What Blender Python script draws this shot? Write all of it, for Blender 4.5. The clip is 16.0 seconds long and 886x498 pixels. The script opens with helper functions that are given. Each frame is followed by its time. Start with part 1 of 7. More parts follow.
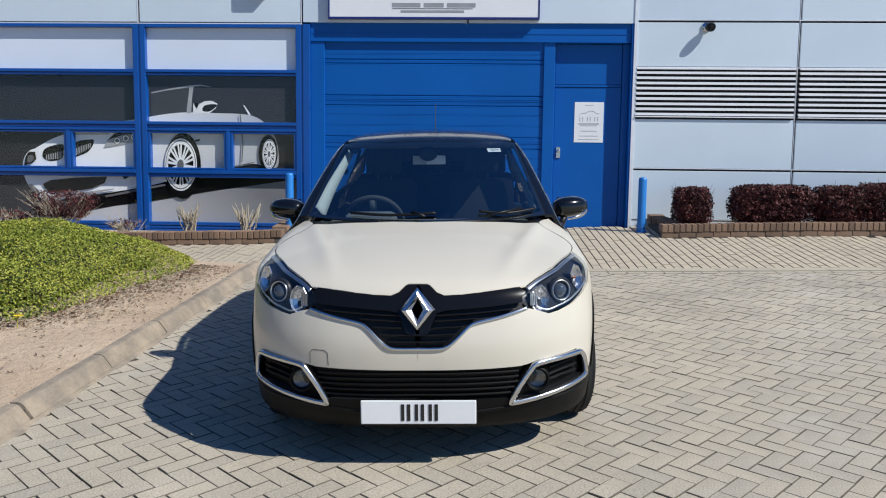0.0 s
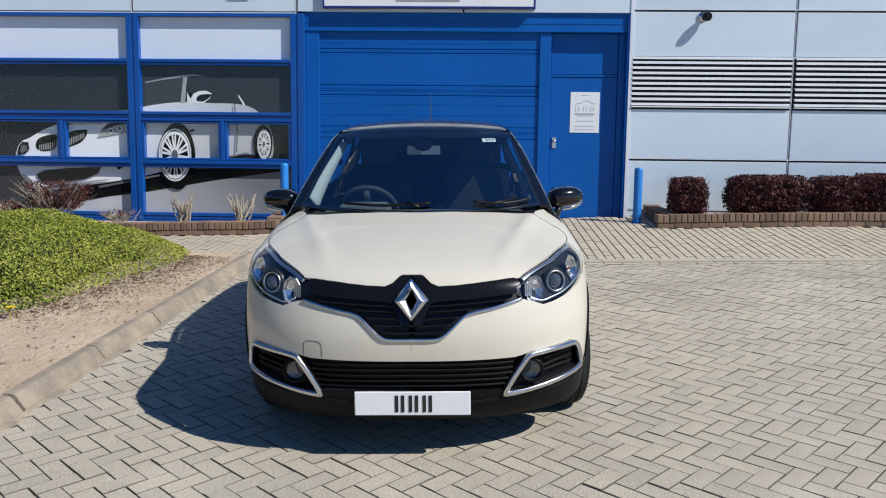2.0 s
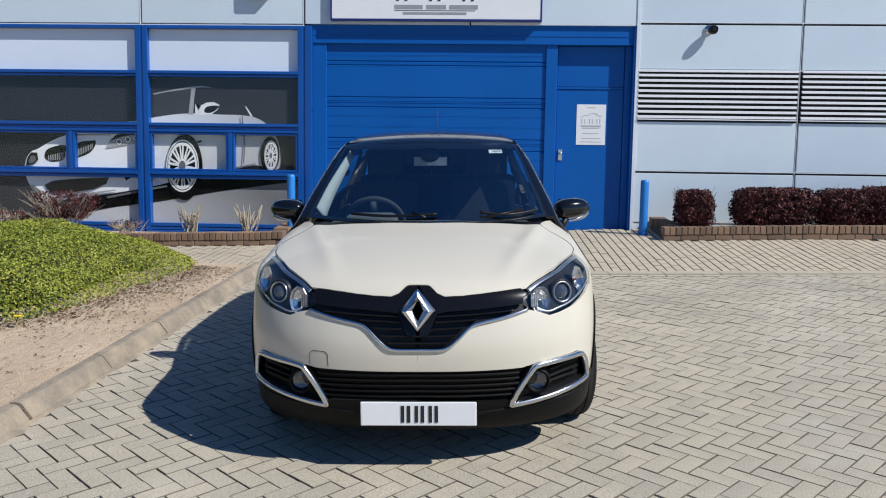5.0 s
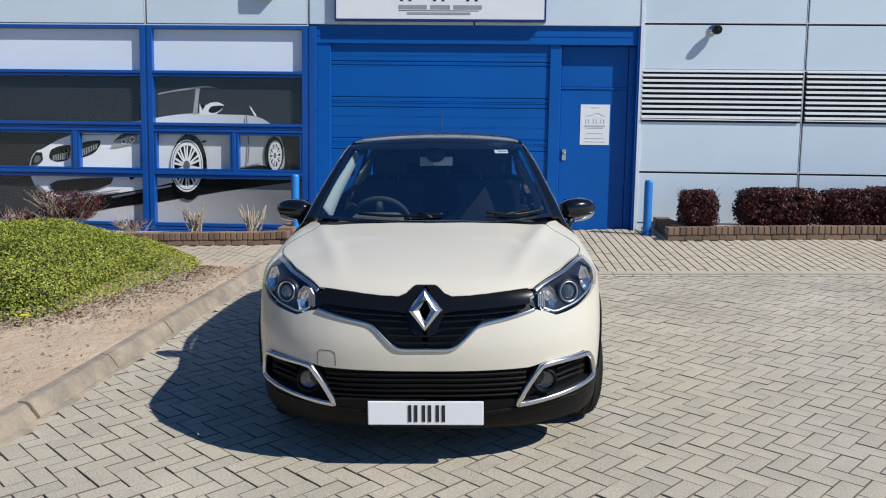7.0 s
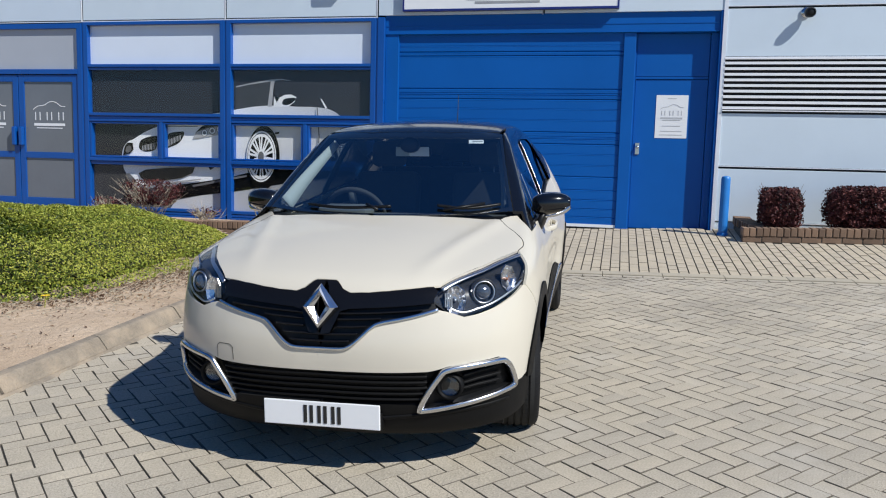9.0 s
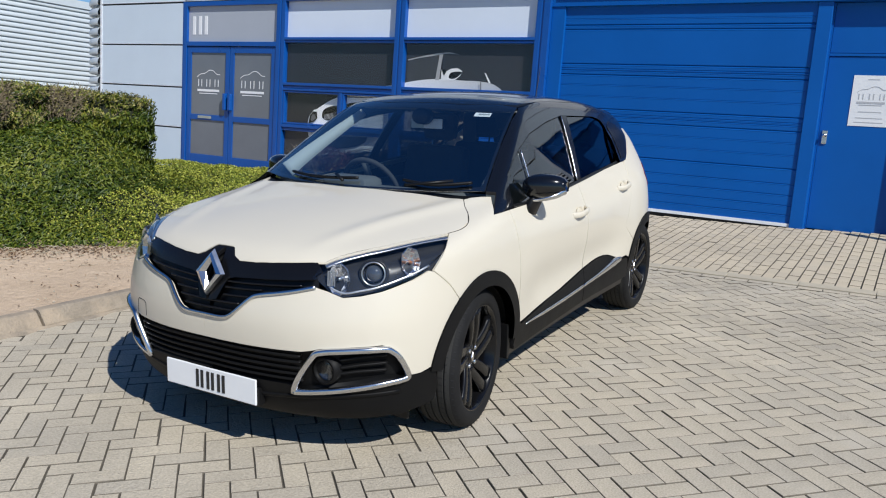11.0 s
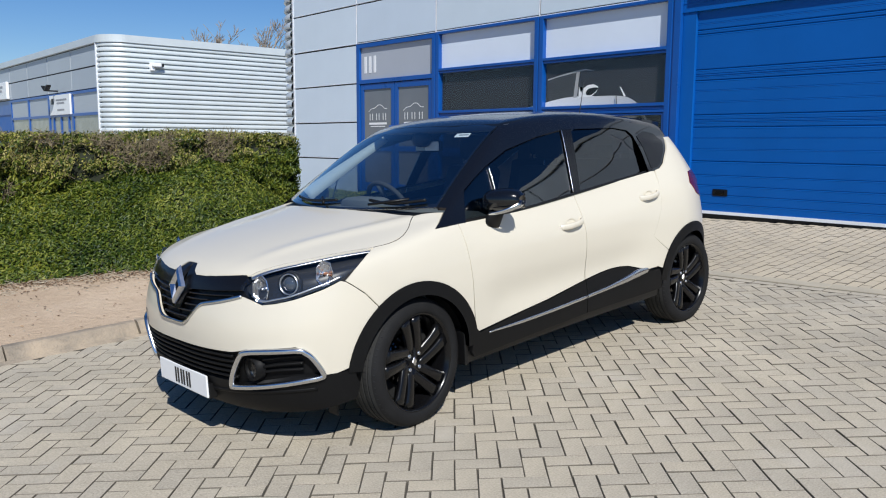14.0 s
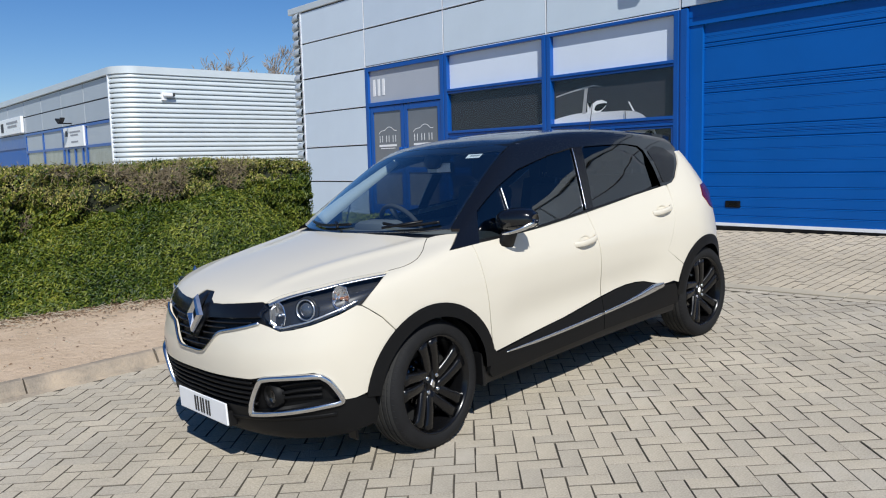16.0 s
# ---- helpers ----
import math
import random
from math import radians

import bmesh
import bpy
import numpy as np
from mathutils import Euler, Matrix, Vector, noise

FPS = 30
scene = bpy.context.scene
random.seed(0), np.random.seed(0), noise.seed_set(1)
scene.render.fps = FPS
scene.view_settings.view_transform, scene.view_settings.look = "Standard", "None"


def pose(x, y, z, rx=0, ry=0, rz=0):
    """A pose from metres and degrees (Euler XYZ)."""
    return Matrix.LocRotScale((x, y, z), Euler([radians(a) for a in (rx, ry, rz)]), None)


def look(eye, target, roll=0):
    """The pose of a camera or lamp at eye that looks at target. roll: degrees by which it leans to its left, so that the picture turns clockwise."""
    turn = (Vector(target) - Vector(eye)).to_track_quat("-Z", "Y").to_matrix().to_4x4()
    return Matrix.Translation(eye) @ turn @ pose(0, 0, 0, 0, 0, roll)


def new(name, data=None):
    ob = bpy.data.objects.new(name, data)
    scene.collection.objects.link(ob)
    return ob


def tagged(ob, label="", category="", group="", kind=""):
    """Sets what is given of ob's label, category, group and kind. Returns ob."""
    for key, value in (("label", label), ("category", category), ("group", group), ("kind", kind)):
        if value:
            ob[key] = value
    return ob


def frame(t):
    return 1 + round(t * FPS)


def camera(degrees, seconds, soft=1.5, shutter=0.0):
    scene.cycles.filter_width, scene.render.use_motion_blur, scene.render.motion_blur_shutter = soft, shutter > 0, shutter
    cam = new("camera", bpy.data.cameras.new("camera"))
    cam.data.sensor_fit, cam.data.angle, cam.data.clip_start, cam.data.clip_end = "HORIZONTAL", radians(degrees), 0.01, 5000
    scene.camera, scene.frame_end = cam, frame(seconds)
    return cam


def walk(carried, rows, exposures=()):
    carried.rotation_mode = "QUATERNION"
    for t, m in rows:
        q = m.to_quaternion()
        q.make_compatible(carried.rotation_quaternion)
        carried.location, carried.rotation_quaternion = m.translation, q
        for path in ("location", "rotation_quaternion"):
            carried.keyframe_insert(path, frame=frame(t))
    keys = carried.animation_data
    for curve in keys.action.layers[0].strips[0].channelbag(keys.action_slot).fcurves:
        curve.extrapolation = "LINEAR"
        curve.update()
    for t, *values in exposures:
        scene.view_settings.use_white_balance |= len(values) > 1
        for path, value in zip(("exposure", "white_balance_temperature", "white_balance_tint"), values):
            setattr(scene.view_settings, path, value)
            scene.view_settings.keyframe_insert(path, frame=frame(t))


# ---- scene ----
cam = camera(59.2, 16.0, 1.1)
PATH = [
    (0, (-0.138, 0.057, 1.531), (-0.226, 2.044, 1.325), 0.7),
    (0.5, (-0.14, 0.075, 1.526), (-0.227, 2.062, 1.318), 0.6),
    (1, (-0.135, 0.081, 1.523), (-0.209, 2.066, 1.296), 0.6),
    (1.5, (-0.13, 0.076, 1.527), (-0.202, 2.061, 1.293), 0.6),
    (2, (-0.129, 0.078, 1.529), (-0.207, 2.063, 1.299), 0.7),
    (2.5, (-0.127, 0.081, 1.529), (-0.202, 2.068, 1.317), 0.7),
    (3, (-0.128, 0.086, 1.527), (-0.202, 2.075, 1.335), 0.7),
    (3.5, (-0.132, 0.09, 1.523), (-0.212, 2.08, 1.335), 0.7),
    (4, (-0.131, 0.083, 1.52), (-0.219, 2.071, 1.325), 0.7),
    (6.5, (-0.148, 0.062, 1.527), (-0.243, 2.05, 1.326), 1.0),
    (7, (-0.154, 0.059, 1.523), (-0.253, 2.047, 1.323), 0.9),
    (7.5, (-0.119, 0.081, 1.523), (-0.236, 2.067, 1.323), 0.5),
    (8, (0.179, 0.114, 1.53), (-0.018, 2.096, 1.345), 1.0),
    (8.5, (0.448, 0.252, 1.514), (0.164, 2.222, 1.325), 1.7),
    (9, (0.804, 0.414, 1.522), (0.371, 2.354, 1.301), 1.5),
    (9.2, (0.98, 0.442, 1.522), (0.464, 2.359, 1.285), 1.6),
    (11.3, (2.192, 1.315, 1.574), (1.121, 2.979, 1.284), 4.0),
    (11.5, (2.296, 1.366, 1.596), (1.185, 3.006, 1.319), 3.8),
    (12, (2.576, 1.632, 1.612), (1.339, 3.178, 1.336), 2.8),
    (12.5, (2.793, 1.656, 1.605), (1.501, 3.157, 1.322), 2.7),
    (13, (3.036, 1.719, 1.617), (1.673, 3.158, 1.349), 2.5),
    (13.5, (3.278, 1.873, 1.614), (1.827, 3.224, 1.351), 1.9),
    (14, (3.301, 1.904, 1.612), (1.824, 3.226, 1.339), 0.3),
    (14.5, (3.288, 1.911, 1.612), (1.79, 3.206, 1.329), -0.9),
    (15, (3.284, 1.911, 1.611), (1.773, 3.193, 1.337), -1.2),
    (15.5, (3.288, 1.903, 1.622), (1.783, 3.197, 1.374), -1.3),
    (16, (3.301, 1.892, 1.625), (1.799, 3.193, 1.401), -1.5),
]
walk(cam, [(t, look(eye, target, roll)) for t, eye, target, roll in PATH])

# ---- light ----
SUN = Vector((1.02, -0.51, 1.09)).normalized()
world = bpy.data.worlds.new("sky")
scene.world = world
world.use_nodes = True
_nt = world.node_tree
_sky = _nt.nodes.new("ShaderNodeTexSky")
_sky.sky_type = "NISHITA"
_sky.sun_disc = False
_sky.sun_elevation = math.asin(SUN.z)
_sky.sun_rotation = math.atan2(SUN.x, SUN.y)
_sky.air_density, _sky.dust_density, _sky.ozone_density = 1.0, 0.0, 4.0
_sat = _nt.nodes.new("ShaderNodeHueSaturation")
_sat.inputs["Hue"].default_value, _sat.inputs["Saturation"].default_value = 0.503, 1.25
_nt.links.new(_sky.outputs[0], _sat.inputs["Color"])
_tint = _nt.nodes.new("ShaderNodeMix")
_tint.data_type, _tint.blend_type = "RGBA", "MULTIPLY"
_tint.inputs[0].default_value, _tint.inputs[7].default_value = 1.0, (0.98, 1.05, 1.22, 1.0)
_nt.links.new(_sat.outputs[0], _tint.inputs[6])
_nt.links.new(_tint.outputs[2], _nt.nodes["Background"].inputs[0])
_nt.nodes["Background"].inputs[1].default_value = 0.073
sun = new("sun", bpy.data.lights.new("sun", "SUN"))
sun.data.energy, sun.data.angle, sun.data.color = 5.05, radians(0.53), (0.985, 0.98, 0.945)
sun.matrix_world = look(SUN * 40, (0, 0, 0))
scene.view_settings.exposure = 0.0


# ---- ground heights ----
def ground_z(x, y):
    """Drive sloping gently up to the building, then the steeper apron."""
    x, y = min(max(x, -45.0), 25.0), max(y, -25.0)
    z = -0.006 + 0.018 * x + 0.048 * min(y, 8.6)
    if y > 8.6:
        k = min(max((y - 8.6) / 2.8, 0.0), 1.0)
        z = z * (1 - k) + k * float(np.interp(x, (-8.0, -5.0, -4.2, -3.2, -2.4, 0.5, 2.36, 4.06, 8.0), (0.43, 0.46, 0.492, 0.52, 0.60, 0.645, 0.735, 0.794, 0.86)))
    return z


# ---- materials ----
def _mat(name):
    m = bpy.data.materials.new(name)
    m.use_nodes = True
    return m, m.node_tree, m.node_tree.nodes["Principled BSDF"]


def _coords(nt, scale=1.0, kind="Object"):
    tc, mp = nt.nodes.new("ShaderNodeTexCoord"), nt.nodes.new("ShaderNodeMapping")
    sc = scale if isinstance(scale, tuple) else (scale,) * 3
    mp.inputs["Scale"].default_value = sc
    nt.links.new(tc.outputs[kind], mp.inputs[0])
    return mp.outputs[0]


def _noise(nt, vec, scale, detail=4.0, rough=0.6):
    n = nt.nodes.new("ShaderNodeTexNoise")
    n.inputs["Scale"].default_value, n.inputs["Detail"].default_value, n.inputs["Roughness"].default_value = scale, detail, rough
    nt.links.new(vec, n.inputs["Vector"])
    return n.outputs["Fac"]


def _ramp(nt, fac, stops):
    r = nt.nodes.new("ShaderNodeValToRGB")
    while len(r.color_ramp.elements) < len(stops):
        r.color_ramp.elements.new(0.5)
    for e, (p, c) in zip(r.color_ramp.elements, stops):
        e.position, e.color = p, (*c, 1.0)
    nt.links.new(fac, r.inputs[0])
    return r.outputs[0]


def _mix(nt, fac, a, b, blend="MIX"):
    m = nt.nodes.new("ShaderNodeMix")
    m.data_type, m.blend_type = "RGBA", blend
    for value, slot in ((fac, 0), (a, 6), (b, 7)):
        if isinstance(value, (int, float)):
            m.inputs[slot].default_value = value
        elif isinstance(value, tuple):
            m.inputs[slot].default_value = (*value, 1.0)
        else:
            nt.links.new(value, m.inputs[slot])
    return m.outputs[2]


def _bump(nt, bsdf, height, strength, distance):
    b = nt.nodes.new("ShaderNodeBump")
    b.inputs["Strength"].default_value, b.inputs["Distance"].default_value = strength, distance
    nt.links.new(height, b.inputs["Height"])
    nt.links.new(b.outputs[0], bsdf.inputs["Normal"])


def surface(name, colour, rough=0.5, metal=0.0, vary=0.12, scale=6.0, fine=90.0, bump=0.0, depth=0.002, coat=0.0, random_by="", spread=0.0, spec=0.5, coat_rough=0.03):
    """A painted, plastic, stone or metal surface with variation at two scales."""
    m, nt, b = _mat(name)
    vec = _coords(nt)
    big, small = _noise(nt, vec, scale, 5.0), _noise(nt, vec, fine, 3.0)
    dark, light = tuple(c * (1 - vary) for c in colour), tuple(min(c * (1 + vary), 1.0) for c in colour)
    col = _ramp(nt, big, [(0.3, dark), (0.7, light)])
    col = _mix(nt, 0.5 * min(vary * 3, 1.0), col, _ramp(nt, small, [(0.3, dark), (0.7, light)]))
    if random_by:
        src = nt.nodes.new("ShaderNodeObjectInfo").outputs["Random"] if random_by == "object" else nt.nodes.new("ShaderNodeNewGeometry").outputs["Random Per Island"]
        lo, hi = 1 - spread, 1 + spread * 0.6
        col = _mix(nt, 1.0, col, _ramp(nt, src, [(0.0, (lo, lo, lo)), (0.5, (1, 0.99, 0.97)), (1.0, (hi, hi * 0.985, hi * 0.95))]), "MULTIPLY")
    nt.links.new(col, b.inputs["Base Color"])
    rr = nt.nodes.new("ShaderNodeMapRange")
    rr.inputs["To Min"].default_value, rr.inputs["To Max"].default_value = max(rough - 0.08, 0.02), min(rough + 0.08, 1.0)
    nt.links.new(big, rr.inputs["Value"])
    nt.links.new(rr.outputs[0], b.inputs["Roughness"])
    b.inputs["Metallic"].default_value = metal
    b.inputs["Specular IOR Level"].default_value = spec
    if coat:
        b.inputs["Coat Weight"].default_value, b.inputs["Coat Roughness"].default_value = coat, coat_rough
    if bump:
        _bump(nt, b, small, bump, depth)
    return m


def glass(name, tint, gloss=1.0, straight=0.085):
    """Thin tinted pane: clear straight through, mirror-like by Fresnel."""
    m, nt, b = _mat(name)
    nt.nodes.remove(b)
    tr, gl, mx, fr = (nt.nodes.new(k) for k in ("ShaderNodeBsdfTransparent", "ShaderNodeBsdfGlossy", "ShaderNodeMixShader", "ShaderNodeLayerWeight"))
    tr.inputs[0].default_value = (*tint, 1)
    gl.inputs["Roughness"].default_value = 0.015
    gl.inputs[0].default_value = (gloss, gloss, gloss, 1)
    fr.inputs[0].default_value = 0.5
    power, edge = nt.nodes.new("ShaderNodeMath"), nt.nodes.new("ShaderNodeMath")
    power.operation, edge.operation = "POWER", "MULTIPLY_ADD"
    power.inputs[1].default_value, edge.inputs[1].default_value, edge.inputs[2].default_value = 5.0, 1.0 - straight, straight
    nt.links.new(fr.outputs["Facing"], power.inputs[0])
    nt.links.new(power.outputs[0], edge.inputs[0])
    nt.links.new(edge.outputs[0], mx.inputs[0])
    nt.links.new(tr.outputs[0], mx.inputs[1])
    nt.links.new(gl.outputs[0], mx.inputs[2])
    nt.links.new(mx.outputs[0], nt.nodes["Material Output"].inputs[0])
    return m


def soil_material(name):
    m, nt, b = _mat(name)
    vec = _coords(nt)
    big, mid, fine = _noise(nt, vec, 1.6, 6.0), _noise(nt, vec, 14.0, 6.0, 0.7), _noise(nt, vec, 120.0, 4.0)
    col = _ramp(nt, big, [(0.3, (0.50, 0.365, 0.245)), (0.55, (0.64, 0.485, 0.345)), (0.75, (0.72, 0.57, 0.42))])
    col = _mix(nt, 0.28, col, _ramp(nt, mid, [(0.35, (0.34, 0.23, 0.14)), (0.65, (0.60, 0.46, 0.32))]))
    col = _mix(nt, 0.25, col, _ramp(nt, fine, [(0.35, (0.2, 0.13, 0.08)), (0.7, (0.66, 0.53, 0.40))]))
    nt.links.new(col, b.inputs["Base Color"])
    b.inputs["Roughness"].default_value = 0.95
    _bump(nt, b, mid, 0.9, 0.03)
    return m


def leaf_material(name, stops, rough=0.45, patch=1.1):
    """Leaves: colour by clump position and by single leaf, some light passing through."""
    m, nt, b = _mat(name)
    big = _noise(nt, _coords(nt), patch, 4.0)
    island = nt.nodes.new("ShaderNodeNewGeometry").outputs["Random Per Island"]
    a = nt.nodes.new("ShaderNodeMath")
    a.operation = "MULTIPLY_ADD"
    nt.links.new(island, a.inputs[0])
    a.inputs[1].default_value = 0.5
    nt.links.new(big, a.inputs[2])
    s = nt.nodes.new("ShaderNodeMath")
    s.operation = "SUBTRACT"
    nt.links.new(a.outputs[0], s.inputs[0])
    s.inputs[1].default_value = 0.25
    nt.links.new(_ramp(nt, s.outputs[0], stops), b.inputs["Base Color"])
    b.inputs["Roughness"].default_value = rough
    b.inputs["Transmission Weight"].default_value = 0.0
    b.inputs["Specular IOR Level"].default_value = 0.25
    return m


def poster_material(name, low, high, dx, dz, c0, span):
    """Printed vinyl whose grey runs evenly across the sheet."""
    m, nt, b = _mat(name)
    tc, sep = nt.nodes.new("ShaderNodeTexCoord"), nt.nodes.new("ShaderNodeSeparateXYZ")
    nt.links.new(tc.outputs["Object"], sep.inputs[0])
    add = nt.nodes.new("ShaderNodeMath")
    add.operation = "MULTIPLY_ADD"
    add.inputs[1].default_value = dx / span
    nt.links.new(sep.outputs["X"], add.inputs[0])
    ad2 = nt.nodes.new("ShaderNodeMath")
    ad2.operation = "MULTIPLY_ADD"
    ad2.inputs[1].default_value = dz / span
    nt.links.new(sep.outputs["Z"], ad2.inputs[0])
    nt.links.new(add.outputs[0], ad2.inputs[2])
    add.inputs[2].default_value = -c0 / span
    nt.links.new(_ramp(nt, ad2.outputs[0], [(0.0, low), (1.0, high)]), b.inputs["Base Color"])
    b.inputs["Roughness"].default_value = 0.5
    b.inputs["Specular IOR Level"].default_value = 0.15
    return m


CREAM = surface("cream_paint", (0.61, 0.563, 0.466), 0.4, 0.0, 0.012, 1.5, 40.0, coat=0.5, spec=0.3)
BLACK_PAINT = surface("black_gloss_paint", (0.005, 0.0055, 0.007), 0.2, 0.0, 0.05, 1.5, 40.0, coat=0.8, spec=0.2)
PIANO = surface("gloss_black_plastic", (0.006, 0.006, 0.007), 0.2, 0.0, 0.05, 2.0, 40.0, spec=0.3)
PLASTIC = surface("grained_black_plastic", (0.0055, 0.0055, 0.0058), 0.55, 0.0, 0.12, 7.0, 900.0, 0.15, 0.0006, spec=0.16)
TRIM = surface("satin_black_trim", (0.006, 0.006, 0.0065), 0.42, 0.0, 0.1, 8.0, 300.0, spec=0.3)
TREAD = surface("grey_tread_rubber", (0.037, 0.037, 0.036), 0.85, 0.0, 0.2, 9.0, 160.0, 0.3, 0.001, spec=0.12)
RUBBER = surface("tyre_rubber", (0.013, 0.013, 0.0135), 0.7, 0.0, 0.25, 9.0, 160.0, 0.3, 0.001, spec=0.14)
RIM_BLACK = surface("gloss_black_alloy", (0.004, 0.004, 0.0045), 0.22, 0.0, 0.08, 6.0, 80.0, spec=0.35)
SATIN = surface("satin_chrome", (0.62, 0.63, 0.65), 0.2, 1.0, 0.05, 8.0, 60.0)
REFLECTOR = surface("lamp_reflector", (0.66, 0.67, 0.69), 0.32, 1.0, 0.05, 12.0, 60.0)
FOG_BOWL = surface("fog_reflector", (0.11, 0.113, 0.118), 0.14, 1.0, 0.1)
FACET = surface("faceted_reflector", (0.68, 0.69, 0.71), 0.24, 1.0, 0.05, 12.0, 60.0)
PROJECTOR = surface("projector_glass", (0.05, 0.06, 0.075), 0.05, 0.0, 0.05, coat=1.0)
DARK_LAMP = surface("lamp_bezel", (0.02, 0.022, 0.026), 0.35, 0.0, 0.1, 10.0, 60.0, spec=0.25)
AMBER = surface("amber_bulb", (0.30, 0.13, 0.06), 0.2, 0.0, 0.05)
RED_LENS = surface("red_lens", (0.10, 0.004, 0.006), 0.1, 0.0, 0.1, coat=0.5)
WELL = surface("wheel_well_liner", (0.008, 0.008, 0.008), 0.9, 0.0, 0.2)
CABIN = surface("dark_cabin_trim", (0.125, 0.135, 0.14), 0.75, 0.0, 0.15, 5.0, 200.0)
SEAT = surface("dark_seat_cloth", (0.045, 0.048, 0.052), 0.9, 0.0, 0.2, 8.0, 300.0)
# pale grey for the sunlit pillar trim and part of the mirror's reflection
PALE_LIT = surface("pale_lit_cabin_grey", (0.42, 0.46, 0.45), 0.7, 0.0, 0.06)
SCREEN = glass("windscreen_glass", (0.86, 0.93, 0.94), straight=0.21)
PRIVACY = glass("privacy_glass", (0.10, 0.11, 0.12))
SIDEGLASS = glass("side_glass", (0.34, 0.38, 0.39), straight=0.10)
VINYL_PANE = glass("pane_over_vinyl", (0.985, 0.99, 0.99), 0.7, 0.03)
LENS = glass("lamp_lens", (0.95, 0.96, 0.97), straight=0.045)
MIRROR = surface("mirror_glass", (0.8, 0.82, 0.84), 0.02, 1.0, 0.01)
PLATE = surface("white_plate", (0.80, 0.81, 0.82), 0.3, 0.0, 0.02, 5.0, 60.0)
INK = surface("black_print", (0.012, 0.012, 0.013), 0.5, 0.0, 0.1)
GREY_INK = surface("grey_print", (0.30, 0.31, 0.33), 0.6, 0.0, 0.1)
FAINT_INK = surface("faint_grey_print", (0.46, 0.47, 0.49), 0.6, 0.0, 0.1)
PALE_INK = surface("white_vinyl", (0.80, 0.81, 0.82), 0.5, 0.0, 0.03)
BLUE = surface("blue_paint", (0.0012, 0.094, 0.375), 0.4, 0.0, 0.07, 1.2, 60.0, spec=0.25)
BLUE_TRIM = surface("blue_frame_paint", (0.003, 0.075, 0.33), 0.3, 0.0, 0.08, 2.0, 60.0)
NAVY = surface("navy_sign_frame", (0.01, 0.02, 0.16), 0.4, 0.0, 0.08)
BOLLARD = surface("bright_blue_bollard", (0.02, 0.19, 0.55), 0.4, 0.0, 0.1, 5.0, 60.0)
PANEL = surface("silver_cladding", (0.60, 0.695, 0.79), 0.42, 0.05, 0.045, 0.7, 30.0, random_by="object", spread=0.05)
PANEL_RAIL = surface("cladding_rail", (0.78, 0.80, 0.84), 0.35, 0.2, 0.06)
# silver cladding again, greyed for the weaker light on the neighbour's front
SHADED_PANEL = surface("shaded_cladding", (0.40, 0.45, 0.50), 0.45, 0.05, 0.05, 0.7, 30.0, random_by="object", spread=0.05)
RIBBED = surface("ribbed_aluminium", (0.62, 0.665, 0.675), 0.40, 0.25, 0.05, 0.8, 30.0)
WHITE_PANEL = surface("white_spandrel", (0.70, 0.77, 0.87), 0.4, 0.0, 0.03, 1.0, 30.0)
FANLIGHT = surface("grey_fanlight", (0.40, 0.43, 0.48), 0.4, 0.0, 0.03, 1.0, 30.0)
LOUVRE = surface("louvre_blade", (0.84, 0.85, 0.87), 0.4, 0.05, 0.04)
GAP = surface("dark_gap", (0.012, 0.012, 0.014), 0.9, 0.0, 0.1)
WALL_BACK = surface("grey_wall_backing", (0.022, 0.024, 0.03), 0.8, 0.0, 0.15)
TINTED = surface("grey_tinted_glazing", (0.155, 0.168, 0.19), 0.12, 0.0, 0.1, 1.0, 30.0)
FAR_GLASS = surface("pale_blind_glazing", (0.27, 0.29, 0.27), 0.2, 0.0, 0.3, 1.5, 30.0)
ROOF = surface("grey_roof_sheet", (0.35, 0.36, 0.38), 0.7, 0.0, 0.15)
CONCRETE = surface("weathered_concrete", (0.25, 0.213, 0.17), 0.92, 0.0, 0.26, 9.0, 70.0, 1.0, 0.008, random_by="object", spread=0.12)


def soiled(m, colour, scale, low, high):
    """Adds blown soil lying in patches over a finished surface."""
    nt = m.node_tree
    b = nt.nodes["Principled BSDF"]
    old = b.inputs["Base Color"].links[0].from_socket
    geo = nt.nodes.new("ShaderNodeNewGeometry").outputs["Position"]
    fac = _ramp(nt, _noise(nt, geo, scale, 6.0, 0.65), [(low, (0, 0, 0)), (high, (1, 1, 1))])
    nt.links.new(_mix(nt, fac, old, colour), b.inputs["Base Color"])


soiled(CONCRETE, (0.40, 0.32, 0.235), 3.2, 0.45, 0.66)
CHANNEL = surface("pale_concrete_channel", (0.43, 0.38, 0.295), 0.9, 0.0, 0.18, 3.0, 120.0, 0.4, 0.003, random_by="object", spread=0.1)
PAVER = surface("grey_block_paver", (0.445, 0.393, 0.312), 0.92, 0.0, 0.34, 1.1, 95.0, 1.0, 0.006, random_by="object", spread=0.085)
PAVER_FIELD = surface("grey_block_paver_field", (0.445, 0.393, 0.312), 0.92, 0.0, 0.34, 1.1, 95.0, 1.0, 0.006, random_by="island", spread=0.085)
APRON = surface("buff_block_paver", (0.46, 0.395, 0.30), 0.9, 0.0, 0.14, 0.9, 150.0, 0.4, 0.003, random_by="island", spread=0.07)
APRON_PIECE = surface("buff_block_paver_piece", (0.46, 0.395, 0.30), 0.9, 0.0, 0.14, 0.9, 150.0, 0.4, 0.003, random_by="object", spread=0.07)
PAVER_EDGE = surface("soiled_paver_edge", (0.14, 0.122, 0.094), 0.95, 0.0, 0.3, 5.0, 150.0)
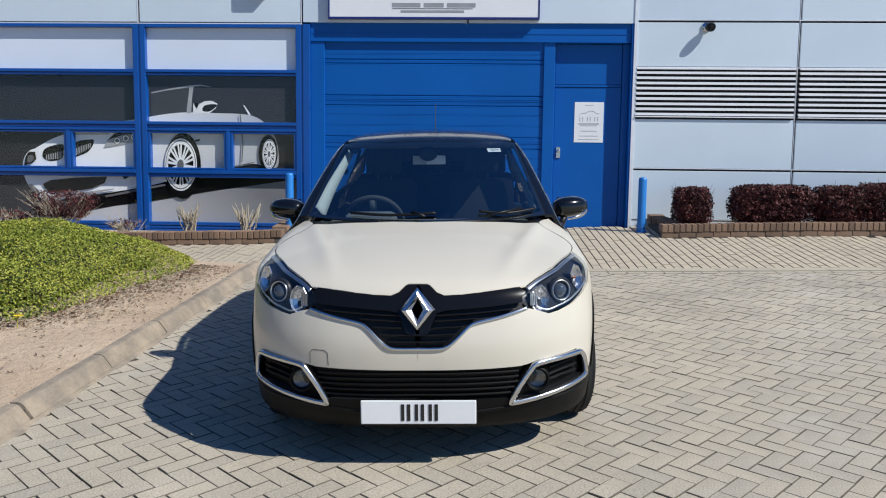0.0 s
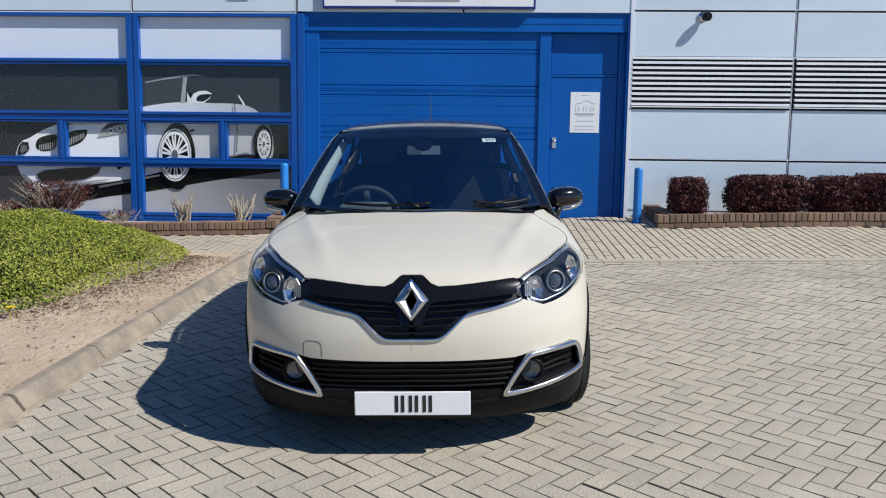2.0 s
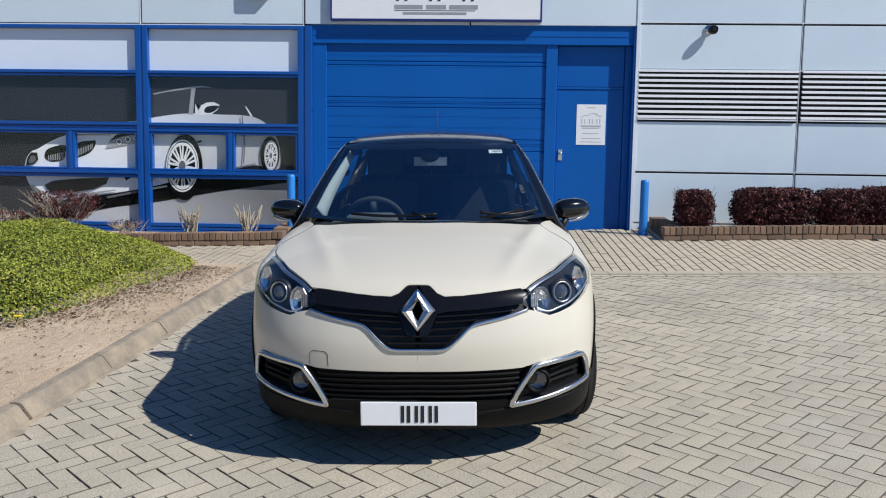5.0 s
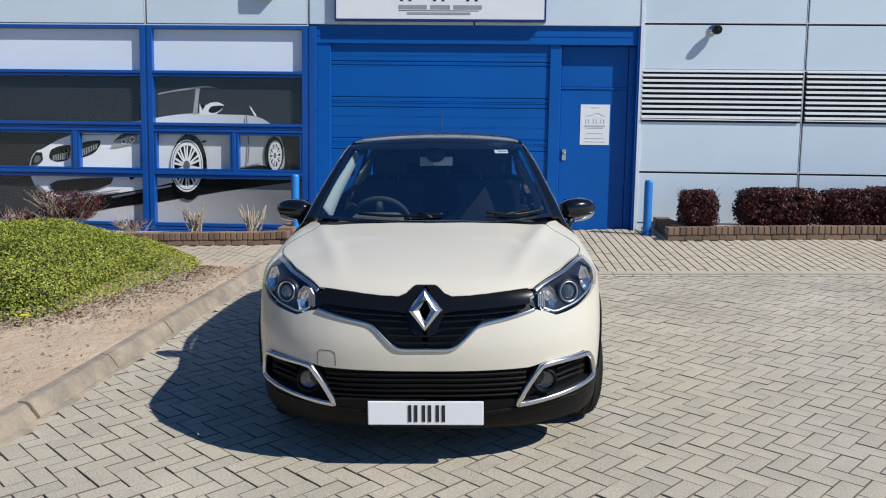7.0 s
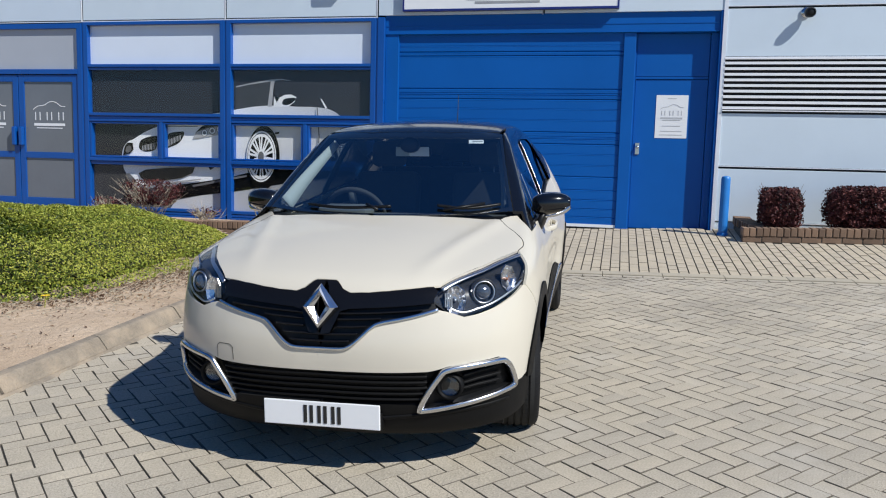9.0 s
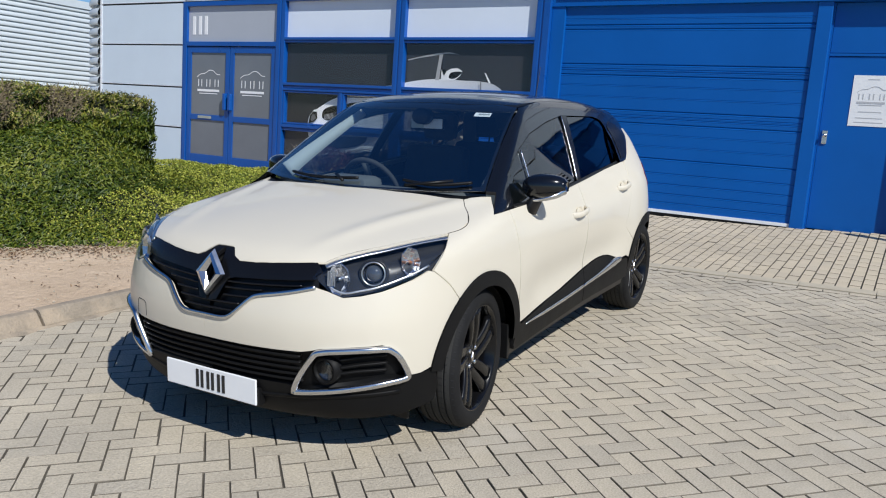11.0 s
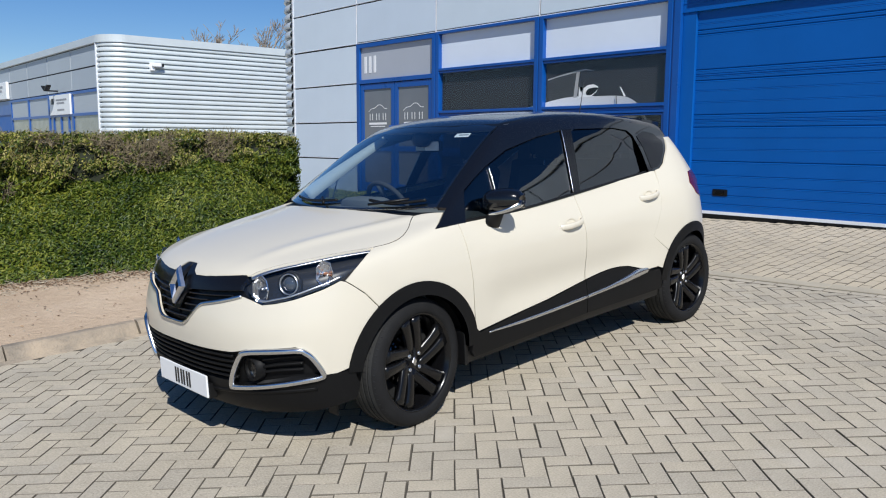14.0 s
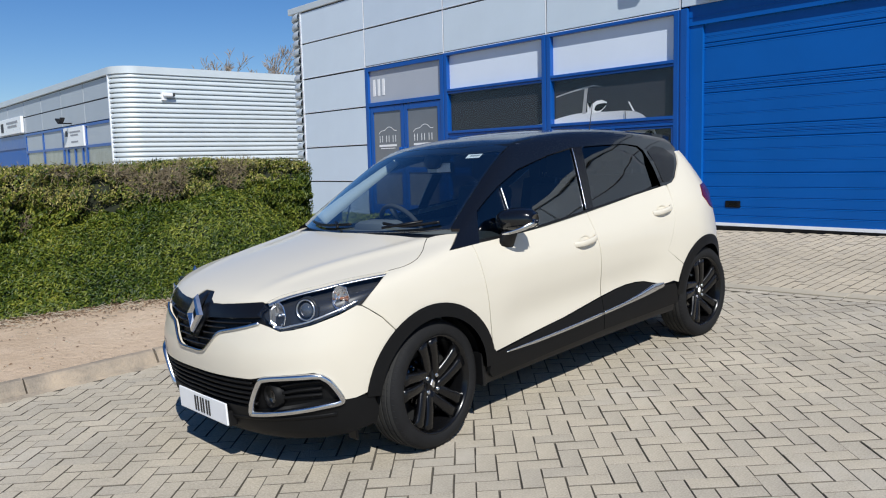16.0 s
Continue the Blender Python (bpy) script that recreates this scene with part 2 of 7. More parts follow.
FAR_GROUND = surface("plain_grey_yard", (0.36, 0.325, 0.265), 0.92, 0.0, 0.2, 0.35, 12.0, 0.4, 0.01)
JOINT = surface("dark_joint_sand", (0.085, 0.074, 0.057), 0.95, 0.0, 0.35, 4.0, 200.0, 0.4, 0.004)
RED_BRICK = surface("brown_brick", (0.215, 0.138, 0.092), 0.88, 0.0, 0.2, 8.0, 150.0, 0.5, 0.003, random_by="object", spread=0.3)
MORTAR = surface("brick_mortar", (0.10, 0.085, 0.065), 0.95, 0.0, 0.25)
for _m in (PAVER, PAVER_FIELD):
    soiled(_m, (0.53, 0.48, 0.40), 1.3, 0.54, 0.80)
    soiled(_m, (0.24, 0.21, 0.17), 0.8, 0.62, 1.0)
SOIL = soil_material("dry_sandy_soil")
TREE_BARK = surface("grey_brown_bark", (0.30, 0.25, 0.20), 0.9, 0.0, 0.3, 2.0, 20.0)
TWIG = surface("dry_twig", (0.17, 0.12, 0.085), 0.9, 0.0, 0.3, 6.0, 60.0)
HEDGE_TWIG = surface("grey_brown_branch", (0.23, 0.185, 0.115), 0.9, 0.0, 0.3, 6.0, 60.0)
PALE_TWIG = surface("pale_cut_stem", (0.42, 0.36, 0.27), 0.9, 0.0, 0.3, 6.0, 60.0)
HEDGE_LEAF = leaf_material("hedge_leaf", [(0.2, (0.009, 0.026, 0.003)), (0.43, (0.040, 0.066, 0.006)), (0.66, (0.115, 0.140, 0.014)), (0.92, (0.24, 0.235, 0.035))])
HEDGE_BROWN = leaf_material("hedge_top_leaf", [(0.2, (0.075, 0.085, 0.018)), (0.45, (0.20, 0.195, 0.045)), (0.7, (0.33, 0.29, 0.085)), (0.9, (0.43, 0.36, 0.15))])
COVER_LEAF = leaf_material("ground_cover_leaf", [(0.12, (0.07, 0.12, 0.016)), (0.4, (0.205, 0.25, 0.032)), (0.65, (0.37, 0.375, 0.058)), (0.92, (0.50, 0.47, 0.12))], patch=0.7)
RED_LEAF = leaf_material("dark_red_leaf", [(0.2, (0.018, 0.005, 0.006)), (0.5, (0.070, 0.018, 0.019)), (0.8, (0.165, 0.052, 0.045))], rough=0.62, patch=4.0)
LITTER = leaf_material("dry_leaf_litter", [(0.2, (0.06, 0.035, 0.02)), (0.5, (0.19, 0.115, 0.065)), (0.8, (0.42, 0.31, 0.19))], patch=3.0)
# near-black standing in for the shade among inner twigs
CORE = surface("painted_twig_shade", (0.018, 0.022, 0.010), 0.95, 0.0, 0.3, 8.0, 60.0)
YELLOW = surface("yellow_petal", (0.75, 0.52, 0.02), 0.6, 0.0, 0.1)


# ---- mesh helpers ----
def mesh_object(name, verts, faces, material, parent=None, label="", smooth=False, normals=None):
    me = bpy.data.meshes.new(name)
    me.from_pydata([tuple(v) for v in verts], [], [tuple(f) for f in faces])
    me.materials.append(material)
    if smooth or normals is not None:
        me.polygons.foreach_set("use_smooth", [True] * len(me.polygons))
    me.update()
    if normals is not None:
        me.normals_split_custom_set_from_vertices([tuple(n) for n in normals])
    ob = new(name, me)
    ob.parent = parent
    if label:
        ob["label"] = label
    return ob


def part(name, bm, material, parent=None, label="", smooth=False):
    """Links a bmesh as one mesh object under a thing or a part."""
    me = bpy.data.meshes.new(name)
    bm.to_mesh(me)
    bm.free()
    me.materials.append(material)
    if smooth:
        me.polygons.foreach_set("use_smooth", [True] * len(me.polygons))
        me.set_sharp_from_angle(angle=radians(38))
    ob = new(name, me)
    ob.parent = parent
    if label:
        ob["label"] = label
    return ob


def add_box(bm, x0, x1, y0, y1, z0, z1, bevel=0.0):
    r = bmesh.ops.create_cube(bm, size=1.0, matrix=Matrix.Translation(((x0 + x1) / 2, (y0 + y1) / 2, (z0 + z1) / 2)) @ Matrix.Diagonal((x1 - x0, y1 - y0, z1 - z0, 1)))
    if bevel:
        edges = list({e for v in r["verts"] for e in v.link_edges})
        bmesh.ops.bevel(bm, geom=edges, offset=bevel, segments=2, profile=0.5, affect="EDGES")
    return bm


def box(x0, x1, y0, y1, z0, z1, bevel=0.0):
    return add_box(bmesh.new(), x0, x1, y0, y1, z0, z1, bevel)


def lathe(profile, n=48, axis="X"):
    """Verts and faces of a profile of (along, radius) turned round an axis."""
    vs, fs, k = [], [], len(profile)
    for i in range(n):
        a = 2 * math.pi * i / n
        for u, r in profile:
            p = (u, r * math.cos(a), r * math.sin(a))
            vs.append(p if axis == "X" else (p[1], u, p[2]) if axis == "Y" else (p[1], p[2], u))
    for i in range(n):
        j = (i + 1) % n
        for q in range(k - 1):
            fs.append((i * k + q, i * k + q + 1, j * k + q + 1, j * k + q))
    return vs, fs


def sweep(points, normals, w, h, sides=8, closed=False, taper=None):
    """A rounded bar w wide and h high along points that lies on a surface with those normals."""
    pts, nor, n = [Vector(p) for p in points], [Vector(q) for q in normals], len(points)
    vs, fs = [], []
    for i in range(n):
        a, b = pts[(i - 1) % n if closed else max(i - 1, 0)], pts[(i + 1) % n if closed else min(i + 1, n - 1)]
        t = (b - a).normalized()
        up = (nor[i] - t * nor[i].dot(t)).normalized()
        side = t.cross(up)
        s = 1.0 if taper is None else taper[i]
        for k in range(sides):
            ang = 2 * math.pi * (k + 0.5) / sides
            cx, cy = math.cos(ang), math.sin(ang)
            cx, cy = math.copysign(abs(cx) ** 0.6, cx), math.copysign(abs(cy) ** 0.6, cy)
            vs.append(pts[i] + side * (cx * w / 2 * s) + up * (cy * h / 2 * s))
    for i in range(n if closed else n - 1):
        j = (i + 1) % n
        for k in range(sides):
            l = (k + 1) % sides
            fs.append((i * sides + k, i * sides + l, j * sides + l, j * sides + k))
    if not closed:
        fs += [tuple(range(sides))[::-1], tuple((n - 1) * sides + k for k in range(sides))]
    return vs, fs


def rod(p, q, r, sides=8):
    p, q = Vector(p), Vector(q)
    up = Vector((0, 0, 1)) if abs((q - p).normalized().z) < 0.9 else Vector((1, 0, 0))
    return sweep([p, q], [up, up], 2 * r, 2 * r, sides)


def slab(outline, y0, y1):
    """A flat sheet in the x-z plane with that outline, from y0 (front) to y1."""
    n = len(outline)
    vs = [(x, y0, z) for x, z in outline] + [(x, y1, z) for x, z in outline]
    fs = [tuple(range(n)), tuple(range(2 * n - 1, n - 1, -1))] + [(i, i + n, (i + 1) % n + n, (i + 1) % n) for i in range(n)]
    return vs, fs


def spline(points, per=8, closed=False):
    """A smooth run through the points, of any dimension."""
    p = np.array(points, float)
    n, out = len(p), []
    for i in range(n if closed else n - 1):
        a, b, c, d = (p[(i + k) % n] if closed else p[min(max(i + k, 0), n - 1)] for k in (-1, 0, 1, 2))
        for s in range(per):
            t = s / per
            out.append(0.5 * (2 * b + (c - a) * t + (2 * a - 5 * b + 4 * c - d) * t * t + (3 * b - a - 3 * c + d) * t**3))
    if not closed:
        out.append(p[-1])
    return np.array(out)


def thing(name, label, category, group="", kind="", at=None):
    ob = tagged(new(name), label, category, group, kind)
    if at is not None:
        ob.matrix_world = at
    return ob


# ---- the ground ----
def build_ground():
    xs = [-900, -300, -120, -60] + [-45 + 2.5 * i for i in range(14)] + [-10 + 0.5 * i for i in range(39)] + [10 + 2.5 * i for i in range(7)] + [40, 80, 200, 900]
    ys = [-900, -300, -100, -50] + [-25 + 2.4 * i for i in range(14)] + [8.6, 9.5, 10.4, 11.4, 14, 40, 120, 400, 900]
    vs = [(x, y, ground_z(x, y) - 0.010) for y in ys for x in xs]
    n = len(xs)
    fs = [(j * n + i, j * n + i + 1, (j + 1) * n + i + 1, (j + 1) * n + i) for j in range(len(ys) - 1) for i in range(n - 1)]
    ob = mesh_object("ground", [(x, y, z - 0.03) for x, y, z in vs], fs, FAR_GROUND)
    return tagged(ob, "worn grey yard surface round the units", "ground", kind="structure")


GROUND = build_ground()

# ---- the unit's front wall ----
FACE, DOORS, SIDE_DOOR = 11.45, 11.545, 11.63
X_LEFT, X_DOORS, X_WIN1, X_WIN2, X_SHUT, X_PIER, X_END = -12.47, -10.03, -7.58, -5.11, -2.715, 2.05, 13.0


def build_wall():
    bm = bmesh.new()
    for x0, x1, z0, z1 in ((X_LEFT, X_DOORS, 0.2, 5.05), (X_DOORS, X_SHUT, 3.56, 5.05), (X_SHUT, X_PIER, 3.6, 5.05), (X_PIER, X_END, 0.2, 5.05)):
        add_box(bm, x0, x1, FACE + 0.035, FACE + 0.30, z0, z1)
    add_box(bm, X_WIN1, X_SHUT, FACE + 0.035, FACE + 0.30, 0.2, 0.62)
    wall = tagged(part("wall_north", bm, WALL_BACK), "silver panel-clad front wall of the unit", "wall", kind="structure")
    shapes = {}

    def panel(x0, x1, z0, z1):
        key = (round(x1 - x0, 3), round(z1 - z0, 3))
        if key not in shapes:
            b = box(0.017, key[0] - 0.017, 0, 0.032, 0.016, key[1] - 0.026, 0.004)
            o = part("panel", b, PANEL, wall)
            shapes[key] = o.data
        else:
            o = new("panel", shapes[key])
            o.parent = wall
        o.location = (x0, FACE, z0)

    for a, b in zip((1.25, 2.01, 2.79, 3.56, 4.35), (2.01, 2.79, 3.56, 4.35, 5.05)):
        panel(X_LEFT, X_DOORS, a, b)
    panel(X_LEFT, X_DOORS, 0.45, 1.25)
    for x0, x1 in ((X_DOORS, X_WIN1), (X_WIN1, X_WIN2), (X_WIN2, X_SHUT), (X_SHUT, -0.33), (-0.33, X_PIER)):
        panel(x0, x1, 3.58, 4.35)
        panel(x0, x1, 4.35, 5.05)
    for i in range(4):
        x0 = X_PIER + 2.28 * i
        for a, b in ((0.83, 1.56), (1.56, 2.29), (2.99, 3.64), (3.64, 4.35), (4.35, 5.05)):
            panel(x0, x0 + 2.28, a, b)
    # thin bright rails along the level joints
    for x0, x1, zs in ((X_LEFT, X_DOORS, (1.25, 2.01, 2.79)), (X_LEFT, X_SHUT, (3.565, 4.35)), (X_SHUT, X_PIER, (4.35,)), (X_PIER, X_PIER + 9.12, (0.83, 1.56, 2.985, 3.64, 4.35))):
        for z in zs:
            part("joint_rail", box(x0, x1, FACE - 0.007, FACE + 0.036, z + 0.002, z + 0.014), PANEL_RAIL, wall)
    for x, z0, z1 in [(X_PIER + 2.28 * i, 0.83, 5.05) for i in (1, 2, 3)] + [(x, 3.58, 5.05) for x in (X_DOORS, X_WIN1, X_WIN2, X_SHUT, -0.33)] + [(X_DOORS, 0.45, 3.57)]:
        part("joint_rail", box(x - 0.013, x - 0.007, FACE - 0.005, FACE + 0.036, z0, z1), PANEL_RAIL, wall)
    part("plinth", box(X_PIER, X_END, FACE + 0.004, FACE + 0.03, 0.55, 0.82), PANEL, wall)
    part("cornice", box(X_LEFT - 0.5, X_END, FACE - 0.03, FACE + 0.5, 5.05, 5.19, 0.012), RIBBED, wall)
    part("corner_post", box(X_LEFT - 0.03, X_LEFT + 0.02, FACE - 0.012, FACE + 0.03, 0.3, 5.05), PANEL_RAIL, wall)
    part("corner_post", box(X_PIER - 0.02, X_PIER + 0.03, FACE - 0.012, FACE + 0.16, 0.55, 5.05), PANEL_RAIL, wall)
    roof = tagged(part("roof", box(X_LEFT, X_END, FACE + 0.5, 30, 4.98, 5.1), ROOF), "flat grey sheet roof of the unit", "roof", kind="structure")
    inner = bmesh.new()
    add_box(inner, X_LEFT, X_END, 13.2, 13.4, 0.2, 5.0)
    tagged(part("wall_inside", inner, WALL_BACK), "dark inner wall behind the glazing", "wall", kind="structure")
    return wall


WALL = build_wall()


def ribbed_wall(name, path, z0, z1, pitch, amp, label):
    """A wall of level rounded ribs along a plan path."""
    per = 8
    n = int((z1 - z0) / pitch) * per
    vs, m = [], len(path)
    d = np.gradient(np.array(path), axis=0)
    d /= np.linalg.norm(d, axis=1)[:, None]
    for i in range(n + 1):
        bulge = (-0.9, -0.9, 0.86, 1.0, 0.97, 0.86, 0.66, 0.38)[i % per]
        out = amp * bulge
        z = z0 + (z1 - z0) * (i // per * per + per * (0.0, 0.22, 0.225, 0.36, 0.54, 0.70, 0.85, 0.96)[i % per]) / n
        for (x, y), (dx, dy) in zip(path, d):
            vs.append((x + dy * out, y - dx * out, z))
    fs = [(i * m + j, i * m + j + 1, (i + 1) * m + j + 1, (i + 1) * m + j) for i in range(n) for j in range(m - 1)]
    ob = mesh_object(name, vs, fs, RIBBED, smooth=True)
    ob.data.set_sharp_from_angle(angle=radians(50))
    return tagged(ob, label, "wall", kind="structure")


ribbed_wall("wall_west", [(-13.35, 30.0), (-13.35, 20.0), (-13.35, 13.0)] + [(-12.50 - 0.85 * math.cos(a), 12.31 - 0.85 * math.sin(a)) for a in np.linspace(0, math.pi / 2, 14)], 0.2, 5.06, 0.187, 0.075, "pale ribbed metal side wall with a rounded corner")


# ---- glazing ----
def bar(parent, x0, x1, z0, z1, y0=FACE - 0.02, y1=FACE + 0.06, name="frame", mat=None):
    return part(name, box(x0, x1, y0, y1, z0, z1, 0.006), mat or BLUE_TRIM, parent)


def build_window(name, x0, x1, split, label):
    w = tagged(new(name), label, "window", "shopfront windows", "structure")
    f = 0.078
    back = FACE + 0.11
    bar(w, x0 + 0.014, x0 + 0.014 + f, 0.53, 3.565, FACE - 0.02, back)
    bar(w, x1 - 0.014 - f, x1 - 0.014, 0.53, 3.565, FACE - 0.02, back)
    a, b = x0 + 0.014 + f, x1 - 0.014 - f
    # each transom is stepped: a flat, a groove and a raised nosing
    for z0, z1, y0 in ((0.53, 0.585, 0.03), (0.592, 0.635, 0.012), (0.642, 0.69, 0.022), (1.352, 1.40, 0.0), (1.406, 1.462, 0.022), (2.03, 2.068, 0.02), (2.074, 2.112, 0.004), (2.118, 2.165, 0.022), (2.832, 2.868, 0.006), (2.873, 2.918, 0.022), (3.515, 3.565, 0.022)):
        bar(w, a, b, z0, z1, FACE - y0, back, "transom")
    for z0, z1 in ((0.56, 0.66), (2.04, 2.15), (2.84, 2.91), (1.36, 1.45)):
        part("transom_core", box(a, b, FACE + 0.012, back, z0, z1), BLUE_TRIM, w)
    s = x0 + (x1 - x0) * split
    bar(w, s - 0.03, s + 0.03, 1.462, 2.03, FACE - 0.02, back, "casement_post")
    for c, d in ((a, s - 0.03), (s + 0.03, b)):
        for p, q, r, t in ((c + 0.003, c + 0.038, 1.466, 2.026), (d - 0.038, d - 0.003, 1.466, 2.026), (c + 0.038, d - 0.038, 1.466, 1.496), (c + 0.038, d - 0.038, 1.996, 2.026)):
            bar(w, p, q, r, t, FACE - 0.008, back, "casement")
    part("spandrel_panel", box(a, b, FACE + 0.058, FACE + 0.08, 2.918, 3.515), WHITE_PANEL, w, "white spandrel panel")
    for p, q, r, t in ((a, b, 0.69, 1.352), (a + 0.04, s - 0.07, 1.496, 1.996), (s + 0.07, b - 0.04, 1.496, 1.996), (a, b, 2.165, 2.832)):
        g = part("pane", box(p, q, FACE + 0.032, FACE + 0.036, r, t), VINYL_PANE, w, "clear glass pane over printed vinyl")
        g.visible_shadow = False
    return w


build_window("window_1", X_WIN1, X_WIN2, 0.552, "blue-framed shopfront window with printed vinyl behind glass")
build_window("window_2", X_WIN2, X_SHUT, 0.540, "blue-framed shopfront window beside the roller shutter")
for x in (X_WIN1, X_WIN2, X_SHUT, X_DOORS):
    part("mullion_cap", box(x - 0.012, x + 0.012, FACE - 0.008, FACE + 0.02, 0.62, 3.56), BLUE_TRIM, WALL)


# ---- the print on the shopfront windows ----
def build_graphic():
    g = tagged(new("window_graphic"), "grey printed vinyl with a pale saloon car on the windows", "window graphic")
    y = FACE + 0.076

    def at(u, v):
        """Metres on the wall for a place on the artwork's own grid."""
        x, z = -7.0498 + 0.0038638 * u - 0.0000808 * v, 2.9514 - 0.003745 * v + 0.0000279 * u
        return (-0.135 + (x + 0.135) * 1.0053, 1.52 + (z - 1.52) * 1.0053)

    layer = [0]

    def sheet(name, pts, mat, smooth=True, per=6):
        layer[0] += 1
        p = [at(*q) for q in pts]
        if smooth:
            p = [tuple(q) for q in spline(p, per, True)]
        yy = y - 0.0004 * layer[0]
        x0, x1, z0, z1 = X_WIN1 + 0.05, X_SHUT - 0.05, 0.62, 2.90
        p = [(min(max(a, x0), x1), min(max(b, z0), z1)) for a, b in p]
        vs, fs = slab(p, yy, yy + 0.0012)
        bm = bmesh.new()
        bv = [bm.verts.new(v) for v in vs]
        for f in fs:
            try:
                bm.faces.new([bv[i] for i in f])
            except ValueError:
                pass
        bmesh.ops.triangulate(bm, faces=[f for f in bm.faces if len(f.verts) > 4])
        return part(name, bm, mat, g)

    white = poster_material("print_white", (0.95, 0.95, 0.96), (0.36, 0.36, 0.365), 1.0, -0.25, -6.0, 3.0)
    dark = poster_material("print_dark", (0.018, 0.019, 0.024), (0.036, 0.038, 0.046), 0.35, 1.0, -1.6, 3.0)
    lower = poster_material("print_floor", (0.04, 0.04, 0.043), (0.16, 0.16, 0.17), 1.0, -0.25, -7.3, 1.7)
    haze = poster_material("print_haze", (0.018, 0.019, 0.022), (0.16, 0.16, 0.165), 0.45, -1.0, -2.95, 0.55)
    floor_ = poster_material("print_bright_floor", (0.62, 0.62, 0.64), (0.20, 0.20, 0.21), 1.0, 0.9, -4.9, 2.6)
    cabin_ = surface("print_cabin", (0.055, 0.057, 0.062), 0.5, 0.0, 0.15, spec=0.15)
    black = surface("print_black", (0.005, 0.005, 0.005), 0.5, 0.0, 0.1, spec=0.15)
    grey = surface("print_grey", (0.15, 0.15, 0.155), 0.5, 0.0, 0.15, spec=0.15)
    lampc = surface("print_lamp", (0.42, 0.42, 0.43), 0.5, 0.0, 0.15, spec=0.15)
    pale = surface("print_pale", (0.86, 0.86, 0.86), 0.5, 0.0, 0.1, spec=0.15)
    sheet("backdrop", [(-150, 0), (1130, 0), (1130, 450), (-150, 450)], dark, False)
    sheet("haze_print", [(930, 300), (1130, 285), (1130, 450), (930, 450)], haze, False)
    sheet("floor_print", [(-150, 430), (1130, 430), (1130, 640), (-150, 640)], lower, False)
    sheet("floor_print", [(250, 640), (285, 572), (400, 548), (530, 532), (800, 484), (1130, 437), (1130, 640)], floor_, False)
    sheet("shadow_print", [(240, 545), (290, 500), (525, 470), (600, 440), (1130, 425), (1130, 436), (800, 483), (570, 522), (400, 547), (285, 566), (255, 562)], black, False)
    sheet("cabin_print", [(545, 104), (690, 80), (692, 182), (545, 196)], cabin_, False)
    body = [(38, 400), (44, 360), (66, 330), (90, 320), (150, 286), (215, 262), (300, 240), (400, 219), (500, 204), (560, 192), (640, 181), (720, 178), (800, 182), (880, 184), (940, 194), (985, 222), (1015, 262), (1032, 310), (1034, 385), (1000, 392), (940, 378), (860, 392), (760, 402), (690, 425), (640, 440), (600, 450), (520, 470), (420, 488), (300, 506), (170, 524), (112, 524), (84, 505), (62, 472), (46, 440)]
    sheet("car_print", body, white)
    sheet("bonnet_line_print", [(245, 262), (380, 262), (380, 265), (245, 266)], grey, False)
    sheet("roof_print", [(545, 101), (600, 90), (690, 75), (735, 72), (782, 82), (735, 77), (692, 82), (600, 95), (545, 106)], lampc, False)
    sheet("pillar_print", [(692, 76), (708, 78), (702, 120), (698, 182), (680, 183), (688, 120)], lampc, False)
    sheet("mirror_print", [(706, 140), (718, 166), (730, 146), (750, 136), (778, 134), (800, 145), (792, 164), (768, 182), (735, 183), (706, 184)], pale, False)
    sheet("mirror_glass_print", [(748, 154), (770, 148), (797, 149), (786, 165), (764, 176), (742, 172)], black)
    sheet("glass_edge_print", [(898, 150), (904, 152), (928, 188), (920, 189)], pale, False)
    sheet("kidney_print", [(117, 350), (126, 324), (160, 309), (196, 305), (203, 318), (198, 350), (185, 365), (150, 371), (126, 364)], black)
    sheet("kidney_print", [(240, 306), (262, 291), (300, 286), (319, 287), (316, 308), (298, 332), (268, 347), (240, 351)], black)
    for k in range(9):
        u, v = 132 + 7.2 * k, 346 - 1.6 * k
        sheet("kidney_vane_print", [(u, v), (u + 3.0, v - 1), (u + 2.0, 367 - 0.8 * k), (u - 1.2, 367 - 0.8 * k)], lampc, False)
        u, v = 250 + 6.9 * k, 319 - 2.4 * k
        sheet("kidney_vane_print", [(u, v), (u + 3.0, v - 1), (u + 1.6, 347 - 3.6 * k), (u - 1.4, 348 - 3.6 * k)], lampc, False)
    sheet("lamp_print", [(360, 316), (374, 288), (405, 264), (440, 256), (500, 253), (500, 296), (440, 302), (400, 310)], lampc, False)
    sheet("lamp_brow_print", [(372, 289), (402, 262), (440, 254), (500, 250), (500, 262), (440, 266), (406, 276)], black, False)
    for u, v, r in ((412, 290, 15), (446, 281, 16), (478, 275, 15)):
        ring = lambda q: [(u + q * math.cos(a), v + q * math.sin(a)) for a in np.linspace(0, 6.283, 16, endpoint=False)]
        sheet("lamp_ring_print", ring(r), grey, False)
        sheet("lamp_ring_print", ring(r * 0.8), pale, False)
        sheet("lamp_ring_print", ring(r * 0.5), grey, False)
    sheet("lamp_print", [(46, 388), (52, 352), (66, 334), (90, 335), (94, 364), (76, 380)], black, False)
    sheet("lamp_ring_print", [(58, 372), (64, 350), (80, 348), (84, 364), (70, 376)], grey)
    sheet("crease_print", [(200, 330), (206, 330), (214, 400), (208, 402)], lampc, False)
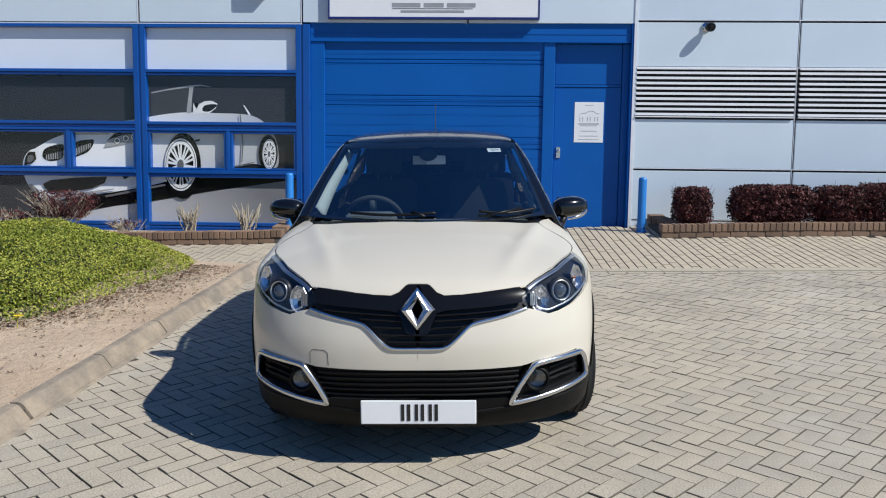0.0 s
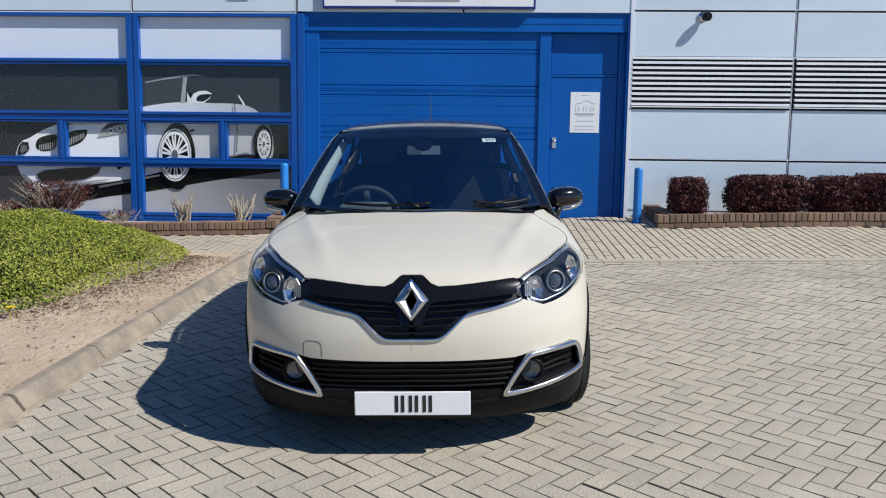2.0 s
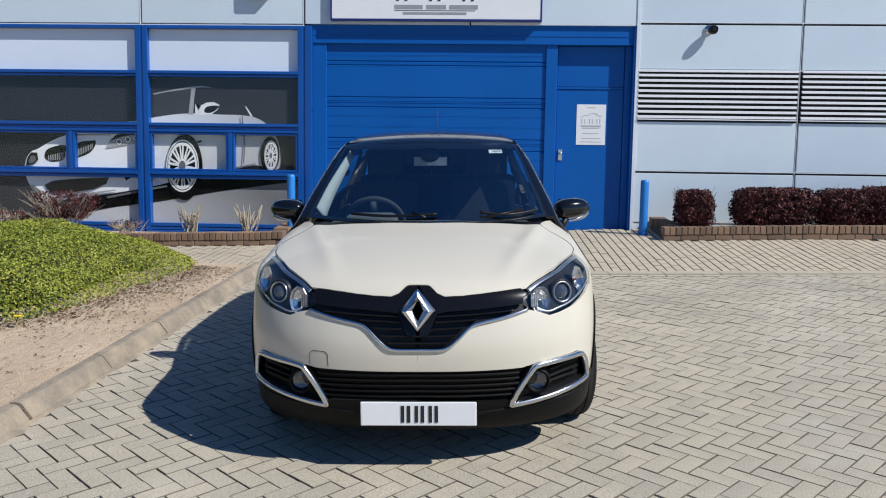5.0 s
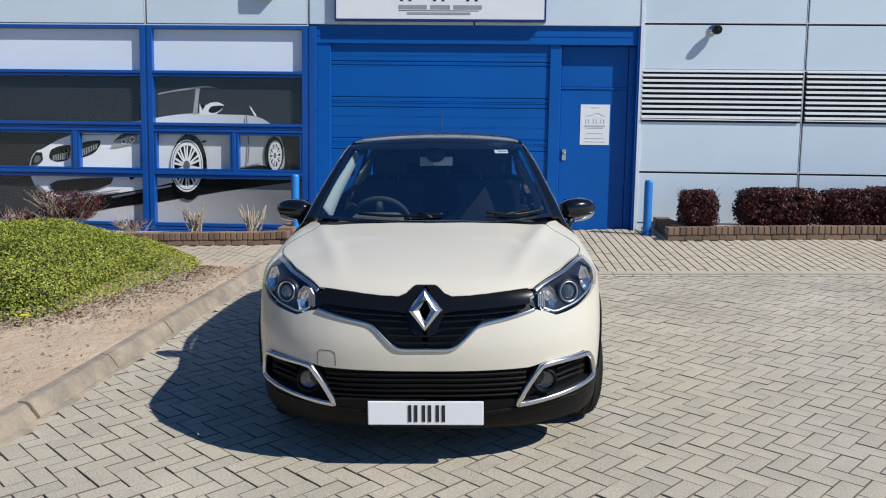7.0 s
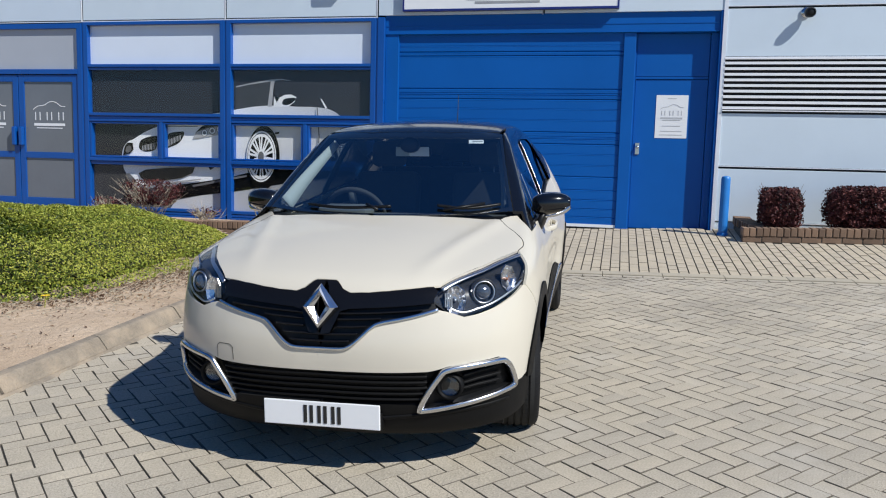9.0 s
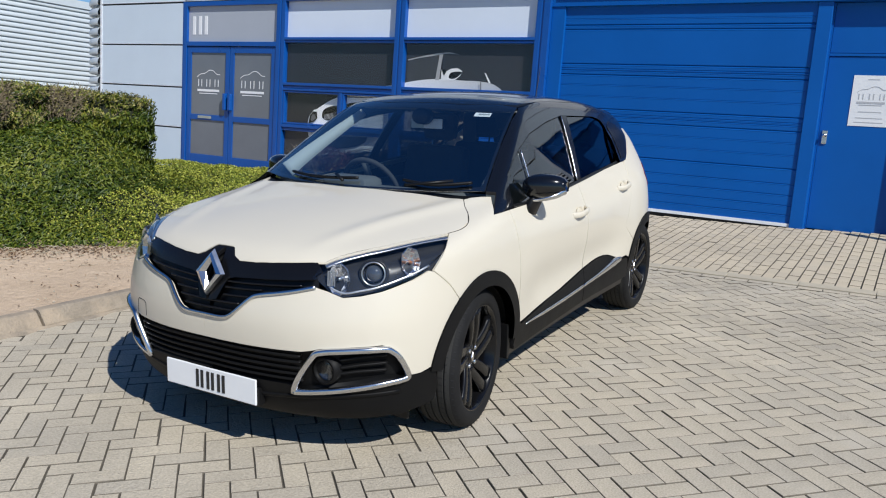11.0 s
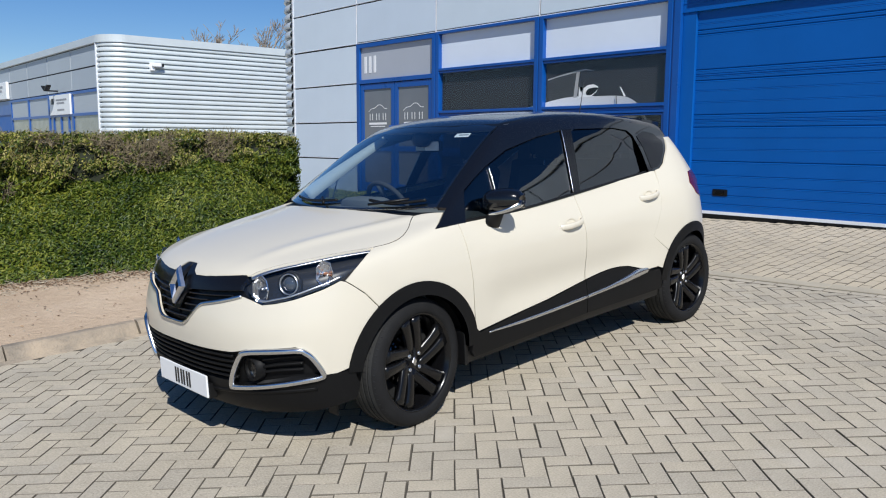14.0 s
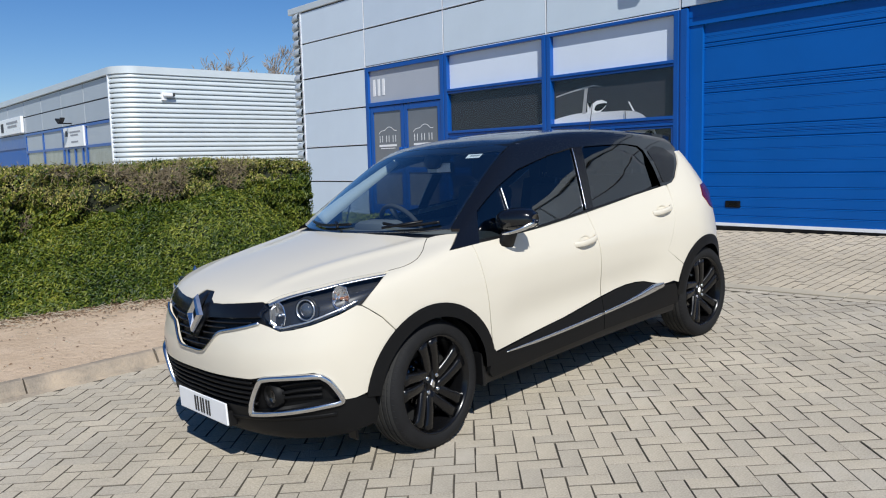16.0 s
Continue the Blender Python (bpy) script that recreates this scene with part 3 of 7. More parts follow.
    sheet("intake_print", [(118, 462), (150, 446), (250, 436), (372, 431), (362, 456), (310, 478), (210, 494), (150, 494), (128, 480)], black, False)
    sheet("intake_print", [(58, 464), (76, 464), (98, 484), (112, 502), (84, 503)], grey, False)
    sheet("intake_print", [(432, 430), (446, 404), (478, 390), (512, 384), (512, 404), (470, 424), (440, 442)], black, False)
    sheet("lip_print", [(120, 520), (300, 500), (400, 482), (400, 478), (300, 490), (130, 512)], lampc, False)
    sheet("sill_print", [(362, 506), (450, 488), (600, 458), (600, 466), (450, 497), (366, 514)], grey, False)
    sheet("vent_print", [(715, 286), (735, 282), (733, 290), (716, 293)], black, False)
    sheet("seam_print", [(858, 388), (942, 371), (942, 375), (858, 393)], grey, False)
    sheet("seam_print", [(886, 186), (890, 186), (902, 300), (898, 372), (894, 372), (897, 300)], grey, False)
    sheet("arch_print", [(668 + 70 * math.cos(q), 388 + 130 * math.sin(q)) for q in np.linspace(0, 6.283, 32, endpoint=False)], black, False)
    sheet("arch_print", [(997 + 37 * math.cos(q), 336 + 70 * math.sin(q)) for q in np.linspace(0, 6.283, 28, endpoint=False)], black, False)

    def wheel(cx, cy, rx, ry):
        ring = lambda k: [(cx + rx * k * math.cos(a), cy + ry * k * math.sin(a)) for a in np.linspace(0, 2 * math.pi, 28, endpoint=False)]
        sheet("rim_print", ring(1.0), pale, False)
        sheet("rim_print", ring(0.94), grey, False)
        sheet("rim_print", ring(0.90), pale, False)
        sheet("rim_print", ring(0.78), black, False)
        for k in range(20):
            a = 2 * math.pi * (k // 2) / 10 + (0.12 if k % 2 else 0.36)
            c, s, d = math.cos(a), math.sin(a), 0.045
            q = [(cx + rx * (0.15 * c - d * s), cy + ry * (0.15 * s + d * c)), (cx + rx * (0.82 * c - d * s), cy + ry * (0.82 * s + d * c)), (cx + rx * (0.82 * c + d * s), cy + ry * (0.82 * s - d * c)), (cx + rx * (0.15 * c + d * s), cy + ry * (0.15 * s - d * c))]
            sheet("spoke_print", q, pale, False)
        sheet("hub_print", ring(0.2), grey, False)

    wheel(660, 383, 63, 103)
    wheel(1002, 340, 26, 58)
    return g


build_graphic()


# ---- logo of a car outline over three plain bars ----
def logo(parent, cx, cz, w, y, ink):
    pts = spline([(cx - 0.5 * w, cz), (cx - 0.36 * w, cz + 0.09 * w), (cx - 0.16 * w, cz + 0.12 * w), (cx + 0.02 * w, cz + 0.21 * w), (cx + 0.2 * w, cz + 0.2 * w), (cx + 0.36 * w, cz + 0.1 * w), (cx + 0.5 * w, cz + 0.09 * w)], 5)
    vs, fs = sweep([(a, y, b) for a, b in pts], [(0, -1, 0)] * len(pts), 0.022 * w, 0.002, 6)
    mesh_object("logo_line", vs, fs, ink, parent)
    for k in (-0.36, 0.0, 0.36):
        for d in (-0.07, 0.07):
            part("logo_bar", box(cx + (k + d) * w - 0.014 * w, cx + (k + d) * w + 0.014 * w, y - 0.001, y + 0.001, cz - 0.28 * w, cz - 0.06 * w), ink, parent)
    part("text_bar", box(cx - 0.48 * w, cx + 0.48 * w, y - 0.001, y + 0.001, cz - 0.43 * w, cz - 0.36 * w), ink, parent)
    part("text_bar", box(cx - 0.40 * w, cx + 0.40 * w, y - 0.001, y + 0.001, cz - 0.50 * w, cz - 0.475 * w), ink, parent)


# ---- glazed double door with its fanlight ----
def build_entrance():
    d = tagged(new("door_1"), "closed blue-framed double door with grey tinted glass", "door", kind="structure")
    x0, x1 = X_DOORS + 0.02, X_WIN1 - 0.012
    bar(d, x0, x0 + 0.09, 0.5, 3.55)
    bar(d, x1 - 0.09, x1, 0.5, 3.55)
    bar(d, x0 + 0.09, x1 - 0.09, 3.47, 3.55)
    bar(d, x0 + 0.09, x1 - 0.09, 2.76, 2.84)
    part("fanlight_panel", box(x0 + 0.09, x1 - 0.09, FACE + 0.03, FACE + 0.05, 2.84, 3.47), FANLIGHT, d, "grey-white fanlight panel")
    for k in range(3):
        a = x0 + 0.2 + 0.155 * k
        part("number_bar", box(a, a + 0.075, FACE + 0.024, FACE + 0.0299, 2.97, 3.30), PLATE, d, "white numeral drawn as a plain bar")
    mid = (x0 + x1) / 2
    for a, b, hinge in ((x0 + 0.1, mid - 0.006, 0), (mid + 0.006, x1 - 0.1, 1)):
        leaf = part("door_leaf", box(a, a + 0.10, FACE + 0.0, FACE + 0.05, 0.62, 2.75, 0.005), BLUE_TRIM, d)
        for p, q, r, t in ((b - 0.10, b, 0.62, 2.75), (a + 0.10, b - 0.10, 0.62, 0.78), (a + 0.10, b - 0.10, 1.42, 1.52), (a + 0.10, b - 0.10, 2.64, 2.75)):
            part("leaf_rail", box(p, q, FACE + 0.0, FACE + 0.05, r, t, 0.005), BLUE_TRIM, leaf)
        for r, t in ((0.78, 1.42), (1.52, 2.64)):
            part("glass_panel", box(a + 0.10, b - 0.10, FACE + 0.02, FACE + 0.03, r, t), TINTED, leaf, "grey tinted glass")
        logo(leaf, (a + b) / 2, 2.20, 0.60, FACE + 0.017, PALE_INK)
        part("pull_handle", box((mid - 0.1 if not hinge else mid + 0.03), (mid - 0.03 if not hinge else mid + 0.1), FACE - 0.07, FACE + 0.0, 1.62, 1.92, 0.015), BLUE_TRIM, leaf)
    part("letter_plate", box(x0 + 0.42, x0 + 0.78, FACE - 0.012, FACE + 0.0, 1.45, 1.50), SATIN, d, "metal letter plate")
    part("threshold", box(x0, x1, FACE - 0.02, FACE + 0.06, 0.5, 0.62), BLUE_TRIM, d)


build_entrance()


# ---- shutter bay ----
def build_shutter_bay():
    lintel = tagged(new("trim"), "blue steel lintel and posts round the shutter bay", "door frame", kind="structure")
    part("lintel", box(X_SHUT + 0.115, X_PIER - 0.05, FACE + 0.036, FACE + 0.3, 3.335, 3.60, 0.005), BLUE, lintel)
    part("lintel_lip", box(X_SHUT + 0.115, X_PIER - 0.06, FACE + 0.028, FACE + 0.0365, 3.335, 3.35), BLUE, lintel)
    part("lintel_lip", box(X_SHUT + 0.115, X_PIER - 0.06, FACE + 0.030, FACE + 0.0365, 3.445, 3.455), BLUE, lintel)
    part("pier", box(X_SHUT + 0.012, X_SHUT + 0.115, FACE - 0.02, FACE + 0.2, 0.5, 3.57, 0.006), BLUE_TRIM, lintel)
    part("pier", box(X_SHUT + 0.115, -2.40, FACE + 0.045, FACE + 0.2, 0.5, 3.335, 0.006), BLUE, lintel)
    part("pier", box(0.77, 0.93, FACE + 0.055, FACE + 0.3, 0.5, 3.335, 0.006), BLUE, lintel)
    part("reveal", box(X_PIER - 0.05, X_PIER - 0.02, FACE + 0.0, FACE + 0.3, 0.5, 3.6), BLUE, lintel)
    door = tagged(new("shutter_door"), "closed bright blue sectional shutter door with level ribs", "shutter door", kind="structure")
    x0, x1 = -2.40, 0.77
    # sections with a deep overlap groove each side of their joints, the lowest one finely ribbed
    grooves = {3.092: 0.016, 3.035: 0.014, 2.578: 0.015, 2.515: 0.006, 2.487: 0.006, 2.436: 0.015, 1.985: 0.014, 1.92: 0.005, 1.885: 0.005, 1.822: 0.014, 1.372: 0.013, 1.185: 0.006, 1.05: 0.006, 0.925: 0.006, 0.81: 0.006}
    grooves[3.17] = grooves[2.30] = grooves[2.15] = grooves[1.68] = grooves[1.53] = 0.0025
    levels = (3.335, 2.50, 1.90, 1.28, 0.712)
    for z, lo in zip(levels, levels[1:]):
        prof = [(-0.012, z)]
        for g, deep in sorted(grooves.items(), reverse=True):
            if lo < g < z:
                prof += [(-0.012, g + 0.008), (-0.012 + deep, g + 0.006), (-0.012 + deep * 0.9, g - 0.002), (-0.015, g - 0.004 - deep), (-0.012, g - 0.008 - deep)]
        prof.append((-0.012, lo))
        vs = [(x, DOORS + y, h) for y, h in prof for x in (x0, x1)]
        fs = [(2 * i, 2 * i + 2, 2 * i + 3, 2 * i + 1) for i in range(len(prof) - 1)]
        mesh_object("panel", vs, fs, BLUE, door)
    part("bottom_seal", box(x0, x1, DOORS - 0.03, DOORS + 0.02, 0.628, 0.672), TRIM, door, "black rubber seal")
    part("bottom_rail", box(x0, x1, DOORS - 0.025, DOORS + 0.02, 0.672, 0.712), LOUVRE, door, "bare metal bottom rail")
    part("grip", box(-2.065, -1.855, DOORS - 0.020, DOORS - 0.008, 0.915, 1.005, 0.012), TRIM, door, "black moulded grip")
    part("grip_pull", box(-2.02, -1.90, DOORS - 0.028, DOORS - 0.018, 0.935, 0.985, 0.008), PIANO, door, "gloss black pull")
    p = tagged(new("door_2"), "closed plain blue steel side door", "door", kind="structure")
    part("door_leaf", box(0.95, 1.90, SIDE_DOOR - 0.02, SIDE_DOOR + 0.03, 0.68, 2.72, 0.004), BLUE, p)
    part("over_panel", box(0.95, 1.90, SIDE_DOOR - 0.02, SIDE_DOOR + 0.03, 2.76, 3.33, 0.004), BLUE, p)
    part("jamb", box(1.905, X_PIER - 0.05, SIDE_DOOR - 0.05, SIDE_DOOR + 0.05, 0.6, 3.33, 0.005), BLUE, p)
    part("jamb", box(0.93, 0.948, SIDE_DOOR - 0.03, SIDE_DOOR + 0.05, 0.6, 3.33), BLUE, p)
    part("transom", box(0.95, 1.90, SIDE_DOOR - 0.03, SIDE_DOOR + 0.03, 2.725, 2.755), BLUE, p)
    part("lock_plate", box(0.985, 1.045, SIDE_DOOR - 0.035, SIDE_DOOR - 0.02, 1.70, 1.86, 0.005), SATIN, p, "steel lock plate")
    vs, fs = lathe([(-0.06, 0.0), (-0.06, 0.022), (-0.035, 0.022), (-0.03, 0.012), (0.0, 0.012)], 16, "Y")
    k = mesh_object("knob", [(a + 1.015, b + SIDE_DOOR - 0.03, c + 1.80) for a, b, c in vs], fs, SATIN, p, smooth=True)
    part("sill", box(-2.6, X_PIER - 0.05, DOORS - 0.02, DOORS + 0.1, 0.5, 0.63), GAP, lintel)
    part("back_panel", box(X_SHUT, X_PIER, SIDE_DOOR + 0.06, SIDE_DOOR + 0.1, 0.4, 3.6), GAP, lintel)


build_shutter_bay()


def build_louvres():
    for i in range(4):
        x0 = X_PIER + 2.28 * i + 0.03
        x1 = x0 + 2.22
        v = tagged(new("wall_louvre"), "pale metal louvre panel set in the cladding", "louvre", "wall louvres", "structure")
        part("backing", box(x0, x1, FACE + 0.02, FACE + 0.033, 2.30, 2.98), GAP, v)
        part("frame", box(x0, x1, FACE - 0.02, FACE + 0.02, 2.965, 2.985), LOUVRE, v)
        part("frame", box(x0, x1, FACE - 0.032, FACE + 0.02, 2.293, 2.306), LOUVRE, v)
        first = None
        for k in range(9):
            z = 2.318 + 0.0725 * k
            if first is None:
                vs = [(x0, FACE - 0.022, z), (x1, FACE - 0.022, z), (x1, FACE - 0.022, z + 0.032), (x0, FACE - 0.022, z + 0.032), (x0, FACE + 0.018, z + 0.040), (x1, FACE + 0.018, z + 0.040), (x1, FACE + 0.018, z + 0.028), (x0, FACE + 0.018, z + 0.028)]
                first = mesh_object("blade", vs, [(0, 1, 2, 3), (3, 2, 5, 4), (4, 5, 6, 7), (7, 6, 1, 0), (0, 3, 4, 7), (1, 6, 5, 2)], LOUVRE, v)
            else:
                o = new("blade", first.data)
                o.parent, o.location = v, (0, 0, 0.0725 * k)


build_louvres()


def build_wall_fittings():
    s = tagged(new("sign_board"), "large white company sign board with navy edge above the shutter", "sign")
    part("board", box(-2.30, 0.665, FACE - 0.075, FACE - 0.01, 3.66, 4.75, 0.004), PLATE, s)
    for a, b, c, d in ((-2.32, 0.685, 3.635, 3.66), (-2.32, 0.685, 4.75, 4.775), (-2.32, -2.30, 3.66, 4.75), (0.665, 0.685, 3.66, 4.75)):
        part("edge_trim", box(a, b, FACE - 0.08, FACE - 0.002, c, d), NAVY, s, "navy edge trim")
    y = FACE - 0.078
    for k in range(3):
        for e in (-0.06, 0.06):
            part("logo_bar", box(-1.30 + 0.47 * k + e - 0.02, -1.30 + 0.47 * k + e + 0.02, y - 0.001, y + 0.002, 3.91, 4.16), INK, s)
    x = -1.40
    for w in (0.40, 0.28, 0.40):
        part("text_bar", box(x, x + w, y - 0.001, y + 0.002, 3.80, 3.855), GREY_INK, s)
        x += w + 0.05
    part("rule", box(-1.40, -0.26, y - 0.001, y + 0.002, 3.775, 3.781), INK, s)
    part("text_bar", box(-1.28, -0.38, y - 0.001, y + 0.002, 3.725, 3.755), GREY_INK, s)

    p = tagged(new("door_notice"), "white paper notice with grey logo taped to the blue door", "notice")
    y = SIDE_DOOR - 0.024
    part("sheet", box(1.24, 1.66, y - 0.001, y + 0.003, 1.93, 2.51), PLATE, p)
    logo(p, 1.45, 2.32, 0.30, y - 0.003, FAINT_INK)
    for w, z in ((0.24, 2.09), (0.28, 2.02), (0.30, 1.97), (0.12, 2.46)):
        part("text_bar", box(1.45 - w / 2, 1.45 + w / 2, y - 0.003, y - 0.001, z, z + 0.009), FAINT_INK, p)

    for x, z, nm in ((3.03, 3.55, "wall_lamp"),):
        l = tagged(new(nm), "black round bulkhead spot lamp on the cladding", "wall lamp")
        vs, fs = lathe([(FACE - 0.02, 0.0), (FACE - 0.02, 0.062), (FACE - 0.006, 0.068), (FACE, 0.068)], 24, "Y")
        mesh_object("back_plate", [(a + x, b, c + z) for a, b, c in vs], fs, SATIN, l, "satin metal back plate", smooth=True)
        vs, fs = lathe([(-0.165, 0.0), (-0.165, 0.04), (-0.15, 0.056), (-0.10, 0.058), (-0.07, 0.05), (-0.05, 0.03), (0.0, 0.026)], 24, "Y")
        hd = mesh_object("housing", vs, fs, TRIM, l, smooth=True)
        hd.matrix_local = pose(x, FACE, z, 8, 0, 12)
        vs, fs = lathe([(-0.172, 0.046), (-0.15, 0.063), (-0.095, 0.066), (-0.095, 0.06), (-0.15, 0.058), (-0.172, 0.043)], 24, "Y")
        hd = mesh_object("hood", vs, fs, TRIM, l, smooth=True)
        hd.matrix_local = pose(x, FACE, z, 8, 0, 12)
    a = tagged(new("alarm_box"), "white alarm box with a dark strip below on the cladding", "alarm box")
    part("body", box(-3.52, -3.20, FACE - 0.12, FACE, 3.98, 4.30, 0.02), PLATE, a)
    # thin dark strip along the bottom of the box
    part("base", box(-3.51, -3.21, FACE - 0.11, FACE, 3.955, 3.98, 0.005), INK, a, "dark strip below the box")
    part("text_bar", box(-3.48, -3.24, FACE - 0.123, FACE - 0.119, 4.0, 4.03), GREY_INK, a)
    for x in (2.13, -2.80):
        y = 10.98
        z0 = ground_z(x, y) - 0.05
        b = tagged(new("bollard"), "bright blue round steel bollard beside the shutter", "bollard", "bollards by the shutter")
        r = 0.057
        vs, fs = lathe([(z0, r), (1.40, r), (1.425, r * 0.93), (1.437, r * 0.7), (1.442, 0.0)], 28, "Z")
        mesh_object("post", [(p + x, q + y, w) for p, q, w in vs], fs, BOLLARD, b, smooth=True)
        vs, fs = lathe([(z0, r + 0.012), (z0 + 0.075, r + 0.012), (z0 + 0.085, r)], 28, "Z")
        mesh_object("base_collar", [(p + x, q + y, w) for p, q, w in vs], fs, BOLLARD, b, smooth=True)


build_wall_fittings()


# ---- the neighbouring unit ----
def build_neighbour():
    """Built along its own front: x = 0 at the end of the panels, y = 0 the face."""
    place = pose(-24.95, 11.3, 0, 0, 0, -0.6)
    put = lambda x, y: tuple((place @ Vector((x, y, 0)))[:2])
    top = 5.14
    r = 0.75
    local = [(r * math.sin(a), r - r * math.cos(a)) for a in np.linspace(0, math.pi / 2, 14)] + [(r, 4.0), (r, 12.0), (r, 24.0)]
    run = [put(x, y) for x, y in local]
    ribbed_wall("wall_ribbed", run, -0.5, 4.90, 0.165, 0.06, "pale ribbed metal side wall of the neighbouring unit")
    h = tagged(new("neighbour_unit"), "neighbouring unit with blue window frames and panels greyed for shade", "building")
    h.matrix_world = place
    # cap band following the rounded corner
    vs, n = [], len(local)
    d = np.gradient(np.array(local), axis=0)
    d /= np.linalg.norm(d, axis=1)[:, None]
    for z, o in ((4.89, 0.02), (4.89, 0.10), (top, 0.10), (top, -0.3)):
        vs += [(x + dy * o, y - dx * o, z) for (x, y), (dx, dy) in zip(local, d)]
    mesh_object("cap_band", vs, [(k * n + j, k * n + j + 1, (k + 1) * n + j + 1, (k + 1) * n + j) for k in range(3) for j in range(n - 1)], RIBBED, h)
    bays = [0.0, -3.1, -6.2, -9.3, -12.35, -15.7, -18.8, -21.9, -25.0, -28.1]
    part("wall", box(-52, 0.0, 0.04, 0.4, -1.0, top - 0.02), WALL_BACK, h)
    part("roof", box(-52, r - 0.1, 0.3, 24.0, top - 0.1, top - 0.05), ROOF, h)
    part("cap_band", box(-52, 0.0, -0.10, 0.5, 4.89, top, 0.01), RIBBED, h)
    part("corner_post", box(-0.03, 0.03, -0.09, 0.03, -0.6, 4.89), PANEL_RAIL, h)
    for i, (b, a) in enumerate(zip(bays, bays[1:])):
        for z0, z1 in ((4.16, 4.88), (3.40, 4.15)):
            part("panel", box(a + 0.03, b - 0.03, 0.0, 0.04, z0 + 0.02, z1 - 0.02, 0.004), SHADED_PANEL, h)
        if i >= 4:
            part("shutter", box(a, b, 0.03, 0.1, -0.6, 2.75), BLUE, h, "blue shutter")
            part("lintel", box(a, b, -0.01, 0.05, 2.75, 3.38), BLUE_TRIM, h)
            continue
        w = part("window", box(a - 0.07, a + 0.07, -0.03, 0.05, -0.6, 3.38), BLUE_TRIM, h)
        for q in ((b - 0.12, b - 0.07, -0.6, 3.38), (a + 0.07, b - 0.12, 3.28, 3.38), (a + 0.07, b - 0.12, 2.48, 2.58), (a + 0.07, b - 0.12, 1.6, 1.7)):
            part("frame", box(q[0], q[1], -0.03, 0.05, q[2], q[3]), BLUE_TRIM, w)
        part("pane", box(a + 0.07, b - 0.12, 0.01, 0.03, 2.58, 3.28), SHADED_PANEL, w, "spandrel panel greyed for shade")
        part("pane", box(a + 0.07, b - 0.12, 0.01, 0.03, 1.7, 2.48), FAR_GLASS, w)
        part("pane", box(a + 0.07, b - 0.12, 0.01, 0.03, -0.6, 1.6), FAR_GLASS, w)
        if i == 1:
            m = (a + b) / 2
            for q in (m - 1.0, m, m + 1.0):
                part("door_stile", box(q - 0.08, q + 0.08, -0.03, 0.05, 0.0, 2.48), BLUE_TRIM, w)

    def fitted(name, label, category, group=""):
        o = tagged(new(name), label, category, group)
        o.matrix_world = place
        return o

    s = fitted("sign_board", "white company sign above the neighbouring unit's door", "sign", "neighbour signs")
    part("board", box(-5.80, -3.15, -0.10, -0.03, 2.56, 3.32, 0.01), PLATE, s)
    for x, z, w in ((-4.2, 3.10, 1.4), (-4.3, 2.98, 1.0), (-4.3, 2.72, 0.9)):
        part("text_bar", box(x - w / 2, x + w / 2, -0.11, -0.098, z, z + 0.06), GREY_INK, s)
    part("logo_block", box(-5.5, -5.2, -0.11, -0.098, 2.98, 3.2), INK, s)
    s = fitted("sign_board", "white company sign over the neighbouring unit's blue shutter", "sign", "neighbour signs")
    part("board", box(-17.3, -12.55, -0.14, -0.01, 3.46, 4.24, 0.02), PLATE, s)
    for z, w in ((3.98, 2.3), (3.80, 1.9)):
        part("text_bar", box(-14.3 - w / 2, -14.3 + w / 2, -0.16, -0.138, z, z + 0.09), GREY_INK, s)
    part("logo_block", box(-16.7, -16.2, -0.16, -0.138, 3.62, 4.05), INK, s)
    CY = 1.45
    c = fitted("security_camera", "small white security camera on the ribbed wall", "security camera")
    part("bracket", box(r, r + 0.16, CY, CY + 0.16, 4.0, 4.27, 0.02), PLATE, c)
    part("body", box(r + 0.12, r + 0.26, CY + 0.03, CY + 0.36, 4.13, 4.26, 0.03), PLATE, c)
    part("lens", box(r + 0.13, r + 0.25, CY + 0.36, CY + 0.44, 4.14, 4.25, 0.01), INK, c, "dark lens hood")
    l = fitted("flood_lamp", "dark flood lamp on the neighbouring unit", "wall lamp")
    part("arm", box(-5.0, -4.9, -0.45, 0.02, 3.46, 3.51), TRIM, l)
    for k, tilt in ((-0.19, 28), (0.19, -28)):
        hd = part("head", box(-0.2, 0.2, -0.5, -0.32, -0.03, 0.03, 0.012), TRIM, l)
        hd.matrix_local = pose(-4.95 + k, 0, 3.58, 0, tilt, 0)


build_neighbour()


# ---- the car ----
# Its own axes: x to its left side, y back from the front axle, z up from the ground.
def knots(*pairs):
    """A smooth function through (place, value) knots, straight on beyond the ends."""
    xs, ys = np.array(pairs, float).T
    d = np.gradient(ys, xs)

    def at(x):
        x = np.asarray(x, float)
        i = np.clip(np.searchsorted(xs, x) - 1, 0, len(xs) - 2)
        h = xs[i + 1] - xs[i]
        t = (x - xs[i]) / h
        tc = np.clip(t, 0, 1)
        val = (2 * tc**3 - 3 * tc**2 + 1) * ys[i] + (tc**3 - 2 * tc**2 + tc) * h * d[i] + (3 * tc**2 - 2 * tc**3) * ys[i + 1] + (tc**3 - tc**2) * h * d[i + 1]
        return val + np.where(t < 0, t * h * d[0], 0) + np.where(t > 1, (t - 1) * h * d[-1], 0)

    return at


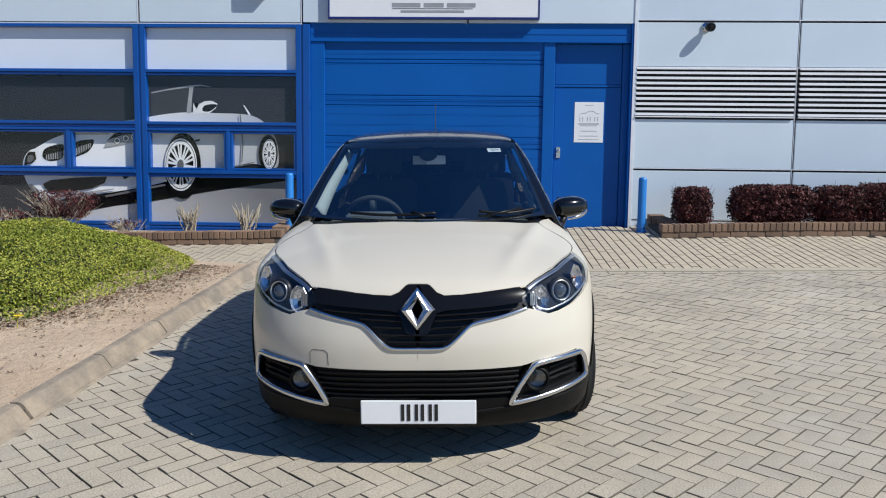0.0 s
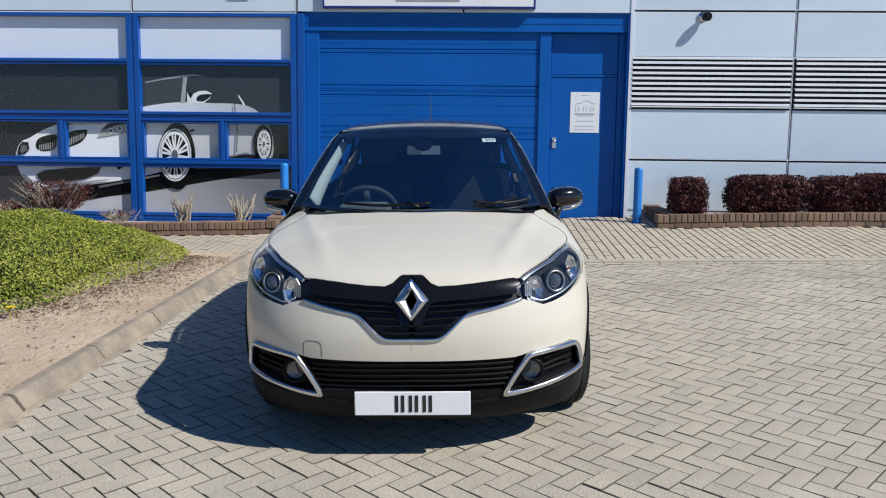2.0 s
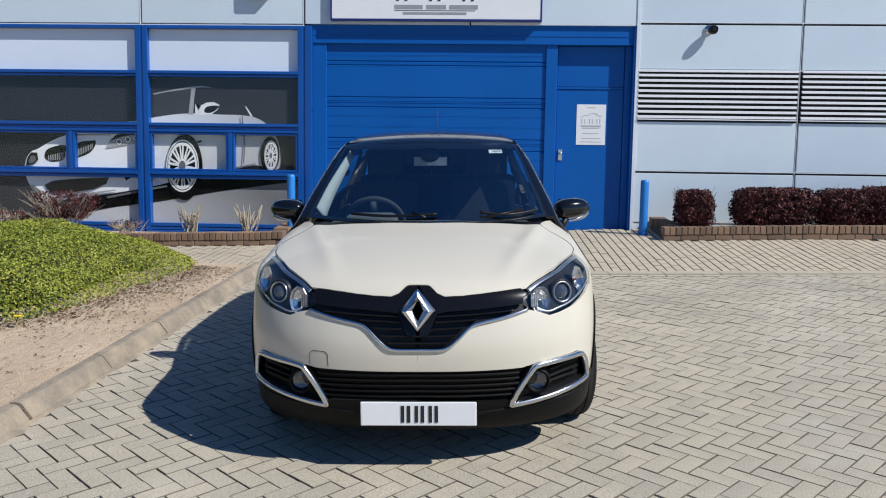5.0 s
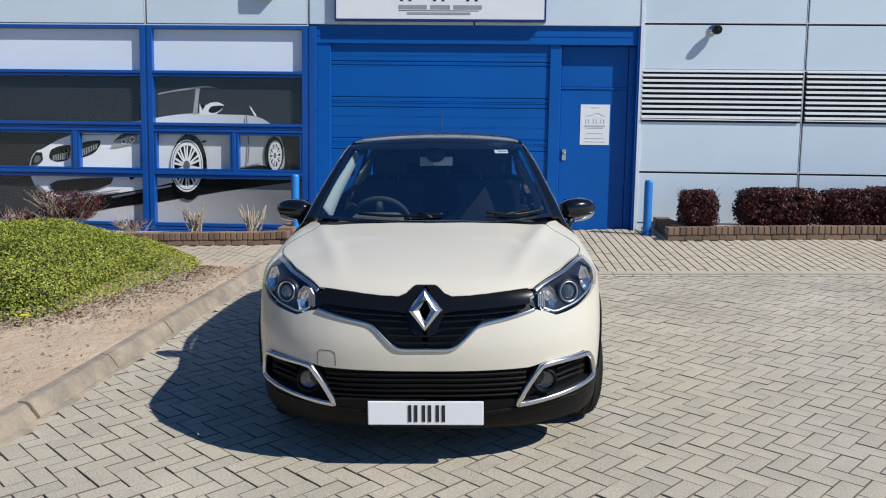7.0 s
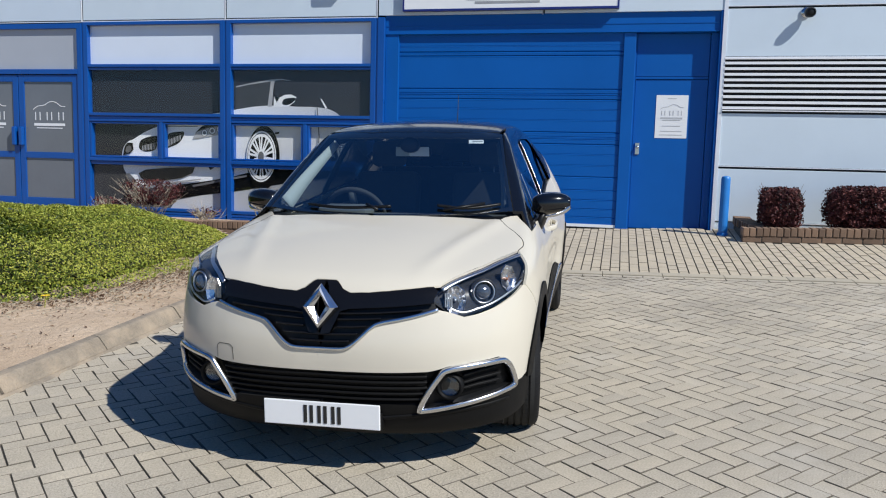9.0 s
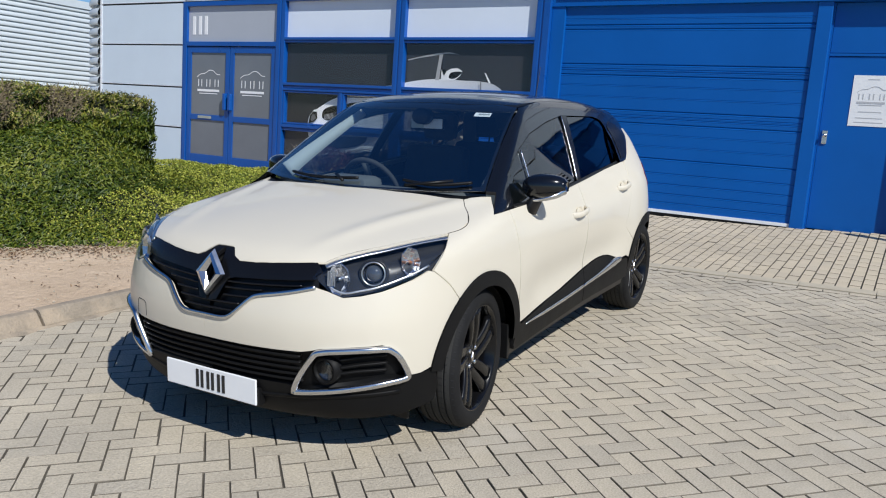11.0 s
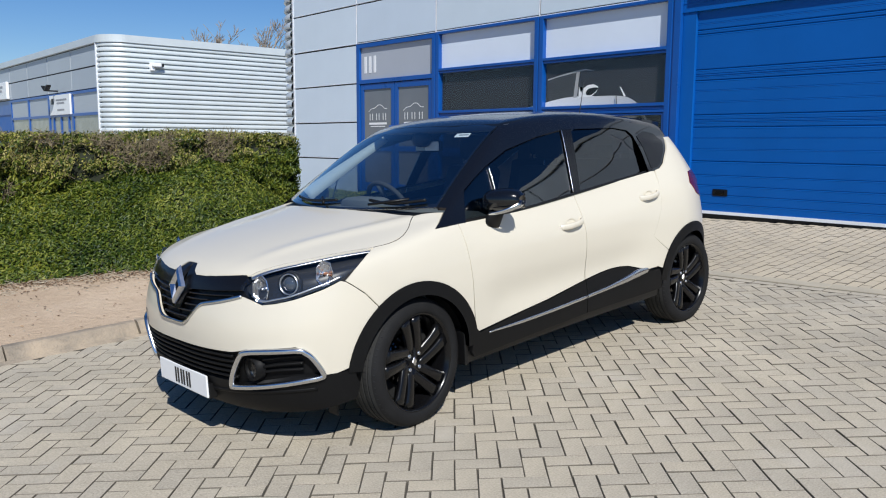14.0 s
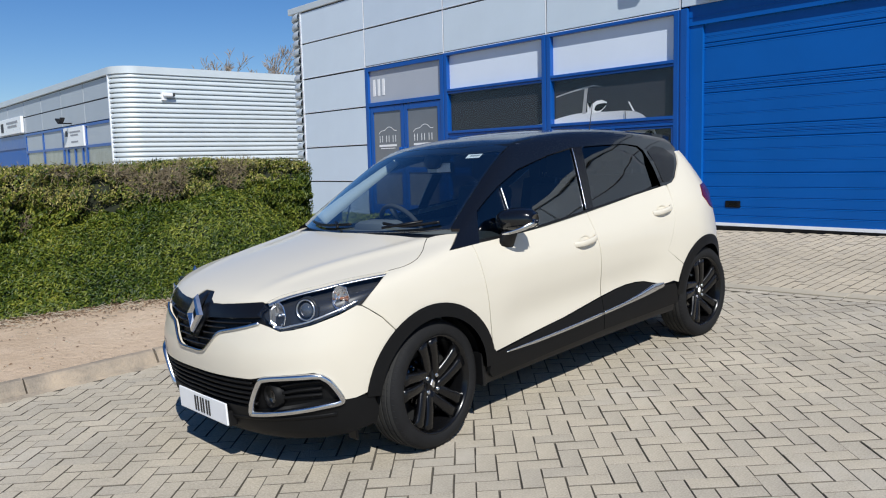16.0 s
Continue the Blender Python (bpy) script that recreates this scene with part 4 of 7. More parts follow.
NOSE = knots((0.10, -0.64), (0.2, -0.765), (0.3, -0.812), (0.4, -0.835), (0.5, -0.848), (0.6, -0.844), (0.68, -0.822), (0.75, -0.795), (0.82, -0.765), (0.88, -0.715), (1.0, -0.5))
NOSE_PLAN = knots((0, 0.0), (0.13, 0.002), (0.25, 0.012), (0.46, 0.058), (0.55, 0.095), (0.65, 0.155), (0.72, 0.215), (0.78, 0.295), (0.83, 0.40), (0.87, 0.55), (0.92, 0.85))
WIDTH = knots((-0.5, 0.86), (-0.2, 0.874), (0.1, 0.878), (0.5, 0.868), (1.0, 0.86), (1.6, 0.862), (2.1, 0.876), (2.6, 0.884), (2.85, 0.866), (3.0, 0.83), (3.2, 0.66))
FLANK = knots((0.1, -0.085), (0.2, -0.045), (0.32, -0.02), (0.45, -0.004), (0.58, 0.0), (0.7, -0.002), (0.8, -0.012), (0.9, -0.034), (1.0, -0.07), (1.1, -0.114), (1.2, -0.16), (1.4, -0.26))
CROWN = knots((-0.9, 0.77), (-0.78, 0.834), (-0.7, 0.868), (-0.6, 0.900), (-0.4, 0.950), (-0.2, 0.988), (0.0, 1.02), (0.15, 1.046), (0.4, 1.09), (0.7, 1.14), (1.2, 1.24), (2.2, 1.36), (3.2, 1.36))
TAIL = knots((0.1, 2.99), (0.3, 3.19), (0.6, 3.245), (0.8, 3.22), (0.95, 3.16), (1.1, 3.035), (1.3, 2.87), (1.5, 2.68))
TAIL_PLAN = knots((0, 0), (0.4, 0.04), (0.6, 0.12), (0.7, 0.20), (0.78, 0.31), (0.84, 0.45), (0.9, 0.65))
SCREEN_LINE = knots((0.9, -0.14), (1.04, 0.095), (1.15, 0.275), (1.25, 0.44), (1.40, 0.70), (1.472, 0.84), (1.52, 0.96), (1.56, 1.1))
CABIN_SIDE = knots((0.85, 0.845), (1.0, 0.79), (1.1, 0.75), (1.2, 0.706), (1.3, 0.660), (1.4, 0.610), (1.5, 0.545), (1.55, 0.50))
ROOF_LINE = knots((0.5, 1.43), (0.83, 1.487), (1.0, 1.512), (1.2, 1.533), (1.5, 1.548), (1.9, 1.543), (2.3, 1.513), (2.6, 1.472), (2.85, 1.425))


def smax(a, b, k):
    return np.maximum(a, b) + k * np.log1p(np.exp(-np.abs(a - b) / k))


def lower_body(p):
    x, y, z = np.abs(p[:, 0]), p[:, 1], p[:, 2]
    front = (NOSE(z) + NOSE_PLAN(x) - y) * 0.85
    side = x - WIDTH(y) - FLANK(z)
    mid = 1 / (1 + np.exp(-(y - 0.55) / 0.07)) / (1 + np.exp((y - 2.0) / 0.08))
    side = side + 0.028 * mid * np.exp(-(((z - 0.50 - 0.03 * y) / 0.13) ** 2)) - 0.008 * mid * np.exp(-(((z - 0.80 - 0.03 * y) / 0.10) ** 2))
    side = side - 0.017 * np.exp(-(((y - 2.5) / 0.42) ** 2)) * np.exp(-(((z - 1.0) / 0.16) ** 2))
    crease = 0.010 * np.exp(-(((x - (0.52 + 0.28 * (y + 0.2))) / 0.05) ** 2)) / (1 + np.exp(-(y + 0.55) / 0.08))
    top = (z - CROWN(y) + 0.078 * (x / 0.78) ** 2.4 - crease) * 0.95
    back = (y - TAIL(z) + TAIL_PLAN(x)) * 0.9
    return smax(smax(smax(front, side, 0.018), top, 0.022), back, 0.03)


def cabin(p):
    x, y, z = np.abs(p[:, 0]), p[:, 1], p[:, 2]
    screen = (SCREEN_LINE(z) + 0.42 * x**2 - y) * 0.5
    side = (x - CABIN_SIDE(z) + 0.035 * np.clip(y - 1.9, 0, 2) ** 1.6 + 0.02 * np.clip(0.9 - y, 0, 1)) * 0.92
    roof = z - ROOF_LINE(y) + 0.035 * (x / 0.55) ** 2
    back = (y - TAIL(z) + TAIL_PLAN(x) * 0.8) * 0.8
    return smax(smax(smax(screen, side, 0.010), roof, 0.016), back, 0.02)


def whole(p):
    a, b = lower_body(p), smax(cabin(p), 0.97 - p[:, 2], 0.02)
    return -smax(-a, -b, 0.012)


def project(points, d, form):
    """Where lines along d through the points first meet the form, and its normals there."""
    p, d = np.array(points, float), np.array(d, float) / np.linalg.norm(d)
    p = p - (p @ d)[:, None] * d
    ts = np.linspace(-4.0, 4.0, 201)
    gap = ts[1] - ts[0]
    lo, todo = np.full(len(p), ts[0]), np.arange(len(p))
    prev = form(p + ts[0] * d)
    for t in ts[1:]:
        f = form(p[todo] + t * d)
        hit = (f <= 0) & (prev > 0)
        lo[todo[hit]] = t - gap
        todo, prev = todo[~hit], f[~hit]
        if not len(todo):
            break
    a, b = lo, lo + gap
    for _ in range(18):
        m = (a + b) / 2
        inside = form(p + m[:, None] * d) <= 0
        a, b = np.where(inside, a, m), np.where(inside, m, b)
    q = p + ((a + b) / 2)[:, None] * d
    e = 1e-3
    n = np.stack([form(q + e * v) - form(q - e * v) for v in np.eye(3)], 1)
    n /= np.linalg.norm(n, axis=1)[:, None] + 1e-9
    return q, n


def inside_polygon(pts, poly):
    x, y = pts[:, 0], pts[:, 1]
    res = np.zeros(len(pts), bool)
    for (x0, y0), (x1, y1) in zip(poly, np.roll(poly, -1, 0)):
        cross = (y0 > y) != (y1 > y)
        with np.errstate(divide="ignore", invalid="ignore"):
            res ^= cross & (x < (x1 - x0) * (y - y0) / (y1 - y0) + x0)
    return res


def edge_distance(pts, poly):
    best = np.full(len(pts), 9.0)
    for a, b in zip(poly, np.roll(poly, -1, 0)):
        ab = b - a
        t = np.clip(((pts - a) @ ab) / (ab @ ab + 1e-12), 0, 1)
        best = np.minimum(best, np.linalg.norm(pts - a - t[:, None] * ab, axis=1))
    return best


from mathutils.geometry import delaunay_2d_cdt

FRONT, SIDE, TOP, CORNER, REAR_CORNER, REAR = (0, 1, 0), (-1, 0, 0), (0, 0, -1), (-0.707, 0.707, 0), (-0.707, -0.707, 0), (0, -1, 0)


def panel(name, outline, d, form, mat, parent, off=0.0, depth=0.014, step=0.022, both=True, label="", shrink=0.0):
    """A body panel: the outline (in space, roughly on the body) laid along d on the form, with folded-in edges. both: also its mirror image."""
    d = np.array(d, float)
    d /= np.linalg.norm(d)
    up = np.array((0, 0, 1.0)) if abs(d[2]) < 0.9 else np.array((0, 1.0, 0))
    u = np.cross(up, d)
    u /= np.linalg.norm(u)
    w = np.cross(d, u)
    o3 = np.array(outline, float)
    poly = np.stack([o3 @ u, o3 @ w], 1)
    # even out the outline
    out = []
    for a, b in zip(poly, np.roll(poly, -1, 0)):
        n = max(int(np.linalg.norm(b - a) / step), 1)
        out += [a + (b - a) * k / n for k in range(n)]
    poly = np.array(out)
    area = 0.5 * np.sum(poly[:, 0] * np.roll(poly[:, 1], -1) - np.roll(poly[:, 0], -1) * poly[:, 1])
    if area < 0:
        poly = poly[::-1]
    lo, hi = poly.min(0), poly.max(0)
    gx, gy = np.meshgrid(np.arange(lo[0], hi[0], step), np.arange(lo[1], hi[1], step))
    g = np.stack([gx.ravel(), gy.ravel()], 1)
    g = g[inside_polygon(g, poly)]
    g = g[edge_distance(g, poly) > step * 0.55]
    nb = len(poly)
    allp = np.concatenate([poly, g])
    res = delaunay_2d_cdt([Vector(q) for q in allp], [], [list(range(nb))], 1, 1e-7)
    pts2, tris = np.array([tuple(v) for v in res[0]]), [tuple(f) for f in res[2]]
    q, n = project(pts2[:, :1] * u + pts2[:, 1:] * w, d, form)
    q = q + n * off
    # boundary loop
    seen = {}
    for f in tris:
        for i in range(3):
            e = (f[i], f[(i + 1) % 3])
            seen[e] = True
    rim = [(a, b) for a, b in seen if (b, a) not in seen]
    rim_v = sorted({v for e in rim for v in e})
    idx = {v: i for i, v in enumerate(rim_v)}
    top, bot = len(q), len(q) + len(rim_v)
    mid = q.mean(0)
    verts = np.concatenate([q, q[rim_v], q[rim_v] - n[rim_v] * depth])
    side_n = np.array([n[v] * 0.3 + (lambda t: t / (np.linalg.norm(t) + 1e-9))(q[v] - mid) for v in rim_v])
    side_n /= np.linalg.norm(side_n, axis=1)[:, None]
    norms = np.concatenate([n, side_n, side_n])
    a, b, c = (q[[f[i] for f in tris]] for i in range(3))
    flip = np.mean(np.einsum("ij,ij->i", np.cross(b - a, c - a), n[[f[0] for f in tris]])) < 0
    faces = [f[::-1] if flip else f for f in tris]
    walls = [(top + idx[s], top + idx[e], bot + idx[e], bot + idx[s]) for s, e in rim]
    faces += [f if flip else f[::-1] for f in walls]
    obs = [mesh_object(name, verts, faces, mat, parent, label, normals=norms)]
    if both:
        m = np.array((-1, 1, 1))
        obs.append(mesh_object(name, verts * m, [f[::-1] for f in faces], mat, parent, label, normals=norms * m))
    return obs


def strip(name, pts, d, form, w, h, mat, parent, off=0.0, both=True, closed=False, per=6, smooth_run=True, label="", taper=None):
    """A raised moulding along points laid on the form."""
    run = spline(pts, per, closed) if smooth_run else np.array(pts, float)
    q, n = project(run, d, form)
    tp = None if taper is None else np.interp(np.linspace(0, 1, len(q)), np.linspace(0, 1, len(taper)), taper)
    vs, fs = sweep(q + n * off, n, w, h, 8, closed, tp)
    obs = [mesh_object(name, vs, fs, mat, parent, label, smooth=True)]
    if both:
        obs.append(mesh_object(name, [(-v[0], v[1], v[2]) for v in vs], [f[::-1] for f in fs], mat, parent, label, smooth=True))
    return obs


def on(points, d, form):
    return project(np.array(points, float), d, form)[0]


def arch(cy, r0, a0, a1, n=22, cz=0.315, squash=1.0):
    return [(0.86, cy + r0 * math.cos(math.radians(a)), cz + r0 * squash * math.sin(math.radians(a))) for a in np.linspace(a0, a1, n)]


WHEEL_Z, REAR_Y, R_ARCH = 0.318, 2.606, 0.385


def yz(*pts, x=0.86):
    return [(x, a, b) for a, b in pts]


def build_wheel(parent, x, y, side, steer=0.0):
    w = new("wheel")
    w.parent = parent
    w.matrix_local = pose(x, y, WHEEL_Z, 0, 0, (0 if side > 0 else 180) + steer) @ Matrix.Diagonal((1.0, 0.985, 0.985, 1.0))
    tread = [(-0.085, 0.240), (-0.10, 0.250), (-0.105, 0.275), (-0.100, 0.30), (-0.088, 0.318), (-0.075, 0.325)]
    for c in (-0.05, -0.017, 0.017, 0.05):
        tread += [(c - 0.005, 0.328), (c - 0.004, 0.321), (c + 0.004, 0.321), (c + 0.005, 0.328)]
    tread += [(0.075, 0.325), (0.088, 0.318), (0.097, 0.305), (0.102, 0.29), (0.1035, 0.275), (0.100, 0.26), (0.096, 0.252), (0.088, 0.247), (0.085, 0.24)]
    inner, crown, outer = tread[:6], tread[5:23], tread[22:]
    vs, fs = lathe(inner, 120)
    v2, f2 = lathe(outer, 120)
    k = len(vs)
    t = mesh_object("tyre", list(vs) + list(v2), list(fs) + [tuple(k + i for i in f) for f in f2], RUBBER, w, "black road tyre with grooved tread", smooth=True)
    # tread in a paler grey than the sidewalls
    vs, fs = lathe(crown, 120)
    tr = mesh_object("tread", vs, fs, TREAD, t, "grey tread", smooth=True)
    tr.data.set_sharp_from_angle(angle=radians(35))
    t.data.set_sharp_from_angle(angle=radians(35))
    # cross sipes on the shoulder
    sv, sf = [], []
    for i in range(64):
        a = 2 * math.pi * i / 64
        for u0, u1 in ((0.024, 0.046), (0.056, 0.094), (-0.094, -0.056), (-0.046, -0.024)):
            k = len(sv)
            for u in (u0, u1):
                rr = 0.3288 if abs(u) < 0.08 else 0.3175
                for da in (-0.009, 0.009):
                    sv.append((u, rr * math.cos(a + da + u * 0.4), rr * math.sin(a + da + u * 0.4)))
            sf.append((k, k + 1, k + 3, k + 2))
    mesh_object("tread_sipe", sv, sf, GAP, t)["kind"] = "stuff"
    rim = [(-0.08, 0.218), (0.02, 0.218), (0.06, 0.230), (0.082, 0.236), (0.090, 0.243), (0.095, 0.249), (0.093, 0.252), (0.088, 0.250)]
    vs, fs = lathe(rim, 96)
    r = mesh_object("rim", vs, fs, RIM_BLACK, w, "gloss black alloy rim", smooth=True)
    vs, fs = lathe([(-0.02, 0.0), (-0.02, 0.20)], 48)
    mesh_object("brake_shield", vs, fs, WELL, w)
    vs, fs = lathe([(-0.005, 0.06), (0.0, 0.062), (0.0, 0.135), (-0.012, 0.137)], 48)
    mesh_object("brake_disc", vs, fs, FOG_BOWL, w, "grey brake disc", smooth=True)
    bm = box(-0.01, 0.025, -0.10, -0.06, -0.02, 0.10, 0.01)
    part("brake_caliper", bm, FOG_BOWL, w)
    # five pairs of spokes, each pair parting towards the rim
    hubp = [(0.040, 0.0), (0.060, 0.0), (0.060, 0.026), (0.055, 0.031), (0.056, 0.072), (0.048, 0.086), (0.0, 0.09)]
    vs, fs = lathe(hubp[1:], 40)
    hub = mesh_object("hub", vs, fs, RIM_BLACK, w, "gloss black wheel hub", smooth=True)
    base = None
    for k in range(5):
        a = 2 * math.pi * k / 5 + math.pi / 2
        for s in (-1, 1):
            if base is None or (s, ) not in base:
                pts, nor = [], []
                for t_ in np.linspace(0, 1, 7):
                    rr = 0.045 + (0.233 - 0.045) * t_
                    off = s * (0.027 + 0.012 * t_) + 0.05 * (t_ - 0.35)
                    pts.append((0.040 + 0.026 * math.sin(math.pi * t_ * 0.62), math.sqrt(rr * rr - off * off), off))
                    nor.append((1, 0, 0))
                v2, f2 = sweep(pts, nor, 0.053, 0.030, 8, False, (1.0, 1.0, 1.0, 1.0, 1.05, 1.15, 1.45))
                base = base or {}
                base[(s,)] = (v2, f2)
            v2, f2 = base[(s,)]
            c, sn = math.cos(a), math.sin(a)
            mesh_object("spoke", [(v[0], v[1] * c - v[2] * sn, v[1] * sn + v[2] * c) for v in v2], f2, RIM_BLACK, w, smooth=True)
    for k in range(4):
        a = math.pi / 4 + math.pi / 2 * k
        vs, fs = lathe([(0.050, 0.0115), (0.060, 0.0115), (0.064, 0.009), (0.064, 0.005), (0.059, 0.0)], 12)
        mesh_object("wheel_nut", [(p, q + 0.050 * math.cos(a), z + 0.050 * math.sin(a)) for p, q, z in vs], fs, SATIN, w, smooth=True)
    vs = [(0.064, 0.0, 0.020), (0.064, 0.013, 0.0), (0.064, 0.0, -0.020), (0.064, -0.013, 0.0), (0.060, 0, 0.024), (0.060, 0.017, 0), (0.060, 0, -0.024), (0.060, -0.017, 0)]
    mesh_object("centre_cap", vs, [(0, 3, 2, 1), (0, 1, 5, 4), (1, 2, 6, 5), (2, 3, 7, 6), (3, 0, 4, 7)], SATIN, w, "satin diamond centre cap")
    return w


def build_body(car):
    lb, cb, wh = lower_body, cabin, whole
    g = 0.0025
    # bonnet
    side_run = [(0.492, -0.672), (0.53, -0.622), (0.58, -0.555), (0.64, -0.462), (0.69, -0.355), (0.735, -0.258), (0.768, -0.175), (0.783, -0.09), (0.770, 0.0), (0.722, 0.085), (0.668, 0.150), (0.635, 0.200)]
    right = [(0.0, -0.714), (0.042, -0.714), (0.055, -0.722), (0.085, -0.752), (0.12, -0.763), (0.20, -0.756), (0.281, -0.741), (0.38, -0.714), (0.463, -0.684)] + side_run + [(0.46, 0.162), (0.3, 0.125), (0.0, 0.100)]
    hood = [(x, y, 1.0) for x, y in right] + [(-x, y, 1.0) for x, y in right[::-1][1:-1]]
    panel("bonnet", hood, TOP, lb, CREAM, car, step=0.02, both=False, label="cream painted bonnet")
    s3 = on([(x + 0.004, y, 1.0) for x, y in side_run], TOP, lb)
    fender_top = [tuple(q) for q in s3[6:]]
    strip("bonnet_seam", [(x + 0.002, y, 1.0) for x, y in side_run[6:]], TOP, lb, 0.0035, 0.002, GAP, car, off=0.0, label="dark shut line round the bonnet")
    wing_dir = (-0.8, 0, -0.6)
    # front wing
    flank = on(yz((0.350, 0.966), (0.366, 0.85), (0.385, 0.67), (0.392, 0.50), (0.396, 0.42)) + arch(0.0, R_ARCH, 14, 125) + yz((-0.243, 0.661), (-0.30, 0.727), (-0.355, 0.772), (-0.385, 0.795)), SIDE, lb)
    wing = fender_top + [(0.668, 0.245, 1.035), (0.695, 0.300, 1.036), (0.712, 0.345, 1.024), (0.729, 0.316, 1.011), (0.773, 0.249, 0.983), (0.802, 0.196, 0.959), (0.808, 0.26, 0.962)] + [tuple(q) for q in flank] + [(0.826, -0.36, 0.815), (0.824, -0.322, 0.845), (0.802, -0.243, 0.889)]
    panel("front_wing", wing, wing_dir, lb, CREAM, car, label="cream front wing")
    # doors
    belt_f = [(0.357, 0.968), (0.5, 0.971), (0.7, 0.978), (1.0, 0.998), (1.2, 1.014), (1.362, 1.028)]
    fdoor = yz(*belt_f, (1.372, 0.92), (1.385, 0.78), (1.394, 0.60), (1.394, 0.505), (1.2, 0.476), (1.02, 0.450), (0.7, 0.418), (0.43, 0.392), (0.404, 0.41), (0.398, 0.50), (0.391, 0.67), (0.374, 0.85))
    panel("front_door", fdoor, SIDE, lb, CREAM, car, label="cream front door")
    rdoor = yz((1.369, 1.029), (1.6, 1.05), (1.9, 1.075), (2.2, 1.103), (2.27, 1.110), (2.26, 1.0), (2.23, 0.88), (2.16, 0.76), (2.107, 0.685)) + arch(REAR_Y, R_ARCH, 142, 160, 6) + yz((2.16, 0.475), (2.05, 0.47), (1.95, 0.495), (1.85, 0.522), (1.76, 0.532), (1.65, 0.533), (1.55, 0.525), (1.40, 0.506), (1.401, 0.60), (1.392, 0.78), (1.379, 0.92))
    panel("rear_door", rdoor, SIDE, lb, CREAM, car, label="cream rear door")
    # rear quarter with the rising pillar
    quarter = [(0.745, 2.275, 1.113), (0.735, 2.34, 1.122), (0.715, 2.41, 1.155), (0.695, 2.463, 1.196), (0.668, 2.53, 1.245), (0.643, 2.588, 1.298), (0.63, 2.62, 1.325), (0.585, 2.70, 1.325), (0.585, 2.78, 1.20), (0.66, 2.84, 1.08), (0.775, 2.70, 1.075), (0.83, 2.66, 1.0), (0.838, 2.75, 0.92), (0.78, 2.90, 0.87), (0.70, 2.98, 0.88), (0.55, 3.06, 0.90), (0.50, 3.10, 0.60), (0.55, 3.06, 0.42), (0.75, 2.90, 0.40)]
    edge_q = on(arch(REAR_Y, R_ARCH, 24, 141, 24) + yz((2.1080, 0.685), (2.1610, 0.76), (2.2310, 0.88), (2.2610, 1.0)), SIDE, wh)
    panel("rear_quarter", quarter + [tuple(q) for q in edge_q], (-0.85, -0.5, 0), wh, CREAM, car, step=0.022, label="cream rear quarter panel")
    panel("tailgate", [(-0.5, 3.2, 0.55), (0.5, 3.2, 0.55), (0.55, 3.1, 0.9), (0.60, 2.9, 1.0), (-0.60, 2.9, 1.0), (-0.55, 3.1, 0.9)], REAR, wh, CREAM, car, step=0.04, both=False)
    panel("rear_screen", [(-0.58, 2.9, 1.01), (0.58, 2.9, 1.01), (0.50, 2.7, 1.36), (-0.50, 2.7, 1.36)], REAR, cabin, PIANO, car, step=0.05, both=False, label="dark rear screen")
    panel("rear_bumper", [(-0.75, 3.1, 0.2), (0.75, 3.1, 0.2), (0.75, 3.1, 0.42), (-0.75, 3.1, 0.42)], REAR, lb, PLASTIC, car, off=-0.002, step=0.05, both=False)
    panel("tail_lamp", [(0.775, 2.705, 1.073), (0.66, 2.84, 1.075), (0.64, 2.95, 0.98), (0.70, 2.975, 0.885), (0.78, 2.895, 0.875), (0.836, 2.755, 0.922), (0.828, 2.665, 0.998)], (-0.85, -0.5, 0), wh, RED_LENS, car, off=0.004, step=0.02, label="red tail lamp")
    # front bumper skin
    v_low = [(0.0, -0.847, 0.583), (0.10, -0.845, 0.584), (0.14, -0.84, 0.597), (0.175, -0.833, 0.625), (0.225, -0.815, 0.672), (0.26, -0.805, 0.690), (0.35, -0.78, 0.707), (0.42, -0.757, 0.722), (0.490, -0.728, 0.740)]
    lamp_low = [(0.535, -0.712, 0.728), (0.595, -0.692, 0.706), (0.65, -0.65, 0.713), (0.715, -0.59, 0.730), (0.785, -0.48, 0.766), (0.813, -0.405, 0.796)]
    fog_top = [(0.800, -0.50, 0.366), (0.800, -0.53, 0.41), (0.785, -0.56, 0.465), (0.768, -0.585, 0.503), (0.735, -0.62, 0.520), (0.62, -0.70, 0.514), (0.535, -0.755, 0.506), (0.495, -0.77, 0.495), (0.46, -0.785, 0.488), (0.3, -0.83, 0.486), (0.0, -0.85, 0.486)]
    arch_f = [tuple(q) for q in on(arch(0.0, R_ARCH, 128, 165, 10), SIDE, lb)]
    seam_f = [tuple(q) for q in on(yz((-0.388, 0.790), (-0.357, 0.767), (-0.303, 0.722), (-0.246, 0.656)), SIDE, lb)]
    bumper = v_low + lamp_low + seam_f + arch_f + [(0.842, -0.40, 0.395)] + fog_top
    panel("front_bumper", bumper, CORNER, lb, CREAM, car, step=0.018, label="cream front bumper")
    # black lower front
    low = fog_top[::-1] + [(0.87, -0.41, 0.383), (0.872, -0.385, 0.30), (0.86, -0.40, 0.235), (0.80, -0.55, 0.20), (0.66, -0.68, 0.185), (0.45, -0.76, 0.18), (0.0, -0.80, 0.18)]
    panel("grille_backing", low, CORNER, lb, TRIM, car, off=-0.045, step=0.03)
